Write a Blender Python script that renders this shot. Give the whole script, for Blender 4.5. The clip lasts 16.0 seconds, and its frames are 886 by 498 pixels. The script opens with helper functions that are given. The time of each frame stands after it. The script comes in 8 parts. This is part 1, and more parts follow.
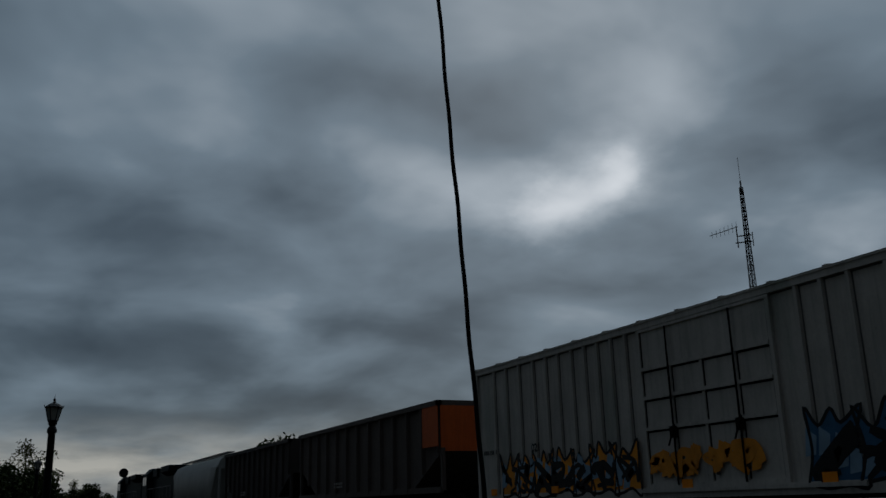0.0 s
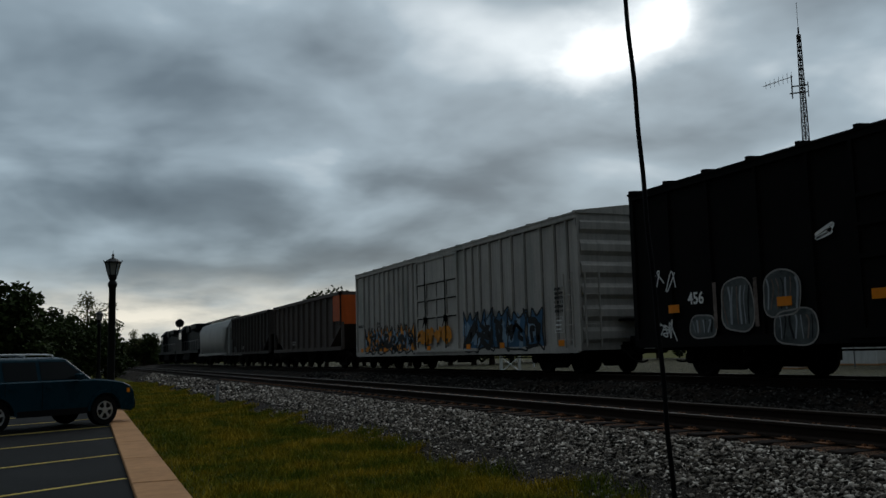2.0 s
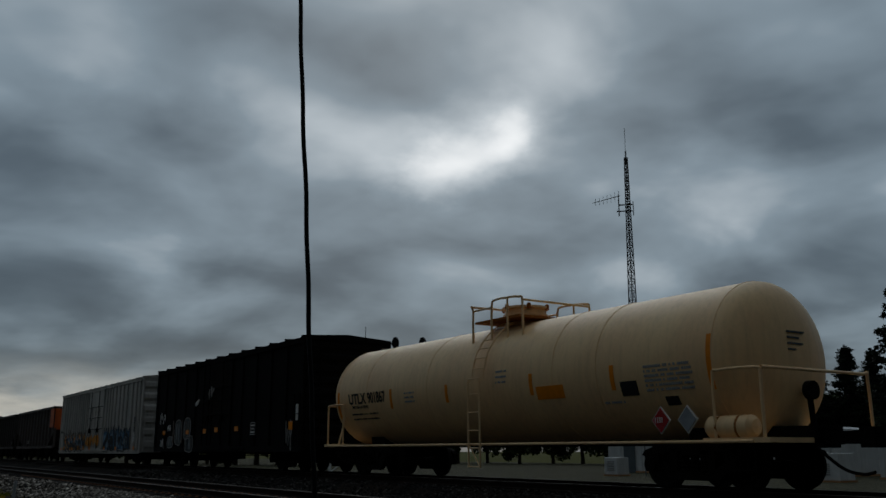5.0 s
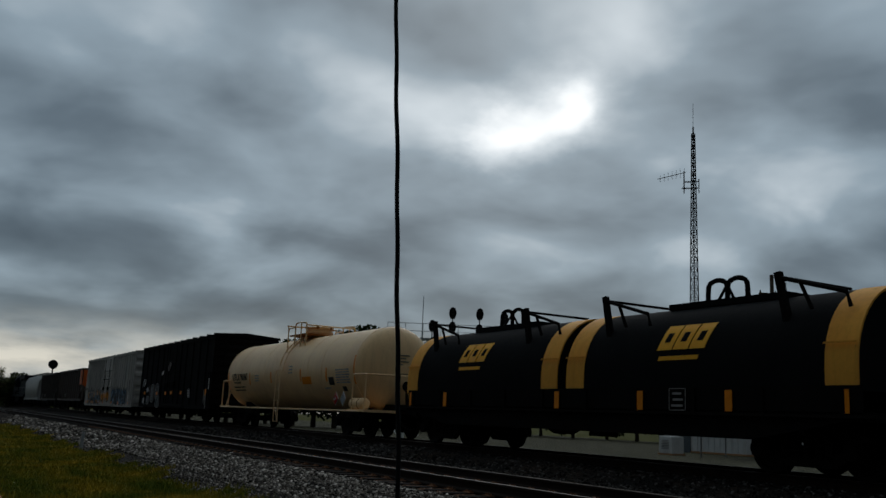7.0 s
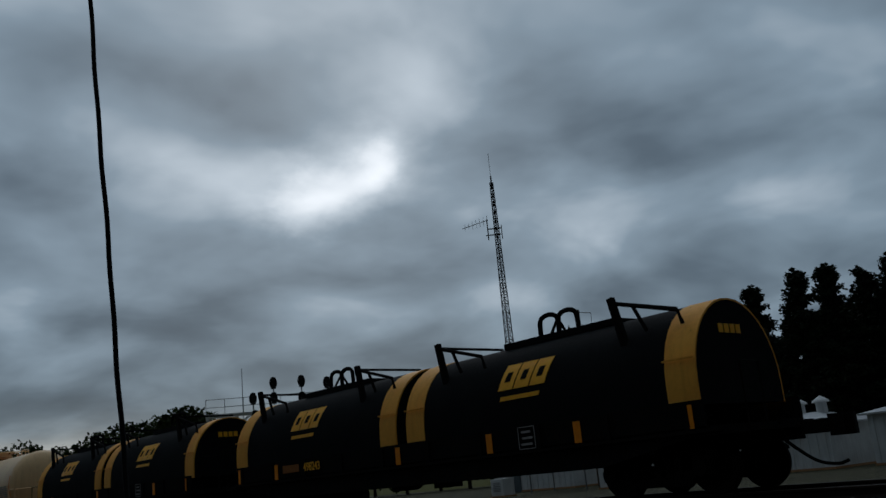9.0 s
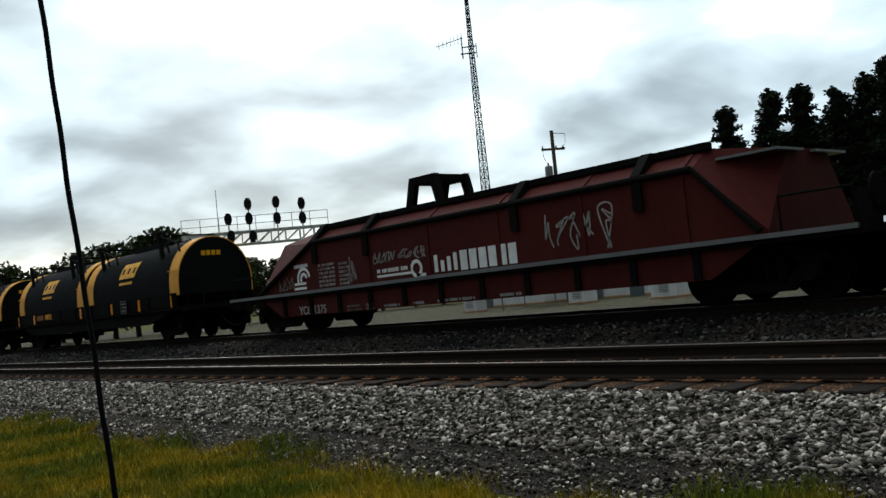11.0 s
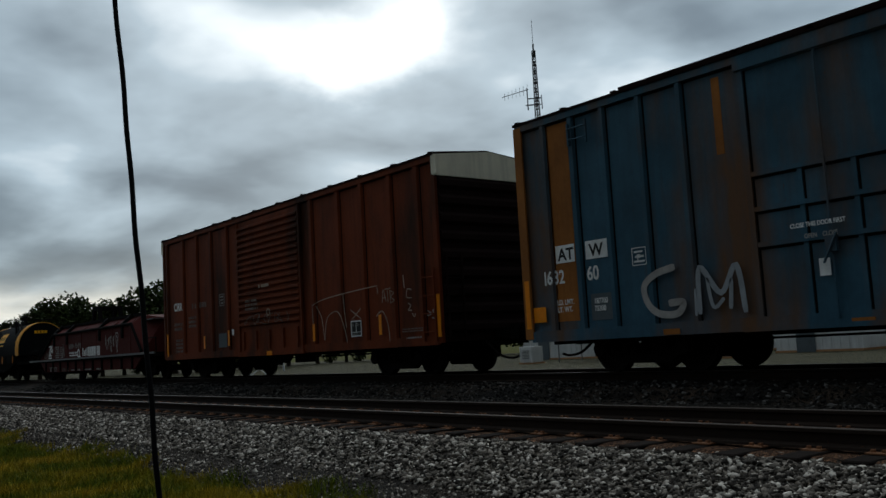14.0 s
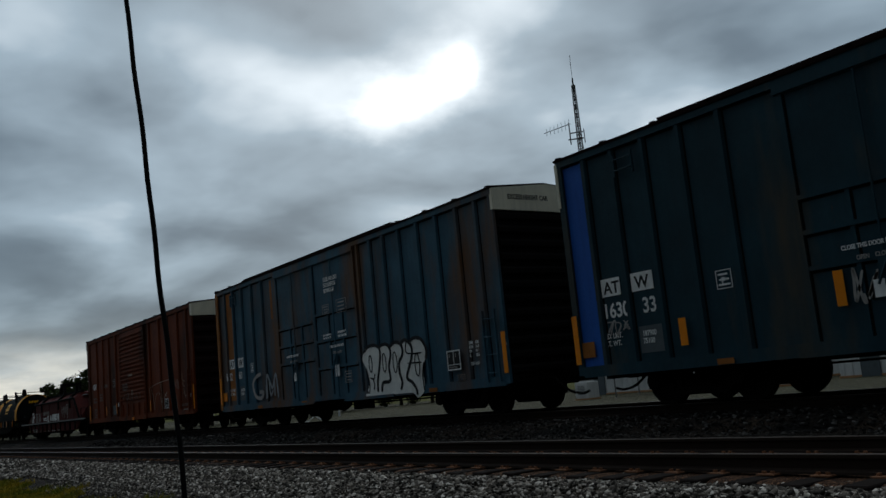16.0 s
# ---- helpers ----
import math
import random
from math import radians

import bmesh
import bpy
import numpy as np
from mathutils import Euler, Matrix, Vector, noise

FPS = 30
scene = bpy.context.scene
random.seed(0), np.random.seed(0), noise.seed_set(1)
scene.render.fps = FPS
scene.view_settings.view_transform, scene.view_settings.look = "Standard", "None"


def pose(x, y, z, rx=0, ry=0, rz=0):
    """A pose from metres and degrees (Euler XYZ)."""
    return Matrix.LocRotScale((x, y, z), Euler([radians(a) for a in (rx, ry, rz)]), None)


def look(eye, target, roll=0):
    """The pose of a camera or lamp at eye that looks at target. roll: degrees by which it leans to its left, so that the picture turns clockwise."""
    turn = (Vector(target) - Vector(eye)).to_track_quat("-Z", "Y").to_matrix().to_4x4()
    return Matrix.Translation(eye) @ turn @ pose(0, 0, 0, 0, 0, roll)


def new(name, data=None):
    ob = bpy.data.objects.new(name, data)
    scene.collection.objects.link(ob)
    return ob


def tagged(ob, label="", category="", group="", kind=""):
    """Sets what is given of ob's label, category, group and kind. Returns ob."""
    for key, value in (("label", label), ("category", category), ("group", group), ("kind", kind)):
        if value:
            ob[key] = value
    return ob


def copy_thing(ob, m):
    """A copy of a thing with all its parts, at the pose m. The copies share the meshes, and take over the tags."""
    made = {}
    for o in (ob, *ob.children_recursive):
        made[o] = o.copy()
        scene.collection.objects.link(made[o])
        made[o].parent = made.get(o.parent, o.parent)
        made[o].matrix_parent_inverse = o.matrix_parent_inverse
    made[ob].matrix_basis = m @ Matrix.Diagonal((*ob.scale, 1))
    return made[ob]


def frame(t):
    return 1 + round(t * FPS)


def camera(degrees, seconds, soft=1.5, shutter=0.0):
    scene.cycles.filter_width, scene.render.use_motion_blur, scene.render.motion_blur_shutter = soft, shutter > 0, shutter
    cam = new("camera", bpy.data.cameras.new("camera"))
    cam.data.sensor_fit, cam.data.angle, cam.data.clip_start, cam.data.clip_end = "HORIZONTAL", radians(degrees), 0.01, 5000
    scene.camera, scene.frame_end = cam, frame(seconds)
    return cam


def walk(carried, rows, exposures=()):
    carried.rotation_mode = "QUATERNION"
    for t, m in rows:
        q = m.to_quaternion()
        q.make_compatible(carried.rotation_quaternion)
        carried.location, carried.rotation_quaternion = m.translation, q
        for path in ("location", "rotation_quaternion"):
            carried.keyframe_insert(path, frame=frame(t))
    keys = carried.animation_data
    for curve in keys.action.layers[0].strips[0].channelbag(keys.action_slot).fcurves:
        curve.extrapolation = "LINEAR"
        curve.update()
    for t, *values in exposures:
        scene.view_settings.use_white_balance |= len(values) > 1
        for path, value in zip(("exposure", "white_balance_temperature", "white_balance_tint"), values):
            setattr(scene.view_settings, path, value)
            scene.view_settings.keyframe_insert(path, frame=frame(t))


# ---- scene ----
cam = camera(52.25, 16.0)

# seconds, x, y, z, yaw, pitch, roll
PATH = [
    (0, -0.034, -0.021, 1.495, -25.51, 15.69, 1.58),
    (0.5, -0.241, 0.040, 1.503, -23.62, 7.47, -4.54),
    (1, -0.210, 0.128, 1.544, -18.01, 4.64, -0.52),
    (1.5, -0.113, 0.115, 1.558, -23.42, 6.67, 2.13),
    (2, -0.140, 0.081, 1.546, -22.81, 6.55, 1.40),
    (2.5, -0.111, 0.090, 1.556, -23.12, 6.93, 1.43),
    (3, -0.096, 0.069, 1.549, -24.05, 7.98, 1.58),
    (3.5, -0.088, 0.033, 1.552, -24.50, 9.36, 1.79),
    (4, -0.106, -0.007, 1.542, -24.32, 8.64, 0.59),
    (4.5, -0.035, 0.009, 1.556, -26.61, 9.70, 2.17),
    (5, 0.029, 0.004, 1.550, -33.24, 12.63, 0.06),
    (5.2, 0.055, 0.002, 1.549, -35.68, 12.13, -0.66),
    (7.3, -0.013, 0.014, 1.541, -29.59, 10.66, -2.63),
    (7.5, -0.017, 0.016, 1.541, -30.24, 10.84, -2.87),
    (8, 0.081, 0.000, 1.541, -36.24, 12.46, 4.41),
    (8.5, 0.089, -0.009, 1.539, -38.06, 16.99, 10.93),
    (9, 0.091, -0.008, 1.539, -40.17, 14.25, 5.48),
    (9.5, 0.042, -0.006, 1.538, -41.67, 7.97, -2.10),
    (9.8, 0.082, -0.010, 1.538, -43.08, 4.21, 0.01),
    (10, 0.091, -0.012, 1.538, -43.37, 4.02, 0.58),
    (10.2, 0.091, -0.013, 1.537, -43.03, 4.18, 1.60),
    (12.3, 0.142, -0.026, 1.530, -41.03, 1.35, 9.25),
    (12.5, 0.140, -0.022, 1.529, -39.74, 0.98, 6.92),
    (12.8, 0.119, -0.019, 1.524, -39.28, -1.08, 5.13),
    (13, 0.116, -0.014, 1.546, -39.56, -1.09, 4.67),
    (13.3, 0.118, -0.011, 1.544, -39.39, 4.50, 3.60),
    (13.5, 0.127, -0.008, 1.545, -38.46, 5.81, 3.21),
    (14, 0.117, 0.001, 1.546, -38.25, 6.09, 3.20),
    (14.5, 0.132, 0.012, 1.557, -38.56, 6.02, 3.31),
    (15, 0.129, 0.003, 1.540, -36.73, 7.66, 4.02),
    (15.5, 0.148, -0.006, 1.540, -36.71, 8.34, 5.47),
    (16, 0.145, -0.004, 1.540, -34.81, 8.86, 5.49),
]
EXPOSURES = [(t, e, k, 10.0) for t, e, k in (
    (0.0, -1.2, 6050), (0.5, -0.66, 6250), (1.0, -0.12, 6450), (1.5, -0.02, 6500), (2.5, -0.04, 6500), (3.5, -0.14, 6500), (4.5, -0.37, 6450), (5.0, -0.74, 6350),
    (7.5, -0.32, 6400), (8.0, -0.67, 6150), (8.5, -0.77, 6050), (9.0, -0.62, 6050), (9.5, -0.42, 6250), (10.0, 0.23, 6500), (12.3, 2.2, 7500), (12.8, 2.4, 7700),
    (13.3, 2.1, 7600), (13.6, 0.88, 6800), (14.0, 0.38, 6550), (15.0, 0.42, 6500), (15.5, 0.14, 6450), (16.0, 0.06, 6350))]
walk(cam, [(t, pose(x, y, z, 90 + pitch, roll, yaw)) for t, x, y, z, yaw, pitch, roll in PATH], EXPOSURES)


# ---- sky and light ----
def toward(az, el):
    """The direction at az degrees to the right of the track and el degrees up."""
    a, e = radians(az), radians(el)
    return Vector((math.sin(a) * math.cos(e), math.cos(a) * math.cos(e), math.sin(e)))


class Nodes:
    """Short hand for building a node tree."""

    def __init__(self, tree):
        self.tree = tree
        tree.nodes.clear()

    def add(self, kind, **values):
        n = self.tree.nodes.new(kind)
        for key, value in values.items():
            if key in n.inputs.keys():
                self.put(n.inputs[key], value)
        return n

    def put(self, socket, value):
        if isinstance(value, bpy.types.NodeSocket):
            self.tree.links.new(value, socket)
        else:
            socket.default_value = value

    def math(self, op, a, b=0.0, c=0.0, clamp=False):
        n = self.tree.nodes.new("ShaderNodeMath")
        n.operation, n.use_clamp = op, clamp
        for s, v in zip(n.inputs, (a, b, c)):
            self.put(s, v)
        return n.outputs[0]

    def vec(self, op, a, b=(0, 0, 0), scale=None):
        n = self.tree.nodes.new("ShaderNodeVectorMath")
        n.operation = op
        self.put(n.inputs[0], a)
        self.put(n.inputs[1], b)
        if scale is not None:
            self.put(n.inputs["Scale"], scale)
        return n.outputs["Value"] if op in ("DOT_PRODUCT", "LENGTH") else n.outputs[0]

    def noise(self, vector, scale, detail=4.0, rough=0.55, warp=0.0):
        n = self.add("ShaderNodeTexNoise", Vector=vector, Scale=scale, Detail=detail, Roughness=rough, Distortion=warp)
        return n.outputs[0]

    def ramp(self, fac, stops):
        n = self.tree.nodes.new("ShaderNodeValToRGB")
        self.put(n.inputs[0], fac)
        e = n.color_ramp.elements
        e[0].position, e[1].position = stops[0][0], stops[-1][0]
        e[0].color, e[1].color = col(stops[0][1]), col(stops[-1][1])
        for p, c in stops[1:-1]:
            e.new(p).color = col(c)
        return n.outputs[0]

    def mix(self, fac, a, b, blend="MIX"):
        n = self.tree.nodes.new("ShaderNodeMix")
        n.data_type, n.blend_type = "RGBA", blend
        self.put(n.inputs[0], fac)
        self.put(n.inputs[6], col(a) if isinstance(a, (tuple, float)) else a)
        self.put(n.inputs[7], col(b) if isinstance(b, (tuple, float)) else b)
        return n.outputs[2]


def col(c):
    return (c, c, c, 1) if isinstance(c, (int, float)) else (*c[:3], 1)


def make_sky():
    world = bpy.data.worlds.new("overcast_sky")
    world.use_nodes = True
    scene.world = world
    n = Nodes(world.node_tree)
    way = n.add("ShaderNodeTexCoord").outputs["Generated"]
    sep = n.add("ShaderNodeSeparateXYZ", Vector=way)
    up = n.math("MAXIMUM", sep.outputs[2], 0.0)
    low = n.math("ADD", up, 0.25)
    # the cloud base as a level sheet seen from below, folded by its own turbulence
    sheet = n.add("ShaderNodeCombineXYZ", X=n.math("DIVIDE", sep.outputs[0], low), Y=n.math("DIVIDE", sep.outputs[1], low), Z=0.0).outputs[0]
    fold = n.vec("SUBTRACT", n.add("ShaderNodeTexNoise", Vector=sheet, Scale=1.3, Detail=2.0, Roughness=0.45).outputs["Color"], (0.5, 0.5, 0.5))
    sheet = n.vec("ADD", sheet, n.vec("SCALE", fold, scale=0.38))
    big = n.noise(n.vec("ADD", sheet, (3.1, 1.2, 0.0)), 1.0, 2.0, 0.45)
    mid = n.noise(n.vec("ADD", sheet, (7.3, 2.1, 0.0)), 2.2, 4.0, 0.45)
    # the side of each billow that faces the thin place is the lighter one
    lit = toward(33, 0) * 0.16
    beyond = n.noise(n.vec("ADD", sheet, (7.3 + lit.x, 2.1 + lit.y, 0.0)), 2.2, 4.0, 0.45)
    relief = n.math("SUBTRACT", mid, beyond)
    cloud = n.math("ADD", n.math("MULTIPLY", n.math("SUBTRACT", big, 0.5), 0.40), n.math("ADD", n.math("MULTIPLY", n.math("SUBTRACT", mid, 0.5), 0.56), n.math("MULTIPLY", relief, 0.46)))
    # thin and thick places in the deck, with ragged edges
    bend = n.vec("SUBTRACT", n.add("ShaderNodeTexNoise", Vector=n.vec("MULTIPLY", way, (1.0, 1.0, 1.6)), Scale=7.0, Detail=5.0, Roughness=0.58).outputs["Color"], (0.5, 0.5, 0.5))
    bent = n.vec("NORMALIZE", n.vec("ADD", way, n.vec("SCALE", bend, scale=0.085)))
    total = n.math("ADD", cloud, 0.40)
    # greyer towards the horizon, where the deck is seen through more of itself
    total = n.math("MULTIPLY_ADD", n.math("MULTIPLY_ADD", up, -4.0, 1.0, clamp=True), -0.13, total)
    for az, el, spread, gain in GAPS:
        d = n.vec("DOT_PRODUCT", bent, tuple(toward(az, el)))
        k = 2.0 / radians(spread) ** 2
        lobe = n.math("EXPONENT", n.math("MULTIPLY", n.math("SUBTRACT", d, 1.0), k))
        total = n.math("MULTIPLY_ADD", lobe, gain, total)
    total = n.math("MULTIPLY_ADD", n.math("POWER", up, 1.5), 0.25, total)
    tone = n.ramp(total, [(0.0, (0.031, 0.050, 0.068)), (0.25, (0.107, 0.146, 0.177)), (0.5, (0.270, 0.345, 0.398)), (0.75, (0.64, 0.71, 0.75)), (1.0, (1.25, 1.27, 1.26))])
    # warm strip of clearer air low over the far end of the line
    glow = n.math("EXPONENT", n.math("MULTIPLY", n.math("POWER", n.math("DIVIDE", n.math("SUBTRACT", sep.outputs[2], 0.04), 0.035), 2.0), -1.0))
    ahead = n.math("MULTIPLY_ADD", n.vec("DOT_PRODUCT", way, tuple(toward(4, 0))), 3.4, -2.4, clamp=True)
    ragged = n.math("MULTIPLY_ADD", n.noise(n.vec("MULTIPLY", way, (9.0, 9.0, 34.0)), 1.0, 5.0), 2.4, -0.62, clamp=True)
    tone = n.mix(n.math("MULTIPLY", n.math("MULTIPLY", glow, ahead), ragged), tone, (0.72, 0.69, 0.60))
    air = n.tree.nodes.new("ShaderNodeTexSky")
    air.sky_type, air.sun_disc = "NISHITA", False
    air.sun_elevation, air.sun_rotation = radians(30), radians(33)
    blue = n.vec("SCALE", air.outputs[0], scale=0.08)
    tone = n.mix(0.06, tone, blue)
    # the cloud deck thickens behind the viewer and is brightest overhead, as under any overcast
    thin = n.math("MULTIPLY_ADD", n.vec("DOT_PRODUCT", way, tuple(toward(34, 12))), 1.05, 0.26, clamp=True)
    thin = n.math("MULTIPLY_ADD", n.math("MULTIPLY", thin, thin), 0.80, 0.20)
    zenith = n.math("MULTIPLY_ADD", n.math("MULTIPLY_ADD", up, 2.0, -1.1, clamp=True), 1.3, 1.0)
    back = n.add("ShaderNodeBackground", Color=tone, Strength=n.math("MULTIPLY", n.math("MULTIPLY", thin, zenith), 1.22))
    n.tree.links.new(back.outputs[0], n.add("ShaderNodeOutputWorld").inputs[0])


# degrees right of the track, degrees up, spread in degrees, gain
GAPS = [(34.4, 18.0, 2.1, 0.22), (31.8, 17.5, 1.8, 0.20), (36.6, 18.9, 1.7, 0.14), (38.0, 21.2, 1.9, 0.30), (38.0, 19.6, 1.3, 0.08), (33.5, 19.4, 8.0, 0.22), (24.5, 22.2, 3.2, 0.13), (27.2, 16.6, 3.2, -0.08), (20.0, 22.6, 3.2, 0.12),
        (12.0, 23.2, 3.4, 0.14), (51.5, 16.2, 3.2, 0.13), (55.0, 15.2, 3.2, 0.08), (64.5, 14.0, 4.5, 0.10), (41.6, 25.8, 4.0, 0.08), (2.6, 25.4, 4.0, 0.06), (-6.0, 11.2, 2.8, 0.12), (2.0, 6.9, 2.0, 0.07), (15.0, 10.9, 2.4, 0.13), (8.0, 9.3, 4.0, -0.08), (0.0, 9.0, 3.5, -0.06), (17.0, 7.2, 3.5, -0.07), (56.5, 10.5, 5.0, -0.08),
        (-7.0, 18.0, 3.0, 0.10), (31.6, 9.7, 2.4, 0.07), (45.0, 6.2, 3.5, 0.12), (30.2, 25.0, 3.4, -0.09), (32.3, 21.8, 1.6, -0.09), (47.0, 21.3, 3.6, -0.09), (55.3, 18.6, 3.0, -0.07), (41.0, 11.6, 4.0, -0.11), (26.6, 10.6, 4.0, -0.10),
        (12.8, 8.1, 2.6, -0.10), (7.7, 17.6, 3.4, -0.10), (16.5, 19.2, 2.8, -0.08), (9.0, 13.2, 6.0, -0.10), (19.6, 13.6, 3.4, -0.08), (-5.7, 14.3, 2.4, -0.09), (31.0, 12.0, 3.0, -0.08), (30.5, 7.8, 2.6, -0.08), (49.5, 11.6, 4.0, -0.07),
        (3.2, 18.8, 3.0, -0.07), (23.0, 11.0, 3.0, -0.05), (64.4, 17.5, 3.5, -0.06)]
make_sky()
sun = new("sun", bpy.data.lights.new("sun", "SUN"))
sun.data.energy, sun.data.angle, sun.data.color = 0.3, radians(30), (1.0, 0.97, 0.92)
sun.matrix_world = look(toward(33, 30) * 100, (0, 0, 0))


# ---- materials ----
def surface(name, rough=0.6, metal=0.0):
    m = bpy.data.materials.new(name)
    m.use_nodes = True
    n = Nodes(m.node_tree)
    shader = n.add("ShaderNodeBsdfPrincipled", Roughness=rough, Metallic=metal)
    # chalky, dusty surfaces have little gloss
    shader.inputs["Specular IOR Level"].default_value = 0.06 if rough > 0.65 else 0.2
    n.tree.links.new(shader.outputs[0], n.add("ShaderNodeOutputMaterial").inputs[0])
    at = n.add("ShaderNodeTexCoord").outputs["Object"]
    return m, n, shader, at


def bump(n, shader, height, strength=0.3, distance=0.01):
    b = n.add("ShaderNodeBump", Strength=strength, Distance=distance, Height=height)
    n.tree.links.new(b.outputs[0], shader.inputs["Normal"])


def paint(name, base, rust=0.15, dirt=0.35, rough=0.55, metal=0.0, rusty=(0.16, 0.055, 0.02), streak=0.5, fade=0.12, patch=0.0, patchy=(0.3, 0.12, 0.04), spec=0.25):
    """Weathered paint on steel: fading, dirt, rust blotches and streaks that run down."""
    m, n, sh, at = surface(name, rough, metal)
    sh.inputs["Specular IOR Level"].default_value = spec
    wide = n.noise(at, 0.9, 4.0, 0.6)
    grain = n.noise(at, 14.0, 5.0, 0.65)
    runs = n.noise(n.vec("MULTIPLY", at, (5.0, 5.0, 0.35)), 1.6, 5.0, 0.65)
    c = n.mix(n.math("MULTIPLY_ADD", wide, 2.6, -0.8, clamp=True), tuple(v * (1 - fade) for v in base), tuple(min(1, v * (1 + fade) + 0.002) for v in base))
    if patch:
        blot = n.noise(n.vec("MULTIPLY", at, (0.9, 0.9, 0.22)), 0.9, 4.0, 0.6)
        c = n.mix(n.math("MULTIPLY_ADD", blot, 5.0, -3.3 + patch, clamp=True), c, patchy)
    c = n.mix(n.math("MULTIPLY", n.math("MULTIPLY_ADD", runs, 3.0, -1.35, clamp=True), streak * 0.8), c, tuple(v * 0.45 + 0.003 for v in base))
    c = n.mix(n.math("MULTIPLY_ADD", n.math("MULTIPLY", grain, runs), 9.0, -4.0 + rust * 3.0, clamp=True), c, rusty)
    c = n.mix(n.math("MULTIPLY", n.math("MULTIPLY_ADD", grain, 1.6, -0.4, clamp=True), dirt * 0.5), c, tuple(min(v * 0.6 + 0.004, 0.035) for v in base))
    n.put(sh.inputs["Base Color"], c)
    n.put(sh.inputs["Roughness"], n.math("MULTIPLY_ADD", grain, 0.35, rough - 0.15))
    bump(n, sh, n.math("ADD", n.math("MULTIPLY", wide, 1.5), n.math("MULTIPLY", grain, 0.25)), 0.25, 0.02)
    return m


def plain(name, base, rough=0.6, metal=0.0, vary=0.15, scale=8.0, relief=0.15):
    m, n, sh, at = surface(name, rough, metal)
    a = n.noise(at, scale, 5.0, 0.6)
    b = n.noise(at, scale * 0.14, 3.0, 0.5)
    f = n.math("MULTIPLY_ADD", n.math("ADD", a, b), 1.6, -1.1, clamp=True)
    n.put(sh.inputs["Base Color"], n.mix(f, tuple(v * (1 - vary) for v in base), tuple(min(1, v * (1 + vary)) for v in base)))
    n.put(sh.inputs["Roughness"], n.math("MULTIPLY_ADD", a, 0.2, rough - 0.1))
    bump(n, sh, a, relief, 0.01)
    return m


def pieces(name, tones, rough=0.85, relief=0.3, scale=40.0, island=True):
    """For many loose pieces: each takes a tone of its own."""
    m, n, sh, at = surface(name, rough)
    sh.inputs["Specular IOR Level"].default_value = 0.06
    if island:
        pick = n.add("ShaderNodeNewGeometry").outputs["Random Per Island"]
    else:
        pick = n.add("ShaderNodeObjectInfo").outputs["Random"]
    k = len(tones) - 1
    c = n.ramp(pick, [(i / k, t) for i, t in enumerate(tones)])
    g = n.noise(at, scale, 4.0, 0.6)
    c = n.mix(n.math("MULTIPLY_ADD", g, 1.8, -0.6, clamp=True), c, n.mix(1.0, c, (0.45, 0.43, 0.42), "MULTIPLY"))
    n.put(sh.inputs["Base Color"], c)
    bump(n, sh, g, relief, 0.01)
    return m


def ground_mat():
    m, n, sh, at = surface("grass_ground", 0.95)
    a, b, c = n.noise(at, 0.35, 4.0), n.noise(at, 2.2, 5.0, 0.6), n.noise(at, 30.0, 4.0, 0.7)
    k = n.mix(n.math("MULTIPLY_ADD", a, 3.0, -1.0, clamp=True), (0.030, 0.042, 0.004), (0.075, 0.055, 0.006))
    k = n.mix(n.math("MULTIPLY_ADD", b, 2.4, -0.9, clamp=True), k, (0.085, 0.095, 0.010))
    k = n.mix(n.math("MULTIPLY_ADD", c, 2.5, -1.2, clamp=True), k, (0.045, 0.042, 0.008))
    n.put(sh.inputs["Base Color"], k)
    bump(n, sh, n.math("ADD", b, c), 0.6, 0.04)
    return m


def gravel_mat(name, a=(0.06, 0.056, 0.052), b=(0.25, 0.24, 0.23), scale=22.0, brown=0.35):
    m, n, sh, at = surface(name, 0.9)
    v = n.add("ShaderNodeTexVoronoi", Vector=at, Scale=scale)
    d = n.add("ShaderNodeTexVoronoi", Vector=at, Scale=scale)
    d.feature = "DISTANCE_TO_EDGE"
    tone = n.add("ShaderNodeSeparateColor", Color=v.outputs["Color"]).outputs[0]
    c = n.ramp(tone, [(0.0, a), (0.6, tuple((p + q) / 2 for p, q in zip(a, b))), (1.0, b)])
    wide = n.noise(at, 0.8, 4.0)
    c = n.mix(n.math("MULTIPLY", n.math("MULTIPLY_ADD", wide, 3.0, -1.2, clamp=True), brown), c, (0.09, 0.06, 0.04))
    edge = n.math("MULTIPLY", d.outputs[0], 6.0, clamp=True)
    c = n.mix(edge, (0.02, 0.019, 0.018), c)
    n.put(sh.inputs["Base Color"], c)
    bump(n, sh, edge, 0.9, 0.03)
    return m


def asphalt_mat():
    m, n, sh, at = surface("asphalt", 0.8)
    g, w = n.noise(at, 90.0, 4.0, 0.7), n.noise(at, 0.6, 4.0)
    c = n.mix(n.math("MULTIPLY_ADD", g, 2.2, -0.7, clamp=True), (0.003, 0.0035, 0.004), (0.012, 0.012, 0.012))
    c = n.mix(n.math("MULTIPLY_ADD", w, 2.6, -1.1, clamp=True), c, (0.010, 0.010, 0.011))
    n.put(sh.inputs["Base Color"], c)
    sh.inputs["Specular IOR Level"].default_value = 0.2
    n.put(sh.inputs["Roughness"], n.math("MULTIPLY_ADD", w, 0.3, 0.7))
    bump(n, sh, g, 0.5, 0.006)
    return m


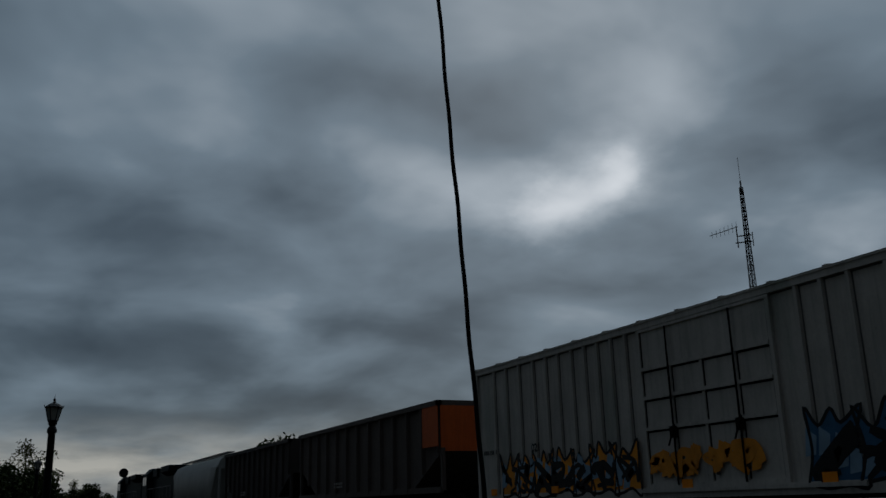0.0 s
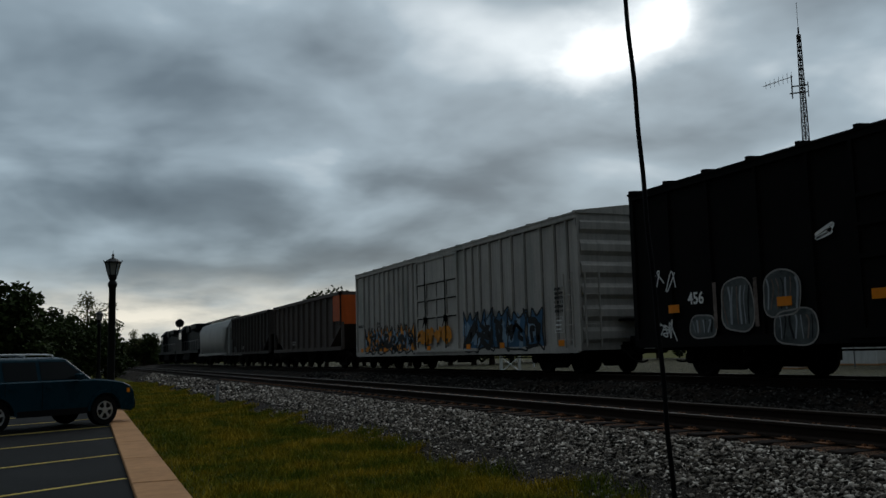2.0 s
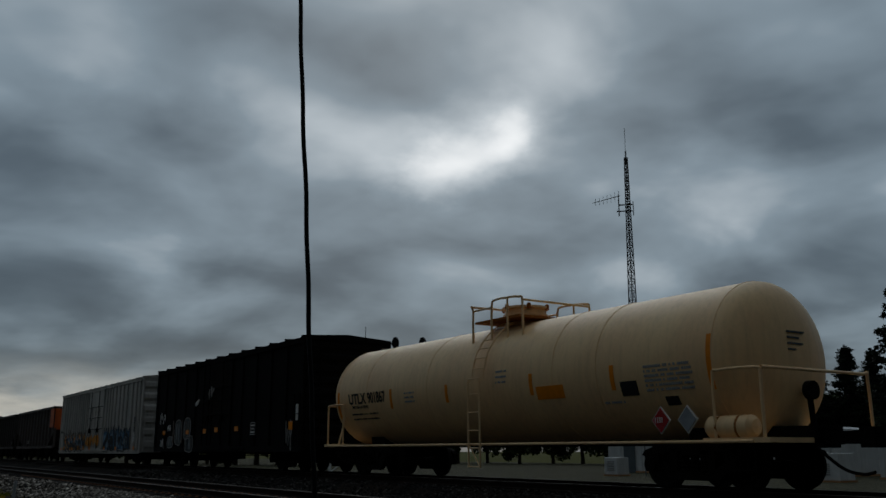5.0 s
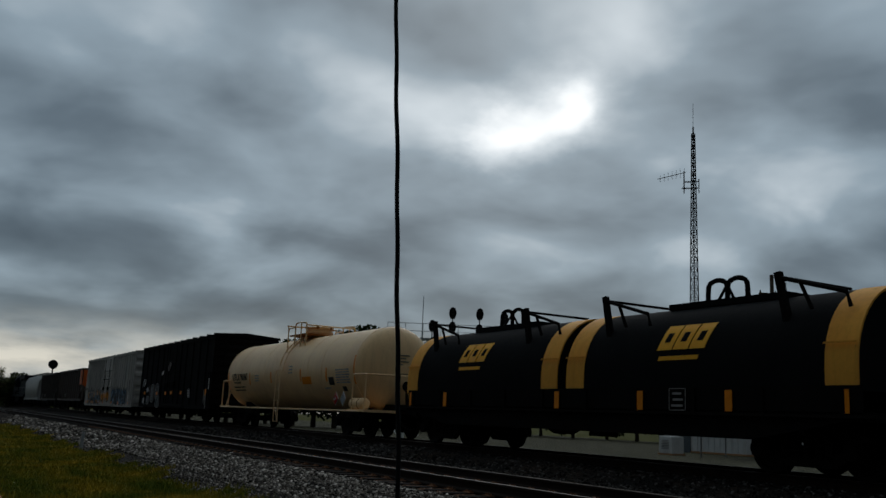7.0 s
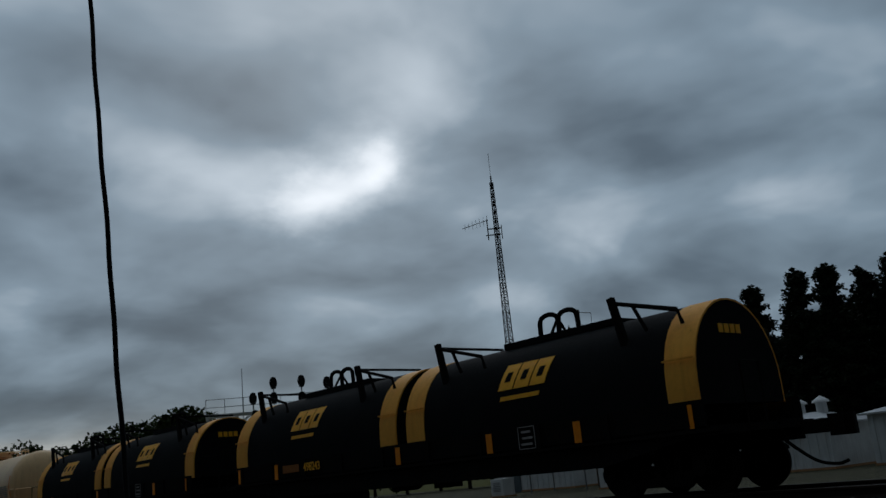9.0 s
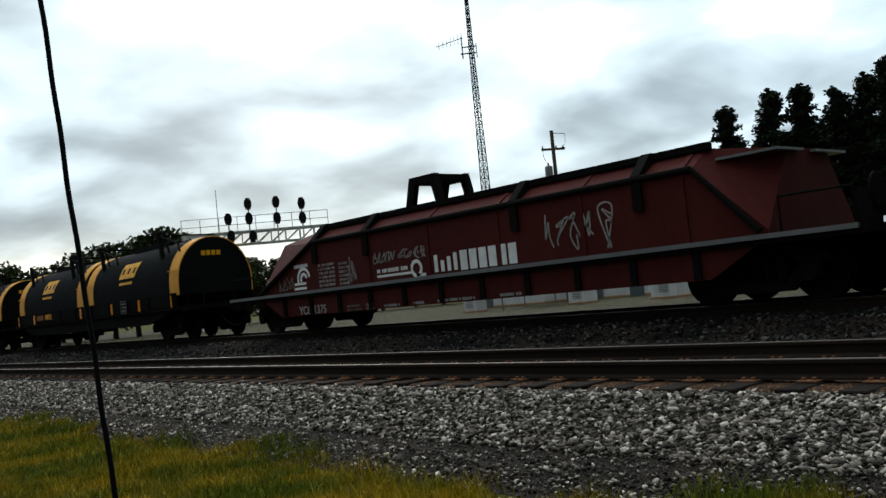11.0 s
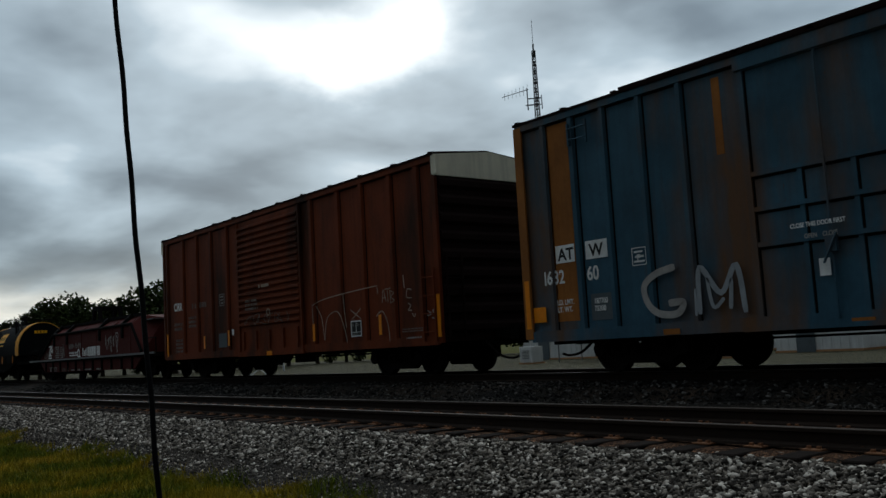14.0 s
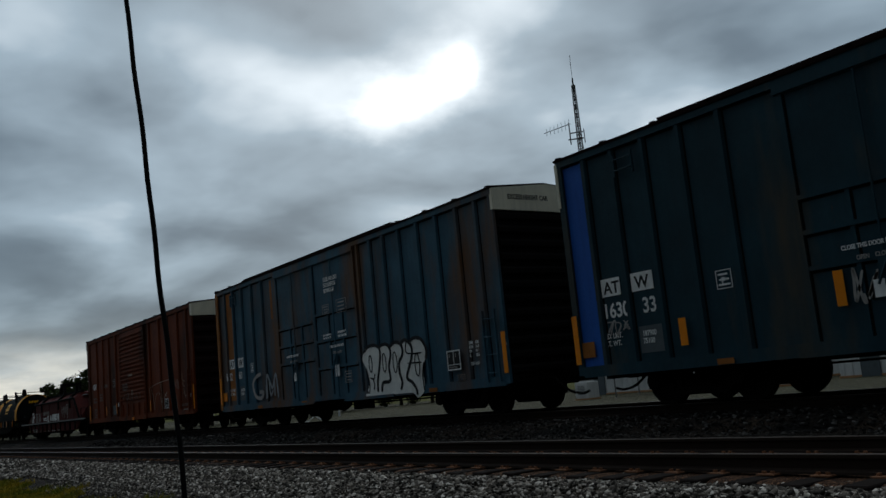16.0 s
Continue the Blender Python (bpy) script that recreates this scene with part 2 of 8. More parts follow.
def leaf_mat(name, dark, light, rough=0.7):
    m, n, sh, at = surface(name, rough)
    pick = n.add("ShaderNodeNewGeometry").outputs["Random Per Island"]
    w = n.noise(at, 0.5, 3.0)
    c = n.mix(pick, dark, light)
    n.put(sh.inputs["Base Color"], n.mix(n.math("MULTIPLY_ADD", w, 2.0, -0.6, clamp=True), c, tuple((a + b) / 2 for a, b in zip(dark, light))))
    return m


def grass_mat():
    m, n, sh, at = surface("grass_blades", 0.7)
    sh.inputs["Specular IOR Level"].default_value = 0.15
    pick = n.add("ShaderNodeNewGeometry").outputs["Random Per Island"]
    w = n.math("MULTIPLY_ADD", n.noise(n.vec("MULTIPLY", at, (1.0, 1.0, 0.0)), 0.8, 5.0, 0.65), 4.6, -1.95, clamp=True)
    fresh = n.mix(pick, (0.040, 0.074, 0.002), (0.17, 0.195, 0.006))
    dry = n.mix(pick, (0.21, 0.145, 0.004), (0.66, 0.43, 0.026))
    n.put(sh.inputs["Base Color"], n.mix(w, fresh, dry))
    return m


GLASS = surface("car_glass", 0.06)[0]
for nd in GLASS.node_tree.nodes:
    if nd.type == "BSDF_PRINCIPLED":
        nd.inputs["Base Color"].default_value = col((0.006, 0.008, 0.009))
        nd.inputs["Specular IOR Level"].default_value = 0.12
GREY = paint("grey_boxcar_paint", (0.53, 0.50, 0.46), 0.10, 0.40, 0.5, streak=0.7, patch=0.5, patchy=(0.30, 0.33, 0.29), spec=0.15)
BLACK = paint("black_boxcar_paint", (0.008, 0.0075, 0.0075), 0.05, 0.5, 0.85, spec=0.05)
REDOX = paint("oxide_red_paint", (0.20, 0.038, 0.010), 0.18, 0.55, 0.65, rusty=(0.045, 0.016, 0.010), patch=1.0, patchy=(0.038, 0.014, 0.008), streak=0.8, spec=0.10)
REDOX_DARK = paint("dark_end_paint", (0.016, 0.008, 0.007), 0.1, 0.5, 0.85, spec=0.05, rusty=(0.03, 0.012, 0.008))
BLUE = paint("faded_blue_paint", (0.034, 0.105, 0.155), 0.15, 0.35, 0.6, rusty=(0.15, 0.065, 0.028), patch=1.05, patchy=(0.15, 0.070, 0.030), fade=0.3)
TEAL = paint("dark_teal_paint", (0.006, 0.038, 0.055), 0.14, 0.4, 0.6, rusty=(0.10, 0.05, 0.03), patch=0.6, patchy=(0.085, 0.062, 0.035), fade=0.25)
BRIGHT_BLUE = paint("bright_blue_paint", (0.015, 0.11, 0.48), 0.04, 0.3, 0.5)
ORANGE_RUST = paint("orange_rust_panel", (0.36, 0.125, 0.020), 0.2, 0.4, 0.7, fade=0.3)
CREAM = paint("tank_cream_paint", (1.0, 0.65, 0.34), 0.05, 0.2, 0.38, rusty=(0.22, 0.12, 0.06), streak=0.35, fade=0.08)
COIL_BLACK = paint("coil_hood_black", (0.006, 0.0065, 0.007), 0.02, 0.3, 0.8, spec=0.05)
YELLOW = paint("band_yellow_paint", (1.0, 0.43, 0.06), 0.12, 0.3, 0.55, rusty=(0.16, 0.07, 0.025), streak=0.4, spec=0.1)
LOGO = plain("logo_yellow", (1.0, 0.43, 0.012), 0.5)
MAROON = paint("maroon_hood_paint", (0.085, 0.014, 0.011), 0.06, 0.3, 0.7, rusty=(0.06, 0.02, 0.012), spec=0.08)
HOPPER_BROWN = paint("hopper_brown_paint", (0.105, 0.085, 0.075), 0.10, 0.4, 0.7)
HOPPER_DARK = paint("hopper_dark_paint", (0.060, 0.050, 0.045), 0.12, 0.4, 0.7)
HOPPER_ORANGE = paint("hopper_orange_paint", (0.62, 0.11, 0.015), 0.10, 0.4, 0.6)
HOPPER_GREY = paint("hopper_grey_paint", (0.33, 0.335, 0.325), 0.05, 0.3, 0.5)
LOCO = paint("locomotive_paint", (0.005, 0.009, 0.012), 0.05, 0.4, 0.6, spec=0.08)
WHITE = paint("white_panel_paint", (0.86, 0.79, 0.62), 0.05, 0.2, 0.5)
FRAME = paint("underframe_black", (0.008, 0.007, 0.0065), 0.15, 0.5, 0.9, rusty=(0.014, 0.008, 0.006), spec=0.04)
TRUCK = paint("truck_steel", (0.010, 0.008, 0.007), 0.2, 0.5, 0.9, rusty=(0.018, 0.010, 0.007), spec=0.04)
WHEEL = plain("wheel_steel", (0.014, 0.011, 0.009), 0.7, 0.2)
# softer grey for the painted shadow strips on the pale boxcar
SHADE_GREY = plain("soft_shade_grey", (0.12, 0.115, 0.11), 0.8, vary=0.5, scale=5.0)
STENCIL = plain("stencil_white", (0.85, 0.85, 0.82), 0.6, vary=0.2)
STENCIL_DIM = plain("faded_stencil", (0.36, 0.34, 0.32), 0.7, vary=0.3)
STENCIL_FAINT = plain("worn_stencil", (0.19, 0.15, 0.13), 0.7, vary=0.5, scale=18.0)
CHALK = plain("chalky_spray", (0.40, 0.32, 0.25), 0.7, vary=0.45, scale=14.0)
STENCIL_BLACK = plain("stencil_black", (0.02, 0.02, 0.02), 0.6)
REFLECT = plain("reflector_amber", (0.92, 0.27, 0.006), 0.4)
SPRAY_WHITE = plain("spray_white", (0.84, 0.83, 0.79), 0.6, vary=0.16, scale=5.0)
SPRAY_GREY = plain("spray_grey", (0.30, 0.32, 0.34), 0.6, vary=0.3, scale=4.0)
SPRAY_WORN = plain("worn_spray", (0.085, 0.095, 0.095), 0.7, vary=0.85, scale=3.5)
SPRAY_BLACK = plain("spray_black", (0.012, 0.012, 0.013), 0.6)
SPRAY_BLUE = plain("spray_blue", (0.035, 0.115, 0.22), 0.55, vary=0.35, scale=3.0)
SPRAY_PALE = plain("spray_pale_blue", (0.22, 0.33, 0.44), 0.55, vary=0.25, scale=3.0)
SPRAY_ORANGE = plain("spray_orange", (0.72, 0.27, 0.02), 0.55, vary=0.3, scale=4.0)
GRASS_GROUND = ground_mat()
BALLAST = gravel_mat("ballast_gravel", (0.012, 0.010, 0.008), (0.07, 0.06, 0.05), 40.0, 0.5)
# near-black tones hold the shade under and beside the train
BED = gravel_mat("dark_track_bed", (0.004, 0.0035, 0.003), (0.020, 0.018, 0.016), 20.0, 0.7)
LOT_FAR = gravel_mat("pale_gravel_yard", (0.06, 0.062, 0.030), (0.15, 0.135, 0.080), 9.0, 0.25)
ASPHALT = asphalt_mat()
CONCRETE = plain("curb_concrete", (0.42, 0.225, 0.11), 0.85, vary=0.2, scale=6.0, relief=0.4)
LINE = plain("faded_line_paint", (0.55, 0.40, 0.10), 0.7, vary=0.45, scale=12.0)
RAIL = paint("rusty_rail_side", (0.022, 0.014, 0.010), 0.25, 0.5, 0.8, rusty=(0.09, 0.034, 0.013), spec=0.08)
RAIL_TOP = plain("worn_rail_head", (0.09, 0.072, 0.06), 0.5, 0.8, vary=0.15)
TIE = plain("creosote_tie", (0.014, 0.010, 0.008), 0.95, vary=0.35, scale=10.0, relief=0.6)
PLATE = paint("tie_plate_rust", (0.22, 0.095, 0.042), 0.3, 0.3, 0.85, rusty=(0.30, 0.11, 0.04))
FINES = gravel_mat("rusty_fines", (0.05, 0.024, 0.013), (0.27, 0.135, 0.072), 34.0, 0.2)
# stone tones lowered to paint in the shade round the train's track
STONES_DARK = pieces("shade_dark_stones", [(0.006, 0.0055, 0.005), (0.018, 0.016, 0.015), (0.04, 0.037, 0.034), (0.16, 0.15, 0.14)], 0.85, 0.4, 30.0)
STONES = pieces("ballast_stones", [(0.010, 0.009, 0.007), (0.034, 0.029, 0.024), (0.08, 0.069, 0.058), (0.17, 0.147, 0.123), (0.31, 0.268, 0.225), (0.85, 0.78, 0.69)], 0.8, 0.6, 45.0)
BLADES = grass_mat()
LEAVES = leaf_mat("tree_leaves", (0.014, 0.026, 0.007), (0.055, 0.075, 0.020))
LEAVES_PALE = leaf_mat("spring_leaves", (0.075, 0.085, 0.030), (0.16, 0.16, 0.075))
NEEDLES = leaf_mat("pine_needles", (0.007, 0.013, 0.007), (0.020, 0.030, 0.015))
BARK = plain("bark", (0.055, 0.042, 0.032), 0.9, vary=0.3, scale=6.0, relief=0.6)
POLE_WOOD = plain("pole_wood", (0.11, 0.085, 0.065), 0.85, vary=0.25, scale=5.0)
GALV = plain("galvanized_steel", (0.20, 0.20, 0.20), 0.5, 0.6)
MAST_STEEL = plain("tower_steel", (0.055, 0.055, 0.058), 0.6, 0.4)
SILVER = plain("silver_structure_paint", (0.74, 0.76, 0.77), 0.45, 0.1)
IRON = plain("black_cast_iron", (0.012, 0.012, 0.013), 0.5, 0.2)
LAMP_GLASS = plain("frosted_lamp_glass", (0.30, 0.31, 0.30), 0.3)
SHED = paint("white_shed_siding", (0.66, 0.67, 0.66), 0.03, 0.2, 0.6)
SHED_ROOF = paint("pale_metal_roof", (0.50, 0.51, 0.52), 0.05, 0.2, 0.45)
DOOR_GREY = plain("shed_door_grey", (0.10, 0.12, 0.13), 0.6)
BRICK = plain("dark_brick_wall", (0.12, 0.065, 0.05), 0.85, scale=14.0)
RUBBER = plain("tyre_rubber", (0.008, 0.008, 0.008), 0.85)
ALLOY = plain("alloy_wheel", (0.48, 0.48, 0.48), 0.45, 0.5)
SUV_BLUE = plain("suv_blue_paint", (0.005, 0.030, 0.045), 0.28, 0.1, vary=0.08, scale=2.0, relief=0.0)
SEDAN_GOLD = plain("sedan_pale_paint", (0.30, 0.32, 0.20), 0.3, 0.2, vary=0.08, scale=2.0, relief=0.0)
BLACK_GLOSS = plain("black_car_paint", (0.006, 0.006, 0.007), 0.10, 0.0, vary=0.1, scale=2.0, relief=0.0)
TRIM_BLACK = plain("black_trim", (0.008, 0.008, 0.009), 0.6)
TAIL_RED = plain("tail_lamp_red", (0.40, 0.02, 0.02), 0.25)
LENS = plain("lamp_lens", (0.5, 0.5, 0.5), 0.2)

for dull in (RUBBER, TRIM_BLACK, TIE, ASPHALT, SUV_BLUE, RAIL_TOP):
    for nd in dull.node_tree.nodes:
        if nd.type == "BSDF_PRINCIPLED":
            nd.inputs["Specular IOR Level"].default_value = 0.08

# ---- mesh helpers ----
class Shape:
    """Collects closed pieces of geometry for one mesh."""

    def __init__(self):
        self.v, self.f, self.m = [], [], []

    def add(self, verts, faces, slot=0):
        k = len(self.v)
        self.v += [tuple(p) for p in verts]
        self.f += [tuple(i + k for i in q) for q in faces]
        self.m += [slot] * len(faces)
        return self

    def box(self, x0, y0, z0, x1, y1, z1, slot=0):
        p = [(x, y, z) for x in (x0, x1) for y in (y0, y1) for z in (z0, z1)]
        return self.add(p, [(0, 1, 3, 2), (4, 6, 7, 5), (0, 4, 5, 1), (2, 3, 7, 6), (0, 2, 6, 4), (1, 5, 7, 3)], slot)

    def prism(self, outline, axis, a, b, slot=0):
        """A flat outline drawn out from a to b along an axis; the outline's pairs are the other two coordinates in order."""
        def place(p, s):
            q = list(p)
            q.insert("xyz".index(axis), s)
            return q
        n = len(outline)
        verts = [place(p, a) for p in outline] + [place(p, b) for p in outline]
        faces = [tuple(range(n))[::-1], tuple(range(n, 2 * n))] + [(i, (i + 1) % n, n + (i + 1) % n, n + i) for i in range(n)]
        return self.add(verts, faces, slot)

    def tube(self, points, r, n=8, slot=0, taper=1.0):
        pts = [Vector(p) for p in points]
        verts, faces = [], []
        for i, p in enumerate(pts):
            d = (pts[min(i + 1, len(pts) - 1)] - pts[max(i - 1, 0)]).normalized()
            u = d.cross(Vector((0, 0, 1)) if abs(d.z) < 0.9 else Vector((1, 0, 0))).normalized()
            w = d.cross(u)
            s = r * (1 + (taper - 1) * i / max(1, len(pts) - 1))
            verts += [p + (u * math.cos(2 * math.pi * k / n) + w * math.sin(2 * math.pi * k / n)) * s for k in range(n)]
        for i in range(len(pts) - 1):
            faces += [(i * n + k, i * n + (k + 1) % n, (i + 1) * n + (k + 1) % n, (i + 1) * n + k) for k in range(n)]
        faces += [tuple(range(n))[::-1], tuple(range((len(pts) - 1) * n, len(pts) * n))]
        return self.add(verts, faces, slot)

    def lathe(self, profile, n=24, axis="z", at=(0, 0, 0), slot=0, caps=True):
        """Turns pairs of radius and height round an axis."""
        verts, faces = [], []
        for r, h in profile:
            for k in range(n):
                c, s = r * math.cos(2 * math.pi * k / n), r * math.sin(2 * math.pi * k / n)
                p = {"z": (c, s, h), "y": (c, h, s), "x": (h, c, s)}[axis]
                verts.append((p[0] + at[0], p[1] + at[1], p[2] + at[2]))
        for i in range(len(profile) - 1):
            faces += [(i * n + k, i * n + (k + 1) % n, (i + 1) * n + (k + 1) % n, (i + 1) * n + k) for k in range(n)]
        if caps:
            faces += [tuple(range(n)), tuple(range((len(profile) - 1) * n, len(profile) * n))]
        return self.add(verts, faces, slot)

    def loft(self, sections, slot=0, closed=True):
        """Joins rings of equal count."""
        n = len(sections[0])
        verts = [p for s in sections for p in s]
        faces = []
        for i in range(len(sections) - 1):
            faces += [(i * n + k, i * n + (k + 1) % n, (i + 1) * n + (k + 1) % n, (i + 1) * n + k) for k in range(n if closed else n - 1)]
        if closed:
            faces += [tuple(range(n))[::-1], tuple(range((len(sections) - 1) * n, len(sections) * n))]
        return self.add(verts, faces, slot)

    def mesh(self, name, mats, smooth=False, bevel=0.0):
        me = bpy.data.meshes.new(name)
        me.from_pydata(self.v, [], self.f)
        mats = mats if isinstance(mats, (list, tuple)) else [mats]
        for m in mats:
            me.materials.append(m)
        me.polygons.foreach_set("material_index", self.m)
        bm = bmesh.new()
        bm.from_mesh(me)
        bmesh.ops.recalc_face_normals(bm, faces=bm.faces)
        if bevel:
            bmesh.ops.bevel(bm, geom=bm.edges[:], offset=bevel, segments=1, affect="EDGES", clamp_overlap=True)
        bm.to_mesh(me)
        bm.free()
        if smooth:
            me.polygons.foreach_set("use_smooth", [True] * len(me.polygons))
            me.set_sharp_from_angle(angle=radians(38))
        return me


def part(name, shape, mats, parent, label="", smooth=False, bevel=0.0):
    me = shape if isinstance(shape, bpy.types.Mesh) else shape.mesh(name, mats, smooth, bevel)
    ob = new(name, me)
    ob.parent = parent
    if label:
        ob["label"] = label
    return ob


def thing(name, label, category, group="", at=None, kind=""):
    ob = new(name)
    ob.empty_display_size = 0.3
    if at is not None:
        ob.matrix_basis = at
    return tagged(ob, label, category, group, kind)


def solid(name, shape, mats, label, category, kind="", group="", smooth=False, bevel=0.0):
    return tagged(new(name, shape.mesh(name, mats, smooth, bevel)), label, category, group, kind)


def lettering(name, text, size, mat, parent, m, squeeze=1.0, label="", spacing=1.0):
    """Words as a thin flat mesh: text runs along m's x, and faces its z."""
    cu = bpy.data.curves.new(name, "FONT")
    cu.body, cu.size, cu.extrude, cu.offset, cu.space_character = text, size, 0.0015, size * 0.022, spacing
    tmp = bpy.data.objects.new(name, cu)
    scene.collection.objects.link(tmp)
    bpy.context.view_layer.update()
    me = bpy.data.meshes.new_from_object(tmp.evaluated_get(bpy.context.evaluated_depsgraph_get()))
    bpy.data.objects.remove(tmp)
    me.materials.clear()
    me.materials.append(mat)
    me.transform(m @ Matrix.Diagonal((squeeze, 1, 1, 1)))
    return part(name, me, None, parent, label)


def on_side(x, y, z):
    """The place of lettering on the face towards -x: reads towards -y."""
    return Matrix(((0, 0, -1, x), (-1, 0, 0, y), (0, 1, 0, z), (0, 0, 0, 1)))


def on_end(x, y, z):
    """The place of lettering on the face towards -y."""
    return Matrix(((1, 0, 0, x), (0, 0, -1, y), (0, 1, 0, z), (0, 0, 0, 1)))


def smooth_line(points, steps=6):
    """A rounded line through the points."""
    p = [points[0], *points, points[-1]]
    out = []
    for i in range(1, len(p) - 2):
        for k in range(steps):
            t = k / steps
            out.append(tuple(0.5 * (2 * b + (c - a) * t + (2 * a - 5 * b + 4 * c - d) * t * t + (3 * b - a - 3 * c + d) * t ** 3) for a, b, c, d in zip(p[i - 1], p[i], p[i + 1], p[i + 2])))
    return out + [tuple(points[-1])]


def ribbon(shape, points, width, x, slot=0, thick=0.004):
    """A stroke of paint on the face towards -x; points are (y, z)."""
    n = len(points)
    left, right = [], []
    for i in range(n):
        a, b = Vector(points[max(0, i - 1)]), Vector(points[min(n - 1, i + 1)])
        d = (b - a)
        d = d.normalized() if d.length else Vector((1, 0))
        q = Vector((-d.y, d.x)) * width * (0.35 if i in (0, n - 1) else 0.5)
        left.append(Vector(points[i]) + q)
        right.append(Vector(points[i]) - q)
    verts = [(x, p.x, p.y) for p in left + right] + [(x + thick, p.x, p.y) for p in left + right]
    faces = []
    for i in range(n - 1):
        for k in (0, 2 * n):
            faces.append((k + i, k + i + 1, k + n + i + 1, k + n + i))
        faces += [(i, i + 1, 2 * n + i + 1, 2 * n + i), (n + i, n + i + 1, 3 * n + i + 1, 3 * n + i)]
    faces += [(0, n, 3 * n, 2 * n), (n - 1, 2 * n - 1, 4 * n - 1, 3 * n - 1)]
    shape.add(verts, faces, slot)
    return shape


def blob(cy, cz, ry, rz, rng, lumps=7, rough=0.18, n=30):
    ph = [rng.uniform(0, 6.28) for _ in range(4)]
    out = []
    for k in range(n):
        a = 2 * math.pi * k / n
        s = 1 + rough * (math.sin(2 * a + ph[0]) + 0.7 * math.sin(3 * a + ph[1]) + 0.5 * math.sin(lumps * a + ph[2])) / 1.6
        c, q = math.cos(a), math.sin(a)
        sq = (abs(c) ** 3.2 + abs(q) ** 3.2) ** (-1 / 3.2)
        out.append((cy + ry * c * s * sq, cz + rz * q * s * sq))
    return out


def flat(shape, outline, x, slot=0, thick=0.003):
    return shape.prism(outline, "x", x, x + thick, slot)


# ---- ground, tracks, parking ----
RAIL_Z, TRACK_X = 0.69, 8.05        # the empty near track
TRAIN_Z, TRAIN_X = 0.90, 13.45      # the track under the train
rng = random.Random(4)


def strip(profile, y0, y1, steps, wob=0.0, seed=1):
    """A sheet with this cross-section (x, z) drawn along the track."""
    s = Shape()
    r = random.Random(seed)
    ys = [y0 + (y1 - y0) * i / steps for i in range(steps + 1)]
    n = len(profile)
    verts = [(x + r.uniform(-wob, wob) * 2, y, z + r.uniform(-wob, wob) * 0.6) for y in ys for x, z in profile]
    faces = [(i * n + k, i * n + k + 1, (i + 1) * n + k + 1, (i + 1) * n + k) for i in range(steps) for k in range(n - 1)]
    return s.add(verts, faces)


def make_ground():
    g = Shape()
    xs = [-1500, -300, -60, -12, 0, 2, 3.5, 5, 6, 8, 12, 16, 20, 24, 40, 80, 300, 1800]
    ys = [-300, -60, -15, -4, 0, 4, 8, 12, 16, 24, 32, 48, 70, 120, 250, 700, 2400]
    zz = lambda x: -0.02 + 0.22 * min(1, max(0, (x - 14) / 8))
    verts = [(x, y, zz(x)) for y in ys for x in xs]
    n = len(xs)
    faces = [(j * n + i, j * n + i + 1, (j + 1) * n + i + 1, (j + 1) * n + i) for j in range(len(ys) - 1) for i in range(n - 1)]
    solid("ground", g.add(verts, faces), GRASS_GROUND, "flat grassy ground, green with dry yellow patches", "ground", "structure", smooth=True)
    bed = strip([(4.85, -0.03), (5.15, 0.05), (5.6, 0.16), (6.1, 0.34), (6.5, 0.465), (7.0, 0.48), (8.0, 0.47), (9.1, 0.48), (9.7, 0.45), (10.5, 0.40), (11.3, 0.52)], -130, 420, 130, 0.012)
    solid("ballast_bed", bed, BALLAST, "grey crushed stone ballast under the empty track", "ballast", "structure", smooth=True)
    fines = strip([(6.80, 0.47), (6.92, 0.502), (8.0, 0.492), (9.15, 0.500), (9.3, 0.46)], -130, 300, 200, 0.006, 3)
    solid("rusty_fines", fines, FINES, "rust-stained fine gravel between the ties", "gravel", "structure", smooth=True)
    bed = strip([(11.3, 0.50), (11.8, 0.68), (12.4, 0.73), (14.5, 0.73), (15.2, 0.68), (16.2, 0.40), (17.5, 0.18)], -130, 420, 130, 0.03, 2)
    solid("dark_track_bed", bed, BED, "ballast under the train's track, with shade put into its dark colour", "ballast", "structure", smooth=True)
    yard = Shape()
    yard.add([(27, -40, 0.215), (70, -40, 0.215), (70, 260, 0.215), (24, 260, 0.215)], [(0, 1, 2, 3)])
    solid("gravel_yard", yard, LOT_FAR, "pale gravel yard beyond the tracks", "yard", "structure")


def rail_profile(x, top):
    h = 0.17
    return [(x - 0.07, top - h), (x + 0.07, top - h), (x + 0.065, top - h + 0.022), (x + 0.011, top - h + 0.045), (x + 0.009, top - 0.05), (x + 0.036, top - 0.036),
            (x + 0.034, top - 0.006), (x - 0.034, top - 0.006), (x - 0.036, top - 0.036), (x - 0.009, top - 0.05), (x - 0.011, top - h + 0.045), (x - 0.065, top - h + 0.022)]


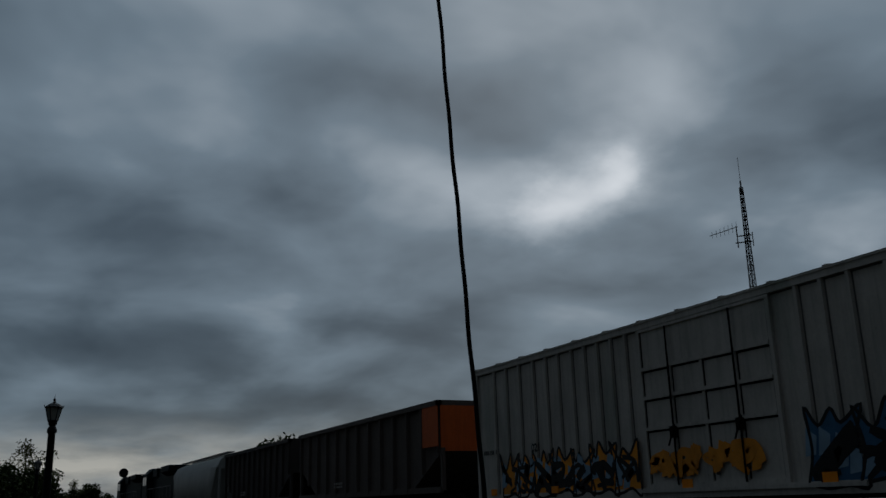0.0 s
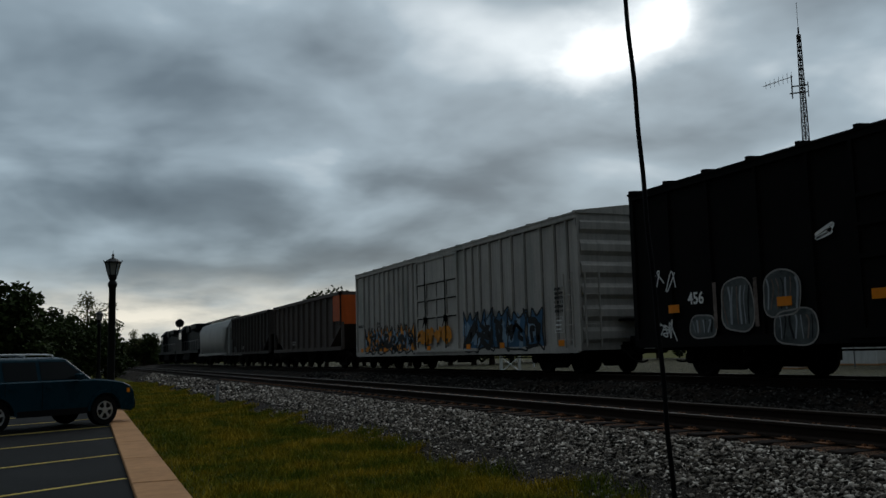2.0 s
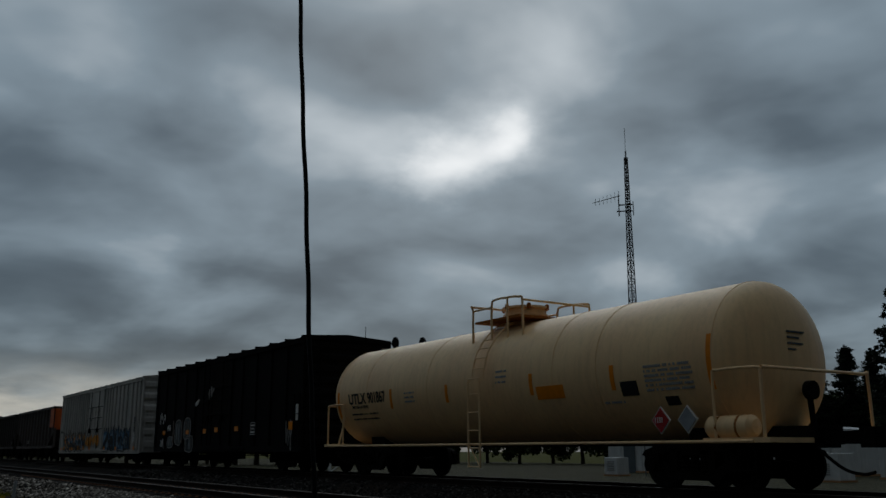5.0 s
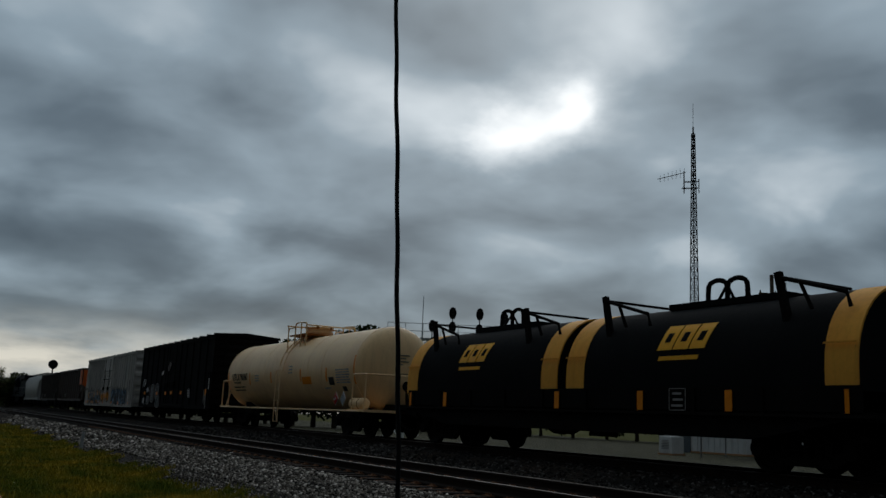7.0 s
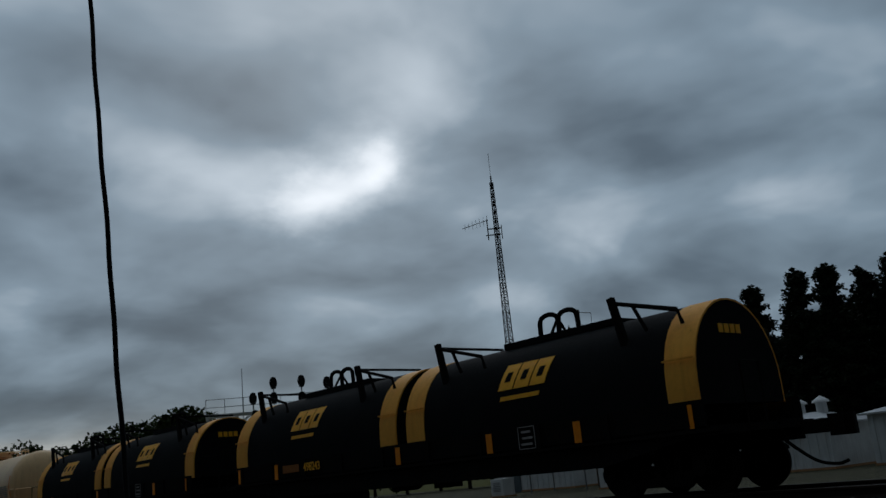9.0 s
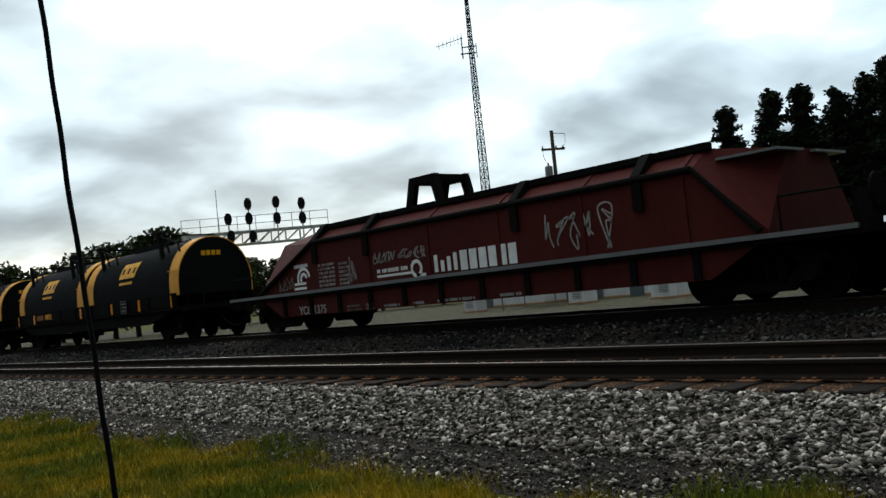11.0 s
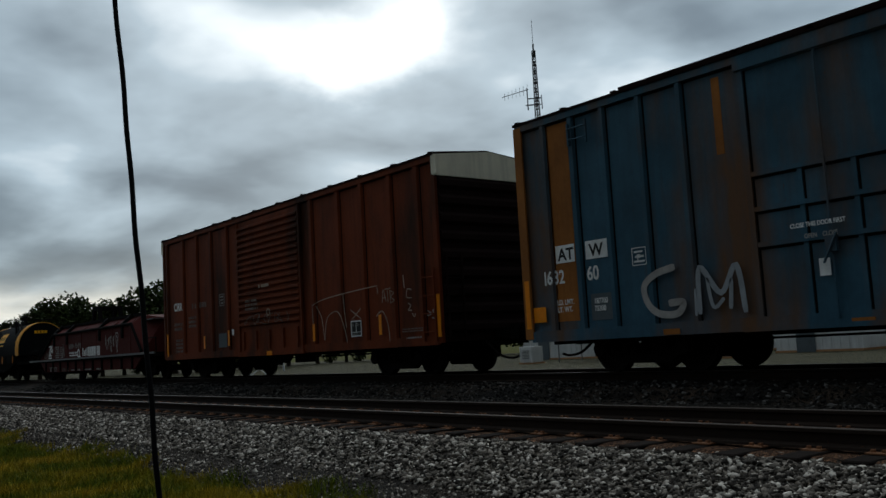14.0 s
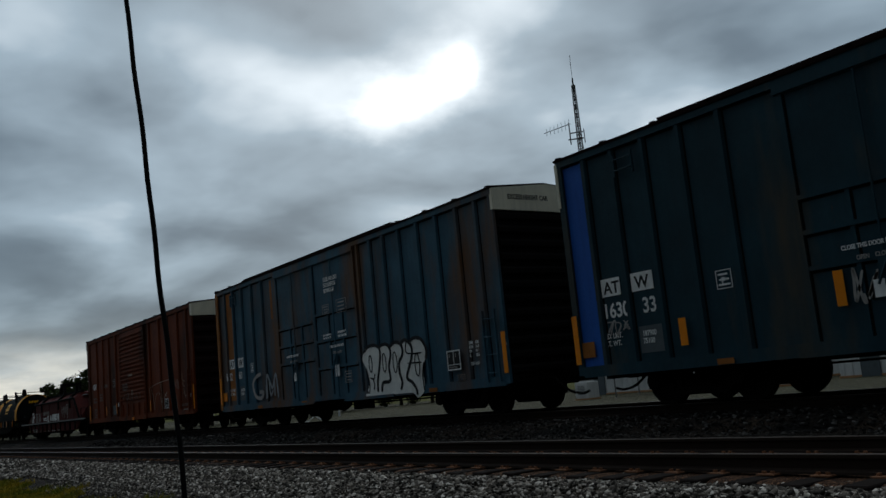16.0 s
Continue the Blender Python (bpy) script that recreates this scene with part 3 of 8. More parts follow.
def make_track(name, x, top, label, near):
    track = thing(name, label, "railway track", kind="structure")
    for side in (-0.7535, 0.7535):
        part("rail", Shape().prism([(p[0], p[1]) for p in rail_profile(x + side, top)], "y", -130, 420), RAIL, track, "rust-brown steel rail")
        part("rail_head", Shape().prism([(x + side - 0.033, top - 0.007), (x + side + 0.033, top - 0.007), (x + side + 0.028, top), (x + side - 0.028, top)], "y", -130, 420), RAIL_TOP, track, "shiny worn running surface")
    r = random.Random(9)
    tops = top - 0.175
    shapes = []
    for k in range(3):
        s = Shape().box(-1.30, -0.115, -0.18, 1.30, 0.115, 0.0)
        shapes.append(s.mesh("tie", TIE, bevel=0.012))
    plates = Shape()
    for sx in (-0.7535, 0.7535):
        plates.box(sx - 0.17, -0.09, 0.0, sx + 0.17, 0.09, 0.012)
        for ax in (-0.11, 0.11):
            plates.box(sx + ax - 0.016, -0.06, 0.012, sx + ax + 0.016, -0.03, 0.035)
            plates.box(sx + ax - 0.016, 0.03, 0.012, sx + ax + 0.016, 0.06, 0.035)
    plates = plates.mesh("tie_plate", PLATE)
    y, far, k = -4.0, Shape(), 0
    while y < 130:
        m = pose(x + r.uniform(-0.06, 0.06), y, tops + r.uniform(-0.008, 0.006), 0, 0, r.uniform(-1.2, 1.2))
        if y < (46 if near else 34):
            t = part("tie", shapes[k % 3], None, track)
            t.matrix_basis = m
            if near:
                p = part("tie_plate", plates, None, track)
                p.matrix_basis = pose(x, y, tops)
        else:
            far.box(x - 1.3, y - 0.115, tops - 0.18, x + 1.3, y + 0.115, tops)
        y += 0.54
        k += 1
    tagged(part("distant_ties", far, TIE, track), kind="stuff")


def make_stones():
    """Loose crushed stone, denser where the slope is near."""
    r = np.random.default_rng(5)
    bm = bmesh.new()
    bmesh.ops.create_icosphere(bm, subdivisions=1, radius=1.0)
    base = np.array([v.co[:] for v in bm.verts])
    tri = np.array([[v.index for v in f.verts] for f in bm.faces])
    bm.free()
    kinds = []
    for _ in range(14):
        b = base * r.uniform(0.5, 1.3, (len(base), 1)) * np.array([1.0, r.uniform(0.55, 0.95), r.uniform(0.32, 0.62)])
        kinds.append(b)

    def height(x):
        return np.interp(x, [4.85, 5.15, 5.6, 6.1, 6.5, 7.0, 9.1, 9.7, 10.5, 11.3, 11.8, 12.4], [-0.03, 0.05, 0.16, 0.34, 0.465, 0.475, 0.475, 0.45, 0.40, 0.52, 0.68, 0.73])

    def scatter(n, x0, x1, y0, y1, size, grow, lift):
        u = r.random(n)
        y = y0 + (y1 - y0) * u ** grow
        x = r.uniform(x0, x1, n)
        s = size * np.clip(r.lognormal(0, 0.30, n), 0.5, 1.7) * (1 + 0.012 * y)
        return np.column_stack([x, y, height(x) + s * lift]), s

    sets = [scatter(52000, 5.62, 6.78, 1.0, 34, 0.0245, 1.5, 0.25), scatter(7000, 5.0, 5.65, 1.0, 26, 0.014, 1.3, 0.3), scatter(2600, 4.8, 5.45, 1.0, 26, 0.020, 1.3, 0.3), scatter(2500, 6.75, 7.2, 0.5, 26, 0.020, 1.4, 0.3),
            scatter(2500, 7.35, 8.75, 1.0, 30, 0.022, 1.4, 0.3), scatter(9000, 8.8, 11.2, 3.0, 46, 0.026, 1.3, 0.15), scatter(7000, 11.1, 12.6, 3.0, 46, 0.027, 1.3, 0.2), scatter(5000, 5.3, 6.7, 30, 75, 0.042, 1.2, 0.2)]
    pos = np.vstack([a for a, _ in sets])
    size = np.concatenate([b for _, b in sets])
    keep = ~((np.abs(pos[:, 0] - TRACK_X + 0.7535) < 0.11) | (np.abs(pos[:, 0] - TRACK_X - 0.7535) < 0.11))
    on_tie = (np.abs(pos[:, 0] - TRACK_X) < 1.34) & (np.abs((pos[:, 1] + 4.0 + 0.27) % 0.54 - 0.27) < 0.15)
    keep &= ~on_tie | (r.random(len(pos)) < 0.06)
    pos, size = pos[keep], size[keep]
    n = len(pos)
    ang, tilt = r.uniform(0, 2 * np.pi, n), r.uniform(-0.5, 0.5, (n, 2))
    which = r.integers(0, len(kinds), n)
    shape = np.stack(kinds)[which] * size[:, None, None]
    c, s = np.cos(ang)[:, None], np.sin(ang)[:, None]
    x, y, z = shape[..., 0], shape[..., 1], shape[..., 2]
    x, y = x * c - y * s, x * s + y * c
    z = z + x * tilt[:, :1] + y * tilt[:, 1:]
    verts = np.stack([x, y, z], -1) + pos[:, None, :]
    me = bpy.data.meshes.new("ballast_stones")
    nv, nt = len(base), len(tri)
    me.vertices.add(n * nv)
    me.vertices.foreach_set("co", verts.reshape(-1))
    loops = (tri[None] + (np.arange(n) * nv)[:, None, None]).reshape(-1)
    me.loops.add(len(loops))
    me.loops.foreach_set("vertex_index", loops.astype(np.int32))
    me.polygons.add(n * nt)
    me.polygons.foreach_set("loop_start", np.arange(0, n * nt * 3, 3, dtype=np.int32))
    me.materials.append(STONES)
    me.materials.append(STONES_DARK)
    # stones towards the train take the tones with shade painted in
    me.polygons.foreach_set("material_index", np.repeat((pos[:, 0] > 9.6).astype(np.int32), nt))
    me.update(calc_edges=True)
    tagged(new("ballast_stones", me), "loose grey crushed stones along the track", "stones", kind="stuff")


def grass_edge(y):
    return 4.98 + 0.24 * math.sin(y * 0.9) + 0.16 * math.sin(y * 2.3 + 1.0) + 0.10 * math.sin(y * 5.1)


def make_grass():
    r = np.random.default_rng(8)
    n = 210000
    u = r.random(n)
    y = 2.2 + 62 * u ** 2.4
    x0 = 0.98 + 0.023 * y + 0.05
    edge = 4.98 + 0.24 * np.sin(y * 0.9) + 0.16 * np.sin(y * 2.3 + 1.0) + 0.10 * np.sin(y * 5.1)
    x = x0 + (edge - x0) * r.random(n) ** 0.85 + r.normal(0, 0.10, n)
    x = np.maximum(x, x0)
    ok = x < edge + 0.25
    x, y = x[ok], y[ok]
    n = len(x)
    # taller dark tufts along the stones
    k = 36
    ty = 3.0 + 26 * r.random(k) ** 1.5
    tx = 5.0 + 0.22 * np.sin(ty * 0.9) + 0.16 * np.sin(ty * 2.3 + 1.0) + r.normal(-0.05, 0.12, k)
    who = r.integers(0, k, 2600)
    x = np.concatenate([x, tx[who] + r.normal(0, 0.10, 2600)])
    y = np.concatenate([y, ty[who] + r.normal(0, 0.12, 2600)])
    n = len(x)
    tuft = 0.6 + 0.55 * np.sin(x * 2.1 + 0.6 * y) * np.sin(y * 1.3 - x) + 0.35 * np.sin(x * 5.3) * np.sin(y * 4.1 + 2)
    h = np.clip(0.034 + 0.036 * tuft + r.exponential(0.016, n), 0.018, 0.20) * (1 + 0.008 * y)
    h[-2600:] *= r.uniform(1.0, 1.7, 2600)
    w = r.uniform(0.0022, 0.0046, n) * (1 + 0.05 * y)
    a = r.uniform(0, 2 * np.pi, n)
    lean = r.normal(0, 0.42, (n, 2)) * h[:, None]
    zb = np.where(x > 4.85, np.interp(x, [4.85, 5.15, 5.6], [-0.02, 0.05, 0.16]), -0.02)
    dx, dy = np.cos(a) * w, np.sin(a) * w
    p = np.zeros((n, 5, 3))
    p[:, 0] = np.column_stack([x - dx, y - dy, zb])
    p[:, 1] = np.column_stack([x + dx, y + dy, zb])
    mid = np.column_stack([x, y, zb]) + np.column_stack([lean * 0.35, h * 0.6])
    p[:, 2] = mid + np.column_stack([dx, dy, np.zeros(n)]) * 0.7
    p[:, 3] = mid - np.column_stack([dx, dy, np.zeros(n)]) * 0.7
    p[:, 4] = np.column_stack([x, y, zb]) + np.column_stack([lean, h])
    tri = np.array([[0, 1, 2], [0, 2, 3], [3, 2, 4]])
    me = bpy.data.meshes.new("grass")
    me.vertices.add(n * 5)
    me.vertices.foreach_set("co", p.reshape(-1))
    loops = (tri[None] + (np.arange(n) * 5)[:, None, None]).reshape(-1)
    me.loops.add(len(loops))
    me.loops.foreach_set("vertex_index", loops.astype(np.int32))
    me.polygons.add(n * 3)
    me.polygons.foreach_set("loop_start", np.arange(0, n * 9, 3, dtype=np.int32))
    me.materials.append(BLADES)
    me.update(calc_edges=True)
    tagged(new("grass", me), "uncut green and straw-yellow grass beside the ballast", "grass", kind="stuff")


def curb(y, side):
    return (0.38 + 0.0262 * y) if side < 0 else (0.98 + 0.023 * y)


def make_parking():
    s = Shape().add([(-60, -30, 0.0), (curb(-30, -1), -30, 0.0), (curb(75, -1), 75, 0.0), (-60, 75, 0.0)], [(0, 1, 2, 3)])
    solid("parking_lot", s, ASPHALT, "dark worn asphalt parking lot with angled stalls", "parking lot", "structure")
    walkway = thing("curb_walk", "tan concrete curb strip between the parking lot and the grass", "curb", kind="structure")
    y = -6.0
    while y < 70:
        e = y + 2.96
        s = Shape().prism([(curb(y, -1), y), (curb(y, 1), y), (curb(e, 1), e), (curb(e, -1), e)], "z", -0.05, 0.055 + rng.uniform(-0.004, 0.004))
        part("slab", s, CONCRETE, walkway, bevel=0.012)
        y += 3.0
    for i, y in enumerate((-0.9, 2.55, 6.0, 9.46, 12.95, 16.3, 19.85, 23.3, 26.8, 30.2, 33.6)):
        x1 = curb(y, -1) - 0.03
        d = Vector((-math.cos(radians(31)), -math.sin(radians(31))))
        q = Vector((d.y, -d.x)) * 0.038
        a, b = Vector((x1, y)), Vector((x1, y)) + d * 5.2
        s = Shape().prism([tuple(a + q), tuple(b + q), tuple(b - q), tuple(a - q)], "z", -0.01, 0.006)
        solid("parking_line", s, LINE, "faded yellow painted stall line on the asphalt", "road marking", "structure", "stall lines")


make_ground()
make_parking()


# ---- the train: local y runs along the car towards the head end, z = 0 on the rail ----
HW = 1.57
CARS, WHEELS = [], []
SHARED = {}


def shared(key, make):
    if key not in SHARED:
        SHARED[key] = make()
    return SHARED[key]


def truck_mesh():
    s = Shape()
    for side in (-1, 1):
        x0, x1 = side * 0.93, side * 1.07
        prof = [(-1.18, 0.60), (-1.18, 0.38), (-0.80, 0.34), (-0.55, 0.20), (0.55, 0.20), (0.80, 0.34), (1.18, 0.38), (1.18, 0.60), (0.62, 0.80), (-0.62, 0.80)]
        top = [(-1.18, 0.58), (-1.12, 0.66), (-0.55, 0.84), (0.55, 0.84), (1.12, 0.66), (1.18, 0.58), (0.95, 0.52), (0.50, 0.66), (-0.50, 0.66), (-0.95, 0.52)]
        low = [(-1.0, 0.50), (-0.80, 0.52), (-0.42, 0.30), (0.42, 0.30), (0.80, 0.52), (1.0, 0.50), (0.56, 0.16), (-0.56, 0.16)]
        s.prism(top, "x", x0, x1).prism(low, "x", x0, x1)
        for y in (-0.42, 0.42):
            s.box(min(x0, x1), y - 0.07, 0.28, max(x0, x1), y + 0.07, 0.70)
        for y in (-0.89, 0.89):
            s.box(side * 0.90, y - 0.16, 0.30, side * 1.12, y + 0.16, 0.60)
            s.lathe([(0.0, 0.0), (0.13, 0.0), (0.13, 0.06), (0.08, 0.09), (0.0, 0.09)], 12, "x", (side * 1.10 - (0.09 if side < 0 else 0), y, 0.42))
        for y in (-0.22, 0.0, 0.22):
            s.lathe([(0.09, 0.30), (0.10, 0.33), (0.07, 0.36), (0.10, 0.40), (0.07, 0.44), (0.10, 0.48), (0.07, 0.52), (0.10, 0.56), (0.09, 0.60)], 10, "z", (side * 1.0, y, 0))
    s.box(-1.1, -0.20, 0.58, 1.1, 0.20, 0.80)
    s.box(-0.9, -0.62, 0.28, 0.9, -0.52, 0.40).box(-0.9, 0.52, 0.28, 0.9, 0.62, 0.40)
    return s.mesh("truck", TRUCK, bevel=0.0)


def wheelset_mesh():
    s = Shape()
    for side in (-1, 1):
        a = side * 0.69
        p = [(0.0, 0.02), (0.12, 0.02), (0.14, -0.01), (0.33, 0.02), (0.36, 0.06), (0.42, 0.06), (0.425, -0.03), (0.45, -0.04), (0.45, -0.06), (0.36, -0.06), (0.33, -0.03), (0.14, -0.05), (0.0, -0.05)]
        s.lathe([(r, h * side) for r, h in p], 28, "x", (a + side * 0.06, 0, 0))
        for k in range(4):
            ang = k * math.pi / 2
            s.box(a + side * 0.05 - 0.01, 0.24 * math.cos(ang) - 0.025, 0.24 * math.sin(ang) - 0.025, a + side * 0.05 + 0.03, 0.24 * math.cos(ang) + 0.025, 0.24 * math.sin(ang) + 0.025)
    s.lathe([(0.085, -1.08), (0.085, -0.7), (0.075, 0.0), (0.085, 0.7), (0.085, 1.08)], 14, "x")
    return s.mesh("wheelset", WHEEL, smooth=True)


def add_truck(car, y, axles=(-0.89, 0.89), radius=0.42):
    t = part("truck", shared("truck", truck_mesh), None, car)
    t.location = (0, y, 0)
    for a in axles:
        w = part("wheelset", shared("wheelset", wheelset_mesh), None, t)
        w.location = (0, a, radius)
        WHEELS.append((w, a, radius))
    return t


def coupler_mesh():
    s = Shape()
    s.box(-0.10, 0.0, 0.76, 0.10, 0.75, 0.96)
    s.prism([(-0.14, 0.70), (-0.16, 0.98), (0.02, 1.02), (0.04, 0.88), (0.16, 0.92), (0.18, 0.70)], "z", 0.70, 1.02)
    s.box(-0.30, -0.05, 0.70, 0.30, 0.05, 1.02)
    hose = [(0.35, 0.05, 0.72), (0.36, 0.25, 0.55), (0.30, 0.50, 0.36), (0.22, 0.75, 0.30), (0.16, 0.9, 0.34)]
    s.tube(smooth_line(hose), 0.028, 6)
    s.tube([(-0.45, 0.02, 0.95), (-0.75, 0.10, 0.98), (-1.2, 0.10, 0.98), (-1.35, 0.12, 0.75)], 0.018, 6)
    return s.mesh("coupler", FRAME)


def add_coupler(car, y, front):
    c = part("coupler", shared("coupler", coupler_mesh), None, car)
    c.matrix_basis = pose(0, y, 0, 0, 0, 0 if front else 180)


def new_car(name, lo, hi, label, category, group="train cars"):
    c = thing(name, label, category, group)
    CARS.append((c, (lo + hi) / 2))
    return c, (hi - lo) / 2, (lo + hi) / 2


def underframe(car, half, z0, z1, inset=0.25, gear=True):
    s = Shape()
    s.box(-0.35, -half + 0.05, z0 - 0.12, 0.35, half - 0.05, z1)
    for y in np.linspace(-half + 0.6, half - 0.6, 9):
        s.box(-HW + 0.15, y - 0.06, z1 - 0.22, HW - 0.15, y + 0.06, z1)
    part("underframe", s, FRAME, car)
    if gear:
        b = Shape()
        b.lathe([(0.0, -0.45), (0.16, -0.42), (0.20, -0.3), (0.20, 0.3), (0.16, 0.42), (0.0, 0.45)], 14, "y", (-0.75, 0.9, z0 - 0.10))
        b.box(-0.95, -0.7, z0 - 0.30, -0.55, -0.25, z0 + 0.02)
        b.tube([(-0.6, -half * 0.62, z0 - 0.16), (-0.6, half * 0.62, z0 - 0.16)], 0.022, 6)
        b.tube([(-1.0, -half * 0.5, z0 - 0.05), (-1.0, half * 0.5, z0 - 0.05)], 0.02, 6)
        part("brake_gear", b, FRAME, car)


def ladder(car, y, z0, z1, mat, x=-HW - 0.05, w=0.42, rungs=7, along="y"):
    s = Shape()
    for k in (-1, 1):
        if along == "y":
            s.box(x - 0.012, y + k * w / 2 - 0.02, z0, x + 0.03, y + k * w / 2 + 0.02, z1)
        else:
            s.box(x + k * w / 2 - 0.02, y - 0.012, z0, x + k * w / 2 + 0.02, y + 0.03, z1)
    for i in range(rungs):
        z = z0 + (z1 - z0) * (i + 0.5) / rungs
        if along == "y":
            s.tube([(x - 0.02, y - w / 2, z), (x - 0.02, y + w / 2, z)], 0.013, 6)
        else:
            s.tube([(x - w / 2, y - 0.02, z), (x + w / 2, y - 0.02, z)], 0.013, 6)
    return part("ladder", s, mat, car)


def mark(name, car, y, z, w, h, mat, x=-HW - 0.004, label=""):
    return part(name, Shape().box(x - 0.003, y - w / 2, z - h / 2, x + 0.004, y + w / 2, z + h / 2), mat, car, label)


def small_print(car, y, z, w, h, rows, mat, x, seed=1):
    """Rows of stencilling too small to read."""
    r = random.Random(seed)
    s = Shape()
    for i in range(rows):
        zz = z + h / 2 - h * (i + 0.5) / rows
        tall = h / rows * 0.62
        a = y + w / 2
        while a > y - w / 2 + 0.05:
            b = a - tall * r.uniform(0.35, 0.6)
            s.box(x - 0.002, max(b, y - w / 2), zz - tall * 0.5, x + 0.002, a, zz + tall * 0.5)
            a = b - tall * (r.uniform(0.18, 0.25) if r.random() < 0.75 else r.uniform(0.5, 1.1))
    return tagged(part("stencil_block", s, mat, car), kind="stuff")


def data_panel(car, y, z, w, h, x):
    """A black plate with a white border, split in two over a narrow foot."""
    plate = part("data_panel", Shape().box(x - 0.003, y - w / 2, z - h / 2, x + 0.003, y + w / 2, z + h / 2), STENCIL_BLACK, car, "black plate with a white border")
    t, s = 0.028, Shape()
    for y0, y1, z0, z1 in ((-w / 2, w / 2, h / 2 - t, h / 2), (-w / 2, w / 2, -h / 2, -h / 2 + t), (-w / 2, -w / 2 + t, -h / 2 + t, h / 2 - t), (w / 2 - t, w / 2, -h / 2 + t, h / 2 - t),
                           (-w / 2 + t, w / 2 - t, -h * 0.24, -h * 0.24 + 0.014), (-0.008, 0.008, -h * 0.21, h / 2 - t)):
        s.box(x - 0.006, y + y0, z + z0, x - 0.002, y + y1, z + z1)
    part("border", s, STENCIL, plate)
    small_print(plate, y + w * 0.26, z + h * 0.24, w * 0.28, h * 0.2, 2, STENCIL_DIM, x - 0.005, 3)
    small_print(plate, y - w * 0.22, z + h * 0.24, w * 0.22, h * 0.2, 2, STENCIL_DIM, x - 0.005, 4)
    small_print(plate, y + w * 0.05, z - h * 0.34, w * 0.7, h * 0.10, 1, STENCIL_DIM, x - 0.005, 5)


def panel_box(car, y, z, w, h, mat, x, seed=1):
    """An outlined data panel."""
    s = Shape()
    t = 0.014
    for y0, y1, z0, z1 in ((y - w / 2, y + w / 2, z + h / 2 - t, z + h / 2), (y - w / 2, y + w / 2, z - h / 2, z - h / 2 + t), (y - w / 2, y - w / 2 + t, z - h / 2, z + h / 2), (y + w / 2 - t, y + w / 2, z - h / 2, z + h / 2)):
        s.box(x - 0.002, y0, z0, x + 0.002, y1, z1)
    r = random.Random(seed)
    for k in range(3):
        zz = z - h * 0.28 + k * h * 0.27
        s.box(x - 0.002, y - w * r.uniform(0.25, 0.4), zz - h * 0.05, x + 0.002, y + w * r.uniform(0.25, 0.4), zz + h * 0.05)
    return tagged(part("data_panel", s, mat, car), kind="stuff")


def body_shell(car, half, sill, eave, peak, mat, roof_mat, end_mat, posts, mid=0, post_mat=None, post_w=0.10, post_d=0.055, battens=12, batten_h=0.03, shade_mat=None):
    px = HW - post_d
    s = Shape()
    s.box(-px, -half + 0.06, sill, px, half - 0.06, eave)
    part("body", s, mat, car)
    for y in posts:
        p = Shape().prism([(-px, y - post_w / 2), (-px - post_d, y - post_w * 0.32), (-px - post_d, y + post_w * 0.32), (-px, y + post_w / 2)], "z", sill + 0.02, eave - 0.12)
        part("side_post", p, post_mat or mat, car)
        # a thin dark strip paints in the shadow line beside the post
        part("grimy_seam", Shape().box(-px - 0.004, y - post_w / 2 - 0.035, sill + 0.14, -px + 0.002, y - post_w / 2 - 0.002, eave - 0.13), shade_mat or FRAME, car)
    for y in (-half, half - 0.14):
        part("corner_post", Shape().box(-HW, y, sill - 0.02, -px + 0.01, y + 0.14, eave - 0.02), mat, car)
        part("corner_post", Shape().box(px - 0.01, y, sill - 0.02, HW, y + 0.14, eave - 0.02), mat, car)
    part("side_sill", Shape().box(-HW - 0.008, -half + 0.14, sill - 0.06, -px, half - 0.14, sill + 0.14), mat, car)
    part("side_sill", Shape().box(px, -half + 0.14, sill - 0.06, HW, half - 0.14, sill + 0.14), mat, car)
    part("top_chord", Shape().box(-HW - 0.012, -half + 0.01, eave - 0.13, -px, half - 0.01, eave), mat, car)
    part("top_chord", Shape().box(px, -half + 0.01, eave - 0.13, HW, half - 0.01, eave), mat, car)
    # the shade under the top chord, painted as a dark strip
    part("eave_seam", Shape().box(-px - 0.004, -half + 0.15, eave - 0.165, -px + 0.002, half - 0.15, eave - 0.132), shade_mat or FRAME, car)
    roof = Shape().prism([(-HW - 0.03, eave - 0.01), (-HW - 0.03, eave + 0.035), (0, peak), (HW + 0.03, eave + 0.035), (HW + 0.03, eave - 0.01)], "y", -half - 0.02, half + 0.02)
    part("roof", roof, roof_mat, car)
    for y in np.linspace(-half + 0.1, half - 0.1, battens):
        b = Shape().prism([(-HW - 0.035, eave + 0.02), (-HW - 0.035, eave + 0.035 + batten_h), (0, peak + batten_h), (HW + 0.035, eave + 0.035 + batten_h), (HW + 0.035, eave + 0.02)], "y", y - 0.05, y + 0.05)
        part("roof_batten", b, roof_mat, car)
    return px


def corrugated_end(car, half, sill, top, mat, n, deep=0.06, rear=True, x=HW - 0.10):
    for sign in ((-1, 1) if rear else (-1,)):
        y = sign * (half - 0.06)
        for i in range(n):
            z = sill + (top - sill) * (i + 0.5) / n
            h = (top - sill) / n
            prof = [(y, z - h * 0.36), (y + sign * deep, z - h * 0.16), (y + sign * deep, z + h * 0.16), (y, z + h * 0.36)]
            part("end_rib", Shape().prism(prof, "x", -x, x), mat, car)


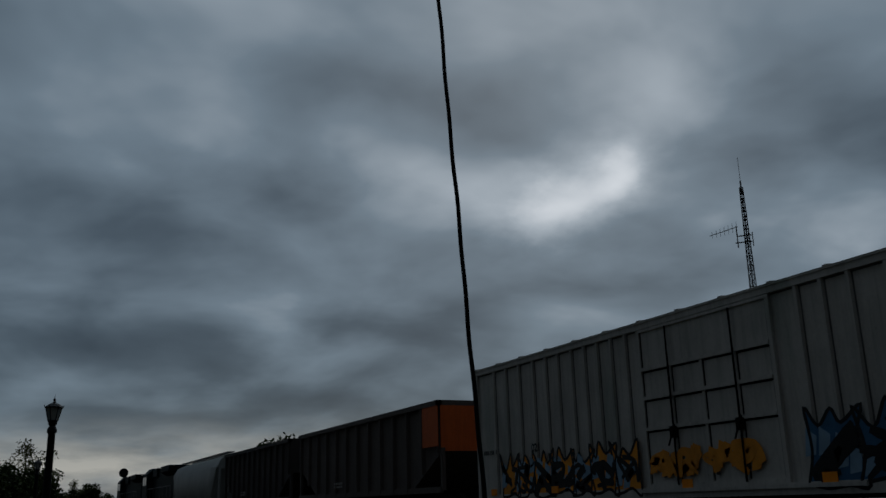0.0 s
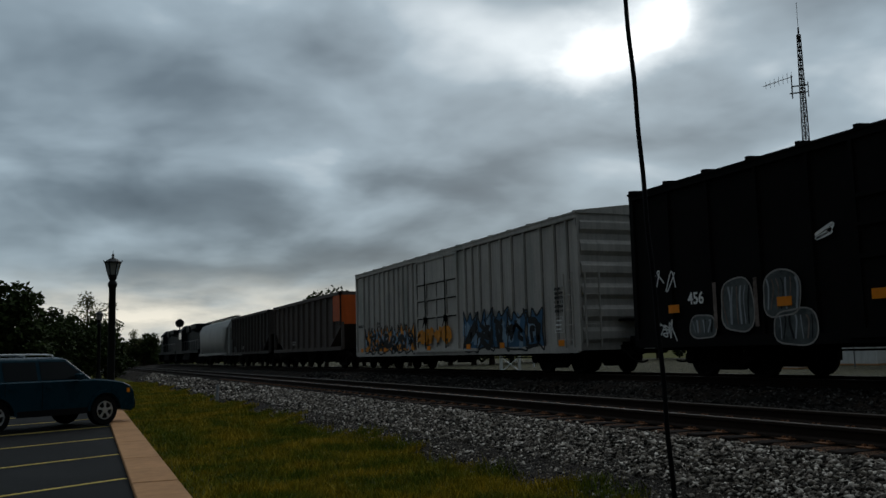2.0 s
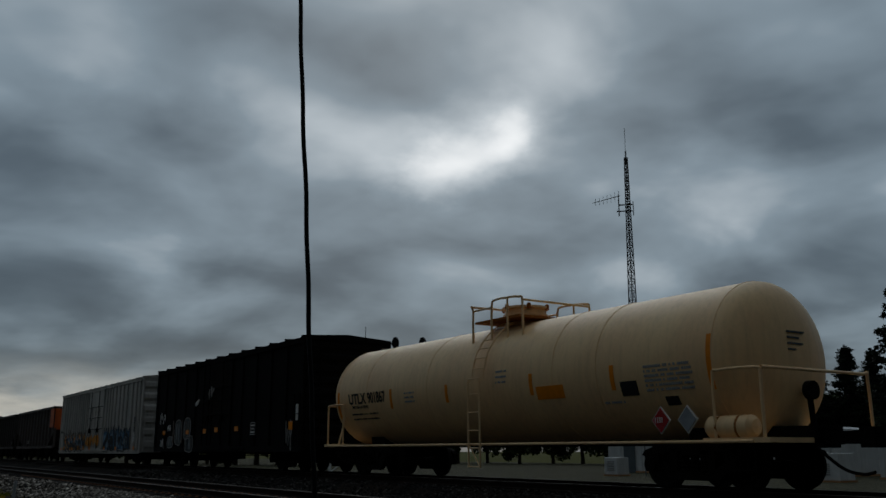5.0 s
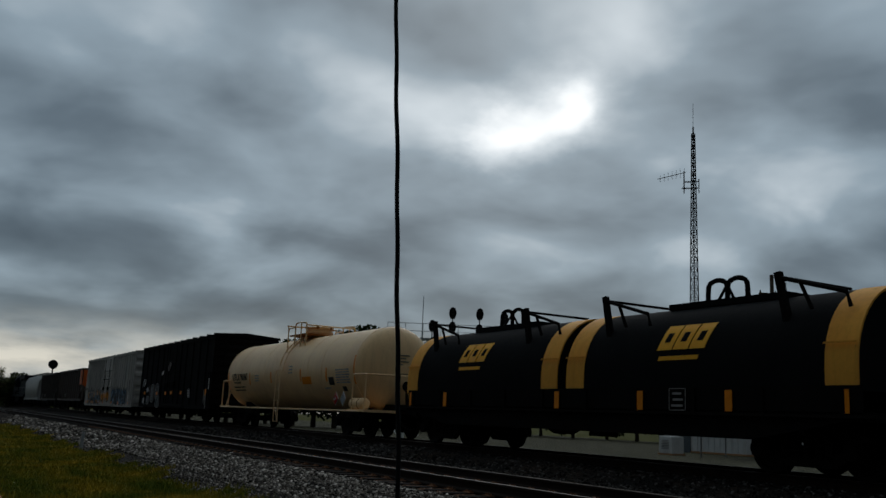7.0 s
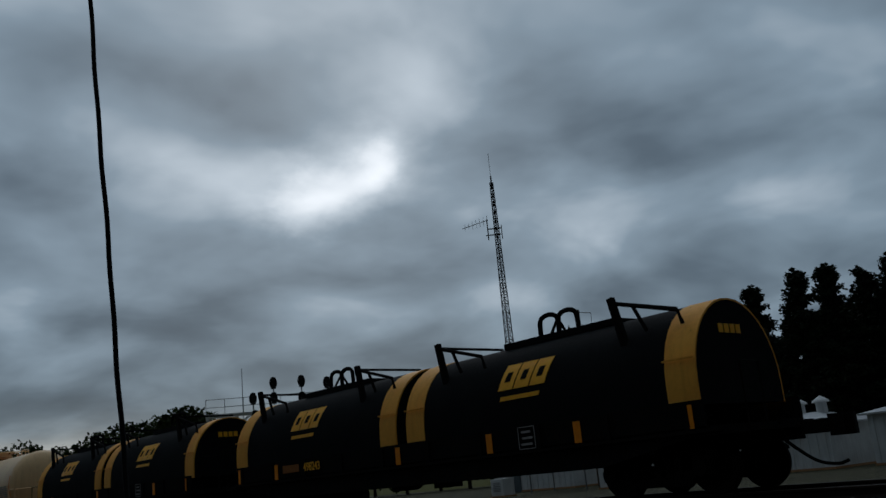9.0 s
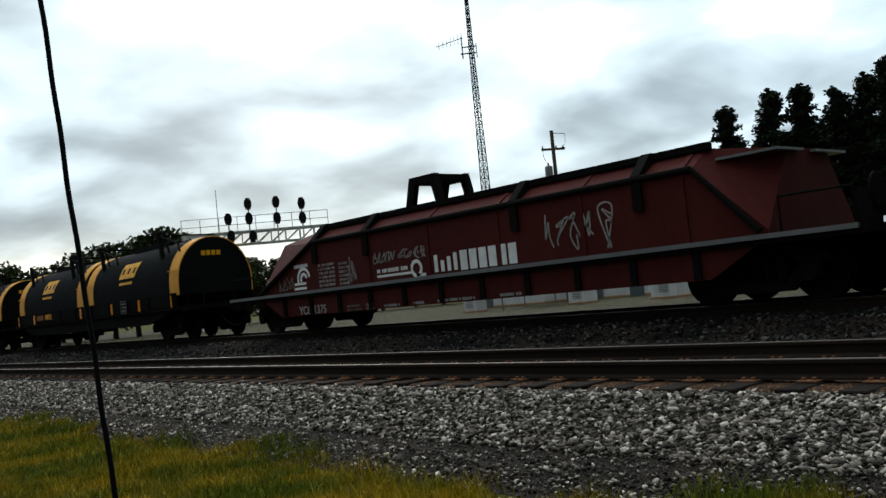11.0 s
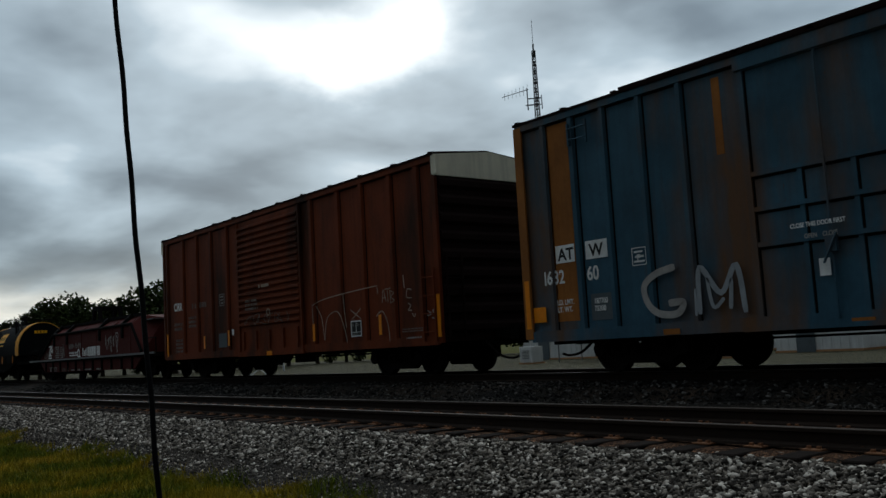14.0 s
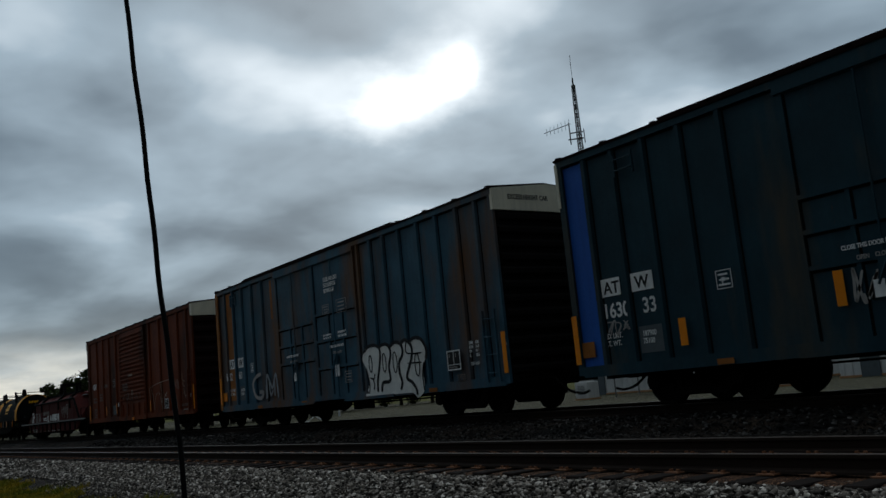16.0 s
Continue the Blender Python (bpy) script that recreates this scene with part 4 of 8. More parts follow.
def plug_door(car, y0, y1, z0, z1, mat, x, rows=(0.33, 0.55, 0.72), cols=3, rod_mat=None, gears=1):
    """A plug door with its frame, stiffeners, locking bars and gear."""
    d = part("door", Shape().box(x - 0.03, min(y0, y1), z0, x + 0.02, max(y0, y1), z1), mat, car)
    lo, hi = min(y0, y1), max(y0, y1)
    f = Shape()
    f.box(x - 0.065, lo - 0.06, z0 - 0.05, x, lo + 0.03, z1 + 0.06).box(x - 0.065, hi - 0.03, z0 - 0.05, x, hi + 0.06, z1 + 0.06)
    f.box(x - 0.065, lo + 0.03, z1, x, hi - 0.03, z1 + 0.06).box(x - 0.065, lo + 0.03, z0 - 0.05, x, hi - 0.03, z0 + 0.03)
    part("door_frame", f, mat, d)
    for r in rows:
        z = z0 + (z1 - z0) * r
        part("door_bar", Shape().box(x - 0.075, lo + 0.04, z - 0.035, x - 0.03, hi - 0.04, z + 0.035), mat, d)
        # painted shade: dark strips under the bar, beside stiffeners and along door edges
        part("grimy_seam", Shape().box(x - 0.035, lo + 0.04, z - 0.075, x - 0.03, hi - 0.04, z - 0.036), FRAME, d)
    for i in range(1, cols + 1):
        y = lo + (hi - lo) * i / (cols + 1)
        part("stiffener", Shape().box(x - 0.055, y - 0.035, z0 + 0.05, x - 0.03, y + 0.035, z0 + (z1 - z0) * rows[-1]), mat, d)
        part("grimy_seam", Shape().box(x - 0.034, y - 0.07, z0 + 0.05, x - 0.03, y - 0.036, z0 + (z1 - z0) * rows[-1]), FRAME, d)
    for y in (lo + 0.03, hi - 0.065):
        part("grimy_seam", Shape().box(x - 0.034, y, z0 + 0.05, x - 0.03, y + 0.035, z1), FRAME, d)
    for i in range(gears):
        y = lo + (hi - lo) * (i + 0.5) / gears
        g = Shape().tube([(x - 0.09, y, z0), (x - 0.09, y, z1)], 0.02, 6).box(x - 0.13, y - 0.08, z0 + 0.9, x - 0.06, y + 0.08, z0 + 1.12)
        g.tube([(x - 0.14, y - 0.1, z0 + 1.15), (x - 0.16, y + 0.1, z0 + 0.75)], 0.018, 6)
        part("lock_rod", g, rod_mat or mat, d)
    part("door_track", Shape().box(x - 0.11, lo - 1.6, z0 - 0.13, x - 0.02, hi + 0.3, z0 - 0.06), mat, d)
    return d


def finish_car(car, half, sill, truck_in=2.3, gear=True):
    underframe(car, half, sill - 0.02, sill + 0.10, gear=gear)
    for sign in (-1, 1):
        add_truck(car, sign * (half - truck_in))
        add_coupler(car, sign * (half - 0.10), sign > 0)


def tag_lines(car, lines, width, mat, x=-HW - 0.012, label=""):
    s = Shape()
    for ln in lines:
        ribbon(s, smooth_line(ln), width, x)
    return part("spray_tag", s, mat, car, label)


def scrawl(car, y, z, w, h, mat, seed, n=3, width=0.03, x=-HW - 0.012):
    r = random.Random(seed)
    lines = []
    for k in range(n):
        cy = y + w / 2 - w * (k + 0.5) / n
        lines.append([(cy + r.uniform(-0.5, 0.5) * w / n * 1.2, z + r.uniform(-0.5, 0.5) * h) for _ in range(r.randint(5, 8))])
    return tag_lines(car, lines, width, mat, x)


def grey_boxcar():
    lo, hi = 69.02, 87.81
    car, half, mid = new_car("boxcar", lo, hi, "long light grey ribbed boxcar with orange and blue spray-painted letters", "boxcar")
    sill, eave = 0.62, 4.12
    posts = [y - mid for y in (86.75, 86.09, 85.4, 84.7, 84.1, 83.55, 82.95, 82.41, 81.9, 81.38, 80.85, 76.04, 75.5, 74.95, 74.23, 73.45, 72.73, 71.96, 71.0, 70.25, 69.6)]
    px = body_shell(car, half, sill, eave, 4.36, GREY, GREY, GREY, posts, battens=16, batten_h=0.025, shade_mat=SHADE_GREY)
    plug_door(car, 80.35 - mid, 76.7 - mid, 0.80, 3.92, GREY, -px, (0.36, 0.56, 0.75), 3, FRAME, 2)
    corrugated_end(car, half, sill + 0.1, eave - 0.05, GREY, 6, 0.07)
    part("end_cap", Shape().prism([(-HW, eave - 0.35), (HW, eave - 0.35), (HW, eave), (0, 4.34), (-HW, eave)], "y", -half + 0.02, -half + 0.06), GREY, car)
    ladder(car, 69.5 - mid, 0.7, 2.6, GREY, rungs=5)
    ladder(car, -half - 0.05, 0.7, 2.6, GREY, x=-1.2, along="x", rungs=5)
    part("brake_platform", Shape().box(-0.4, -half - 0.35, 1.35, 0.9, -half + 0.06, 1.40).lathe([(0.0, -0.03), (0.27, -0.02), (0.27, 0.02), (0.0, 0.03)], 16, "y", (0.5, -half - 0.18, 2.2)), FRAME, car)
    graffiti_letters(car, 86.4 - mid, 80.7 - mid, 0.62, 1.70, 7, SPRAY_ORANGE, SPRAY_BLACK, SPRAY_PALE, 11)
    graffiti_letters(car, 80.2 - mid, 77.2 - mid, 0.85, 1.6, 4, SPRAY_ORANGE, SPRAY_BLACK, SPRAY_ORANGE, 15, x=-HW - 0.02, sparse=True)
    graffiti_letters(car, 76.2 - mid, 70.9 - mid, 0.62, 1.9, 5, SPRAY_BLUE, SPRAY_BLACK, SPRAY_PALE, 12)
    for y in (86.9, 83.9, 79.2, 75.8, 73.4, 69.95):
        mark("reflector", car, y - mid, 0.82, 0.30, 0.16, REFLECT, -HW - 0.024)
    panel_box(car, 70.05 - mid, 1.30, 0.42, 0.42, STENCIL, -HW - 0.02, 3)
    small_print(car, 70.0 - mid, 1.95, 0.5, 0.7, 6, STENCIL_BLACK, -HW - 0.01, 4)
    small_print(car, 87.0 - mid, 1.85, 0.8, 0.18, 1, STENCIL_BLACK, -HW - 0.01, 5)
    lettering("car_mark", "021", 0.28, STENCIL_BLACK, car, on_side(-HW - 0.01, 84.9 - mid, 1.75))
    finish_car(car, half, sill)


def graffiti_letters(car, y0, y1, z0, z1, n, fill, line, second, seed, x=-HW - 0.006, sparse=False):
    """A row of overlapping spray-painted letter forms with dark outlines and pale highlights."""
    r = random.Random(seed)
    step = (y0 - y1) / n
    h = z1 - z0
    for k in range(n):
        cy = y0 - step * (k + 0.5)
        w = step * r.uniform(0.95, 1.25)
        a, b, c = Shape(), Shape(), Shape()
        ring = [(cy + w * 0.50, z0 + h * r.uniform(0.0, 0.12)), (cy + w * r.uniform(0.05, 0.2), z0 + h * r.uniform(0.0, 0.15)), (cy - w * 0.2, z0 + h * r.uniform(0.05, 0.2)), (cy - w * 0.52, z0 + h * r.uniform(0.0, 0.1)),
                (cy - w * r.uniform(0.34, 0.5), z0 + h * r.uniform(0.4, 0.6)), (cy - w * r.uniform(0.42, 0.6), z0 + h * r.uniform(0.8, 1.12)), (cy - w * r.uniform(0.12, 0.22), z0 + h * r.uniform(0.70, 0.85)),
                (cy + w * r.uniform(-0.05, 0.12), z0 + h * r.uniform(0.9, 1.1)), (cy + w * r.uniform(0.2, 0.3), z0 + h * r.uniform(0.66, 0.8)), (cy + w * r.uniform(0.42, 0.6), z0 + h * r.uniform(0.78, 1.1)), (cy + w * r.uniform(0.36, 0.48), z0 + h * r.uniform(0.4, 0.55))]
        lift = 0.0012 * (k % 2)
        if not sparse:
            ring = smooth_line(ring + [ring[0]], 4)[:-1]
            flat(b, ring, x - lift)
            ribbon(a, ring + [ring[0]], 0.06, x - 0.004 - lift)
        bars = 4
        for q in range(bars):
            p = [(cy + r.uniform(-0.45, 0.45) * w, z0 + h * r.uniform(0.12, 0.8)) for _ in range(3)]
            ribbon(b if sparse else a, smooth_line(p, 5), r.uniform(0.07, 0.22), x - 0.006 - 0.001 * q)
        for q in range(5):
            u = cy + r.uniform(-0.42, 0.42) * w
            t = z0 + h * r.uniform(0.05, 0.6)
            flat(c, [(u + 0.12, t), (u - 0.10, t + 0.03), (u - 0.16, t + h * 0.25), (u + 0.05, t + h * 0.36)], x - 0.0028 - 0.0006 * q)
        part("graffiti_outline", a if not sparse else Shape().box(x, cy - 0.05, z0 + 0.1, x + 0.004, cy + 0.05, z1 - 0.2), line, car)
        part("graffiti_fill", b, fill, car)
        tagged(part("graffiti_highlight", c, second, car), kind="stuff")


def black_boxcar():
    lo, hi = 51.0, 66.69
    car, half, mid = new_car("boxcar", lo, hi, "sooty black boxcar with pale spray paint and a ridged roof", "boxcar")
    sill, eave = 0.70, 4.13
    posts = [y - mid for y in (65.3, 64.0, 62.6, 61.3, 56.2, 54.9, 53.6, 52.3)]
    px = body_shell(car, half, sill, eave, 4.27, BLACK, BLACK, BLACK, posts, battens=13, batten_h=0.065)
    plug_door(car, 60.3 - mid, 57.3 - mid, 0.85, 4.0, BLACK, -px, (0.38, 0.55, 0.70), 2, FRAME, 2)
    corrugated_end(car, half, sill + 0.1, eave, BLACK, 9, 0.06)
    mark("door_patch", car, 58.6 - mid, 3.45, 1.9, 0.75, TRUCK, -px - 0.036)
    lettering("car_mark", "456", 0.34, STENCIL, car, on_side(-HW - 0.022, 64.72 - mid, 1.52))
    r = random.Random(3)
    for yc, w, z0, z1 in ((64.3, 0.77, 0.80, 1.28), (63.24, 0.94, 0.93, 1.91), (62.07, 0.94, 1.16, 1.97), (61.77, 1.0, 0.62, 1.28)):
        edge = blob(yc - mid, (z0 + z1) / 2, w / 2, (z1 - z0) / 2, r, 5, 0.07)
        part("graffiti_fill", flat(Shape(), edge, -HW - 0.008 - 0.002 * (yc < 62)), SPRAY_WORN, car, "worn grey spray-painted letter")
        part("graffiti_outline", ribbon(Shape(), edge + [edge[0]], 0.03, -HW - 0.014), STENCIL_DIM, car)
        for q in range(7):
            u = yc - mid + w * (0.38 - 0.76 * q / 6)
            st = [(u, z1 - 0.12), (u + r.uniform(-0.06, 0.06), (z0 + z1) / 2 + 0.1), (u + r.uniform(-0.08, 0.08), z0 + 0.12)]
            part("graffiti_outline", ribbon(Shape(), smooth_line(st), r.uniform(0.015, 0.05), -HW - 0.015), r.choice((STENCIL_FAINT, SPRAY_GREY, SPRAY_BLACK)), car)
    for yb in (63.88, 62.72):
        mark("graffiti_bar", car, yb - mid, 1.45, 0.10, 0.92, STENCIL_FAINT, -HW - 0.02)
    scrawl(car, 65.5 - mid, 2.05, 0.7, 0.5, STENCIL, 5, 2)
    scrawl(car, 65.5 - mid, 1.0, 0.7, 0.5, STENCIL, 6, 3)
    scrawl(car, 61.0 - mid, 2.55, 0.35, 0.35, STENCIL, 7, 1, 0.06)
    scrawl(car, 59.2 - mid, 2.85, 0.7, 0.5, STENCIL_DIM, 8, 3, 0.04, -HW - 0.09)
    scrawl(car, 51.9 - mid, 1.2, 0.5, 0.9, STENCIL_DIM, 9, 3)
    panel_box(car, 54.95 - mid, 1.42, 0.42, 0.42, STENCIL, -HW - 0.01, 2)
    mark("placard", car, 51.35 - mid, 1.85, 0.18, 0.5, SPRAY_WHITE)
    for y, z in ((65.2, 1.45), (62.0, 1.42), (59.9, 1.42), (58.6, 1.45), (56.5, 1.45), (51.75, 1.45)):
        mark("reflector", car, y - mid, z, 0.36, 0.17 if y > 52 else 0.26, REFLECT, -HW - 0.02)
    ladder(car, 51.3 - mid, 0.8, 2.4, BLACK, rungs=4)
    ladder(car, -half - 0.05, 0.8, 4.0, BLACK, x=-1.2, along="x", rungs=9)
    finish_car(car, half, sill)


def red_boxcar():
    lo, hi = -37.01, -21.65
    car, half, mid = new_car("boxcar", lo, hi, "oxide red excess-height boxcar with a corrugated sliding door", "boxcar")
    sill, eave = 0.72, 4.72
    posts = [y - mid for y in (-21.95, -23.31, -24.42, -25.51, -26.66, -31.71, -33.03, -34.09, -35.28, -36.32)]
    px = body_shell(car, half, sill, eave, 4.92, REDOX, REDOX_DARK, REDOX, posts, post_w=0.20, post_d=0.06, battens=12)
    y0, y1 = -27.5 - mid, -31.15 - mid
    d = part("door", Shape().box(-px - 0.05, y1, 0.78, -px, y0, 4.55), REDOX, car, "corrugated red sliding door")
    for i in range(17):
        z = 1.55 + i * 0.175
        part("corrugation", Shape().prism([(-px - 0.05, z - 0.06), (-px - 0.12, z - 0.028), (-px - 0.12, z + 0.028), (-px - 0.05, z + 0.06)], "y", y1 + 0.05, y0 - 0.05), REDOX, d)
    part("door_rail", Shape().box(-px - 0.12, y1 - 0.1, 0.64, -px, y0 + 0.1, 0.76), REDOX, d)
    part("door_edge", Shape().box(-px - 0.10, y0 - 0.04, 0.78, -px - 0.04, y0 + 0.05, 4.55).box(-px - 0.10, y1 - 0.05, 0.78, -px - 0.04, y1 + 0.04, 4.55), REDOX, d)
    for k in range(5):
        yy = y1 + 0.25 + k * (y0 - y1 - 0.5) / 4
        part("stiffener", Shape().box(-px - 0.10, yy - 0.05, 0.82, -px - 0.05, yy + 0.05, 1.35), REDOX, d)
    part("end_panel", Shape().box(-px, -half + 0.01, sill, px, -half + 0.07, eave - 0.35), REDOX_DARK, car, "near-black end wall")
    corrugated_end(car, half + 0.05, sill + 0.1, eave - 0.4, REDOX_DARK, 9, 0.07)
    for s in (-1, 1):
        part("white_end_band", Shape().prism([(-HW - 0.01, eave - 0.45), (HW + 0.01, eave - 0.45), (HW + 0.01, eave), (0, 4.9), (-HW - 0.01, eave)], "y", s * half - 0.04, s * half + 0.04), WHITE, car, "white painted band across the car's end")
        part("white_corner", Shape().box(-HW - 0.016, s * half - 0.07 - (0.03 if s < 0 else 0.0), eave - 0.42, -HW + 0.02, s * half + 0.07, eave - 0.02), WHITE, car)
    x = -px - 0.008
    lettering("car_mark", "CIRR", 0.36, STENCIL, car, on_side(x, -22.45 - mid, 2.28), 0.85)
    small_print(car, -24.5 - mid, 2.35, 1.1, 0.26, 1, STENCIL_FAINT, x, 6)
    panel_box(car, -26.2 - mid, 2.4, 0.34, 0.36, STENCIL_DIM, x, 4)
    small_print(car, -22.8 - mid, 1.75, 0.7, 0.3, 2, STENCIL_FAINT, x, 7)
    small_print(car, -24.0 - mid, 1.85, 0.7, 0.4, 3, STENCIL_FAINT, x, 8)
    small_print(car, -22.9 - mid, 1.05, 0.7, 0.6, 5, STENCIL_FAINT, x, 9)
    small_print(car, -29.2 - mid, 2.58, 0.7, 0.14, 1, CHALK, -px - 0.125, 10)
    small_print(car, -28.4 - mid, 2.1, 0.8, 0.35, 3, STENCIL_FAINT, -px - 0.125, 11)
    ring = Shape()
    ribbon(ring, [(-29.4 - mid + 0.09 * math.cos(k * 0.42), 1.83 + 0.09 * math.sin(k * 0.42)) for k in range(16)], 0.035, -px - 0.13)
    part("door_seal_mark", ring, CHALK, d)
    scrawl(car, -29.3 - mid, 1.65, 2.6, 0.30, STENCIL_FAINT, 21, 6, 0.016, -px - 0.13)
    data_panel(car, -33.65 - mid, 1.16, 0.46, 0.38, x - 0.01)
    mark("dark_patch", car, -26.2 - mid, 1.17, 0.55, 0.42, DOOR_GREY, -px - 0.006)
    for y, z, h in ((-22.0, 1.15, 0.75), (-25.0, 1.15, 0.40), (-26.75, 1.22, 0.46), (-31.75, 1.15, 0.44), (-34.75, 1.2, 0.46), (-37.0 + 0.06, 1.28, 0.9)):
        mark("reflector", car, y - mid, z, 0.11, h, REFLECT, -HW - 0.016)
    mark("reflector", car, -29.4 - mid, 0.70, 0.30, 0.12, REFLECT, -HW - 0.07)
    mark("paper_tag", car, -27.05 - mid, 1.38, 0.12, 0.18, STENCIL, -HW - 0.016)
    tag_lines(car, [[(-31.7 - mid, 1.84), (-32.2 - mid, 1.95), (-33.19 - mid, 2.03), (-34.67 - mid, 2.1)], [(-31.7 - mid, 1.84), (-31.72 - mid, 1.3), (-31.75 - mid, 0.95)],
                    [(-31.9 - mid, 1.82), (-32.15 - mid, 1.5), (-32.26 - mid, 0.93)], [(-32.26 - mid, 0.93), (-32.4 - mid, 1.45), (-32.75 - mid, 1.62), (-33.0 - mid, 1.55), (-33.2 - mid, 1.2), (-33.31 - mid, 0.85)],
                    [(-33.19 - mid, 2.03), (-33.25 - mid, 1.5), (-33.3 - mid, 1.2)], [(-34.67 - mid, 2.1), (-34.70 - mid, 1.9)],
                    [(-34.6 - mid, 1.4), (-34.85 - mid, 1.5), (-35.05 - mid, 1.2), (-35.1 - mid, 0.8)]], 0.020, CHALK, label="thin white spray-painted lines")
    tag_lines(car, [[(-33.5 - mid, 1.62), (-33.95 - mid, 1.38)], [(-33.95 - mid, 1.62), (-33.55 - mid, 1.38)]], 0.020, CHALK)
    for ln in ([(-34.86, 1.68), (-34.92, 1.98), (-35.02, 1.70)], [(-34.88, 1.80), (-35.02, 1.80)], [(-34.98, 1.99), (-35.22, 2.0)], [(-35.08, 2.0), (-35.1, 1.68)],
               [(-35.18, 1.95), (-35.20, 1.66)], [(-35.18, 1.95), (-35.32, 1.88), (-35.2, 1.80), (-35.34, 1.72), (-35.2, 1.66)],
               [(-35.72, 2.25), (-35.75, 1.95)], [(-36.0, 1.9), (-35.85, 1.92), (-35.82, 1.75), (-36.0, 1.72)], [(-35.85, 1.62), (-35.95, 1.55), (-35.86, 1.46), (-36.0, 1.45)], [(-36.0, 1.38), (-36.07, 1.30), (-36.12, 1.38)]):
        tag_lines(car, [[(y - mid, z) for y, z in ln]], 0.018, CHALK)
    small_print(car, -36.05 - mid, 1.02, 0.9, 0.10, 2, STENCIL_FAINT, -HW - 0.012, 34)
    small_print(car, -36.05 - mid, 0.85, 0.6, 0.06, 1, STENCIL_DIM, -HW - 0.012, 35)
    scrawl(car, -36.7 - mid, 1.3, 0.30, 0.25, STENCIL_DIM, 33, 2, 0.02)
    ladder(car, -36.65 - mid, 0.75, 2.3, REDOX, rungs=4)
    ladder(car, -half - 0.08, 0.8, 2.6, REDOX_DARK, x=-1.2, along="x", rungs=5)
    finish_car(car, half, sill)


def blue_boxcar(lo, hi, first):
    words = "faded blue and rust-brown excess-height boxcar with white bubble letters" if first else "dark teal excess-height boxcar with a bright blue end panel"
    car, half, mid = new_car("boxcar", lo, hi, words, "boxcar")
    sh = 0 if first else -17.83
    skin = BLUE if first else TEAL
    sill, eave = 0.66, 4.72
    posts = [y + sh - mid for y in (-40.28, -40.99, -41.73, -42.53, -43.35, -49.55, -50.2, -50.84, -51.58, -52.4, -53.2, -54.0, -54.71)]
    px = body_shell(car, half, sill, eave, 4.90, skin, REDOX_DARK, skin, posts, post_w=0.13, post_d=0.06, battens=14)
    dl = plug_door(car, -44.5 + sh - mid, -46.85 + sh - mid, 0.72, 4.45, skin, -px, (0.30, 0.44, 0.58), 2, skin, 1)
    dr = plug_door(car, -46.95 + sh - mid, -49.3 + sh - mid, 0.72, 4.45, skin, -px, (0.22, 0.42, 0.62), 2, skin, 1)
    part("door_header", Shape().box(-px - 0.10, -49.4 + sh - mid, 4.47, -px, -44.4 + sh - mid, 4.60), skin, car)
    part("raised_roof_edge", Shape().box(-HW - 0.035, -51.4 + sh - mid, eave, -HW + 0.3, -42.2 + sh - mid, eave + 0.09), REDOX_DARK, car)
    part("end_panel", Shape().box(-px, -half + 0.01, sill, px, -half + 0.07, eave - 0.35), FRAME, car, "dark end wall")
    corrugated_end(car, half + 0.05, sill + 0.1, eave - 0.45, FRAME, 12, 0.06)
    part("white_end_band", Shape().prism([(-HW - 0.01, eave - 0.46), (HW + 0.01, eave - 0.46), (HW + 0.01, eave), (0, 4.88), (-HW - 0.01, eave)], "y", -half - 0.04, -half + 0.04), WHITE, car, "white band across the car's end")
    lettering("end_words", "EXCESS HEIGHT CAR", 0.15, STENCIL_BLACK, car, on_end(-1.15, -half - 0.043, eave - 0.22), 0.8)
    part("corner_edge", Shape().box(-HW - 0.016, half - (0.18 if first else 0.05), sill if first else eave - 0.9, -HW + 0.02, half + 0.02, eave - 0.05), ORANGE_RUST if first else WHITE, car)
    x = -px - 0.006
    if first:
        mark("rust_panel", car, -40.6 - mid, 2.75, 0.56, 3.6, ORANGE_RUST, -px - 0.001)
        mark("rust_panel", car, -44.02 - mid, 3.9, 0.14, 1.2, ORANGE_RUST, -px - 0.001)
    else:
        mark("blue_panel", car, -57.75 - mid, 2.6, 0.52, 3.9, BRIGHT_BLUE, -px - 0.001, "bright blue painted panel")
    s2 = sh + (0 if first else 0.05)
    mark("sign_plate", car, -40.63 + s2 - mid, 2.16, 0.46, 0.32, STENCIL, x - 0.004)
    mark("sign_plate", car, -41.38 + s2 - mid, 2.16, 0.50, 0.32, STENCIL, x - 0.004)
    ink = STENCIL_BLACK
    lettering("car_mark", "AT", 0.30, ink, car, on_side(x - 0.010, -40.46 + s2 - mid, 2.05), 1.0)
    lettering("car_mark", "W", 0.30, ink, car, on_side(x - 0.010, -41.22 + s2 - mid, 2.05), 1.0)
    if first:
        lettering("car_mark", "1632", 0.34, STENCIL, car, on_side(x, -40.02 - mid, 1.64), 0.82)
        lettering("car_mark", "6", 0.34, STENCIL, car, on_side(-HW - 0.004, -40.19 - mid, 1.64), 0.82)
        lettering("car_mark", "60", 0.34, STENCIL, car, on_side(x, -41.12 - mid, 1.64), 0.82)
    else:
        lettering("car_mark", "1630", 0.36, STENCIL, car, on_side(x, -58.15 - mid, 1.62), 0.9)
        lettering("car_mark", "33", 0.36, STENCIL, car, on_side(x, -59.1 - mid, 1.62), 0.9)
        scrawl(car, -58.55 - mid, 1.42, 0.5, 0.25, STENCIL_DIM, 41, 3, 0.02)
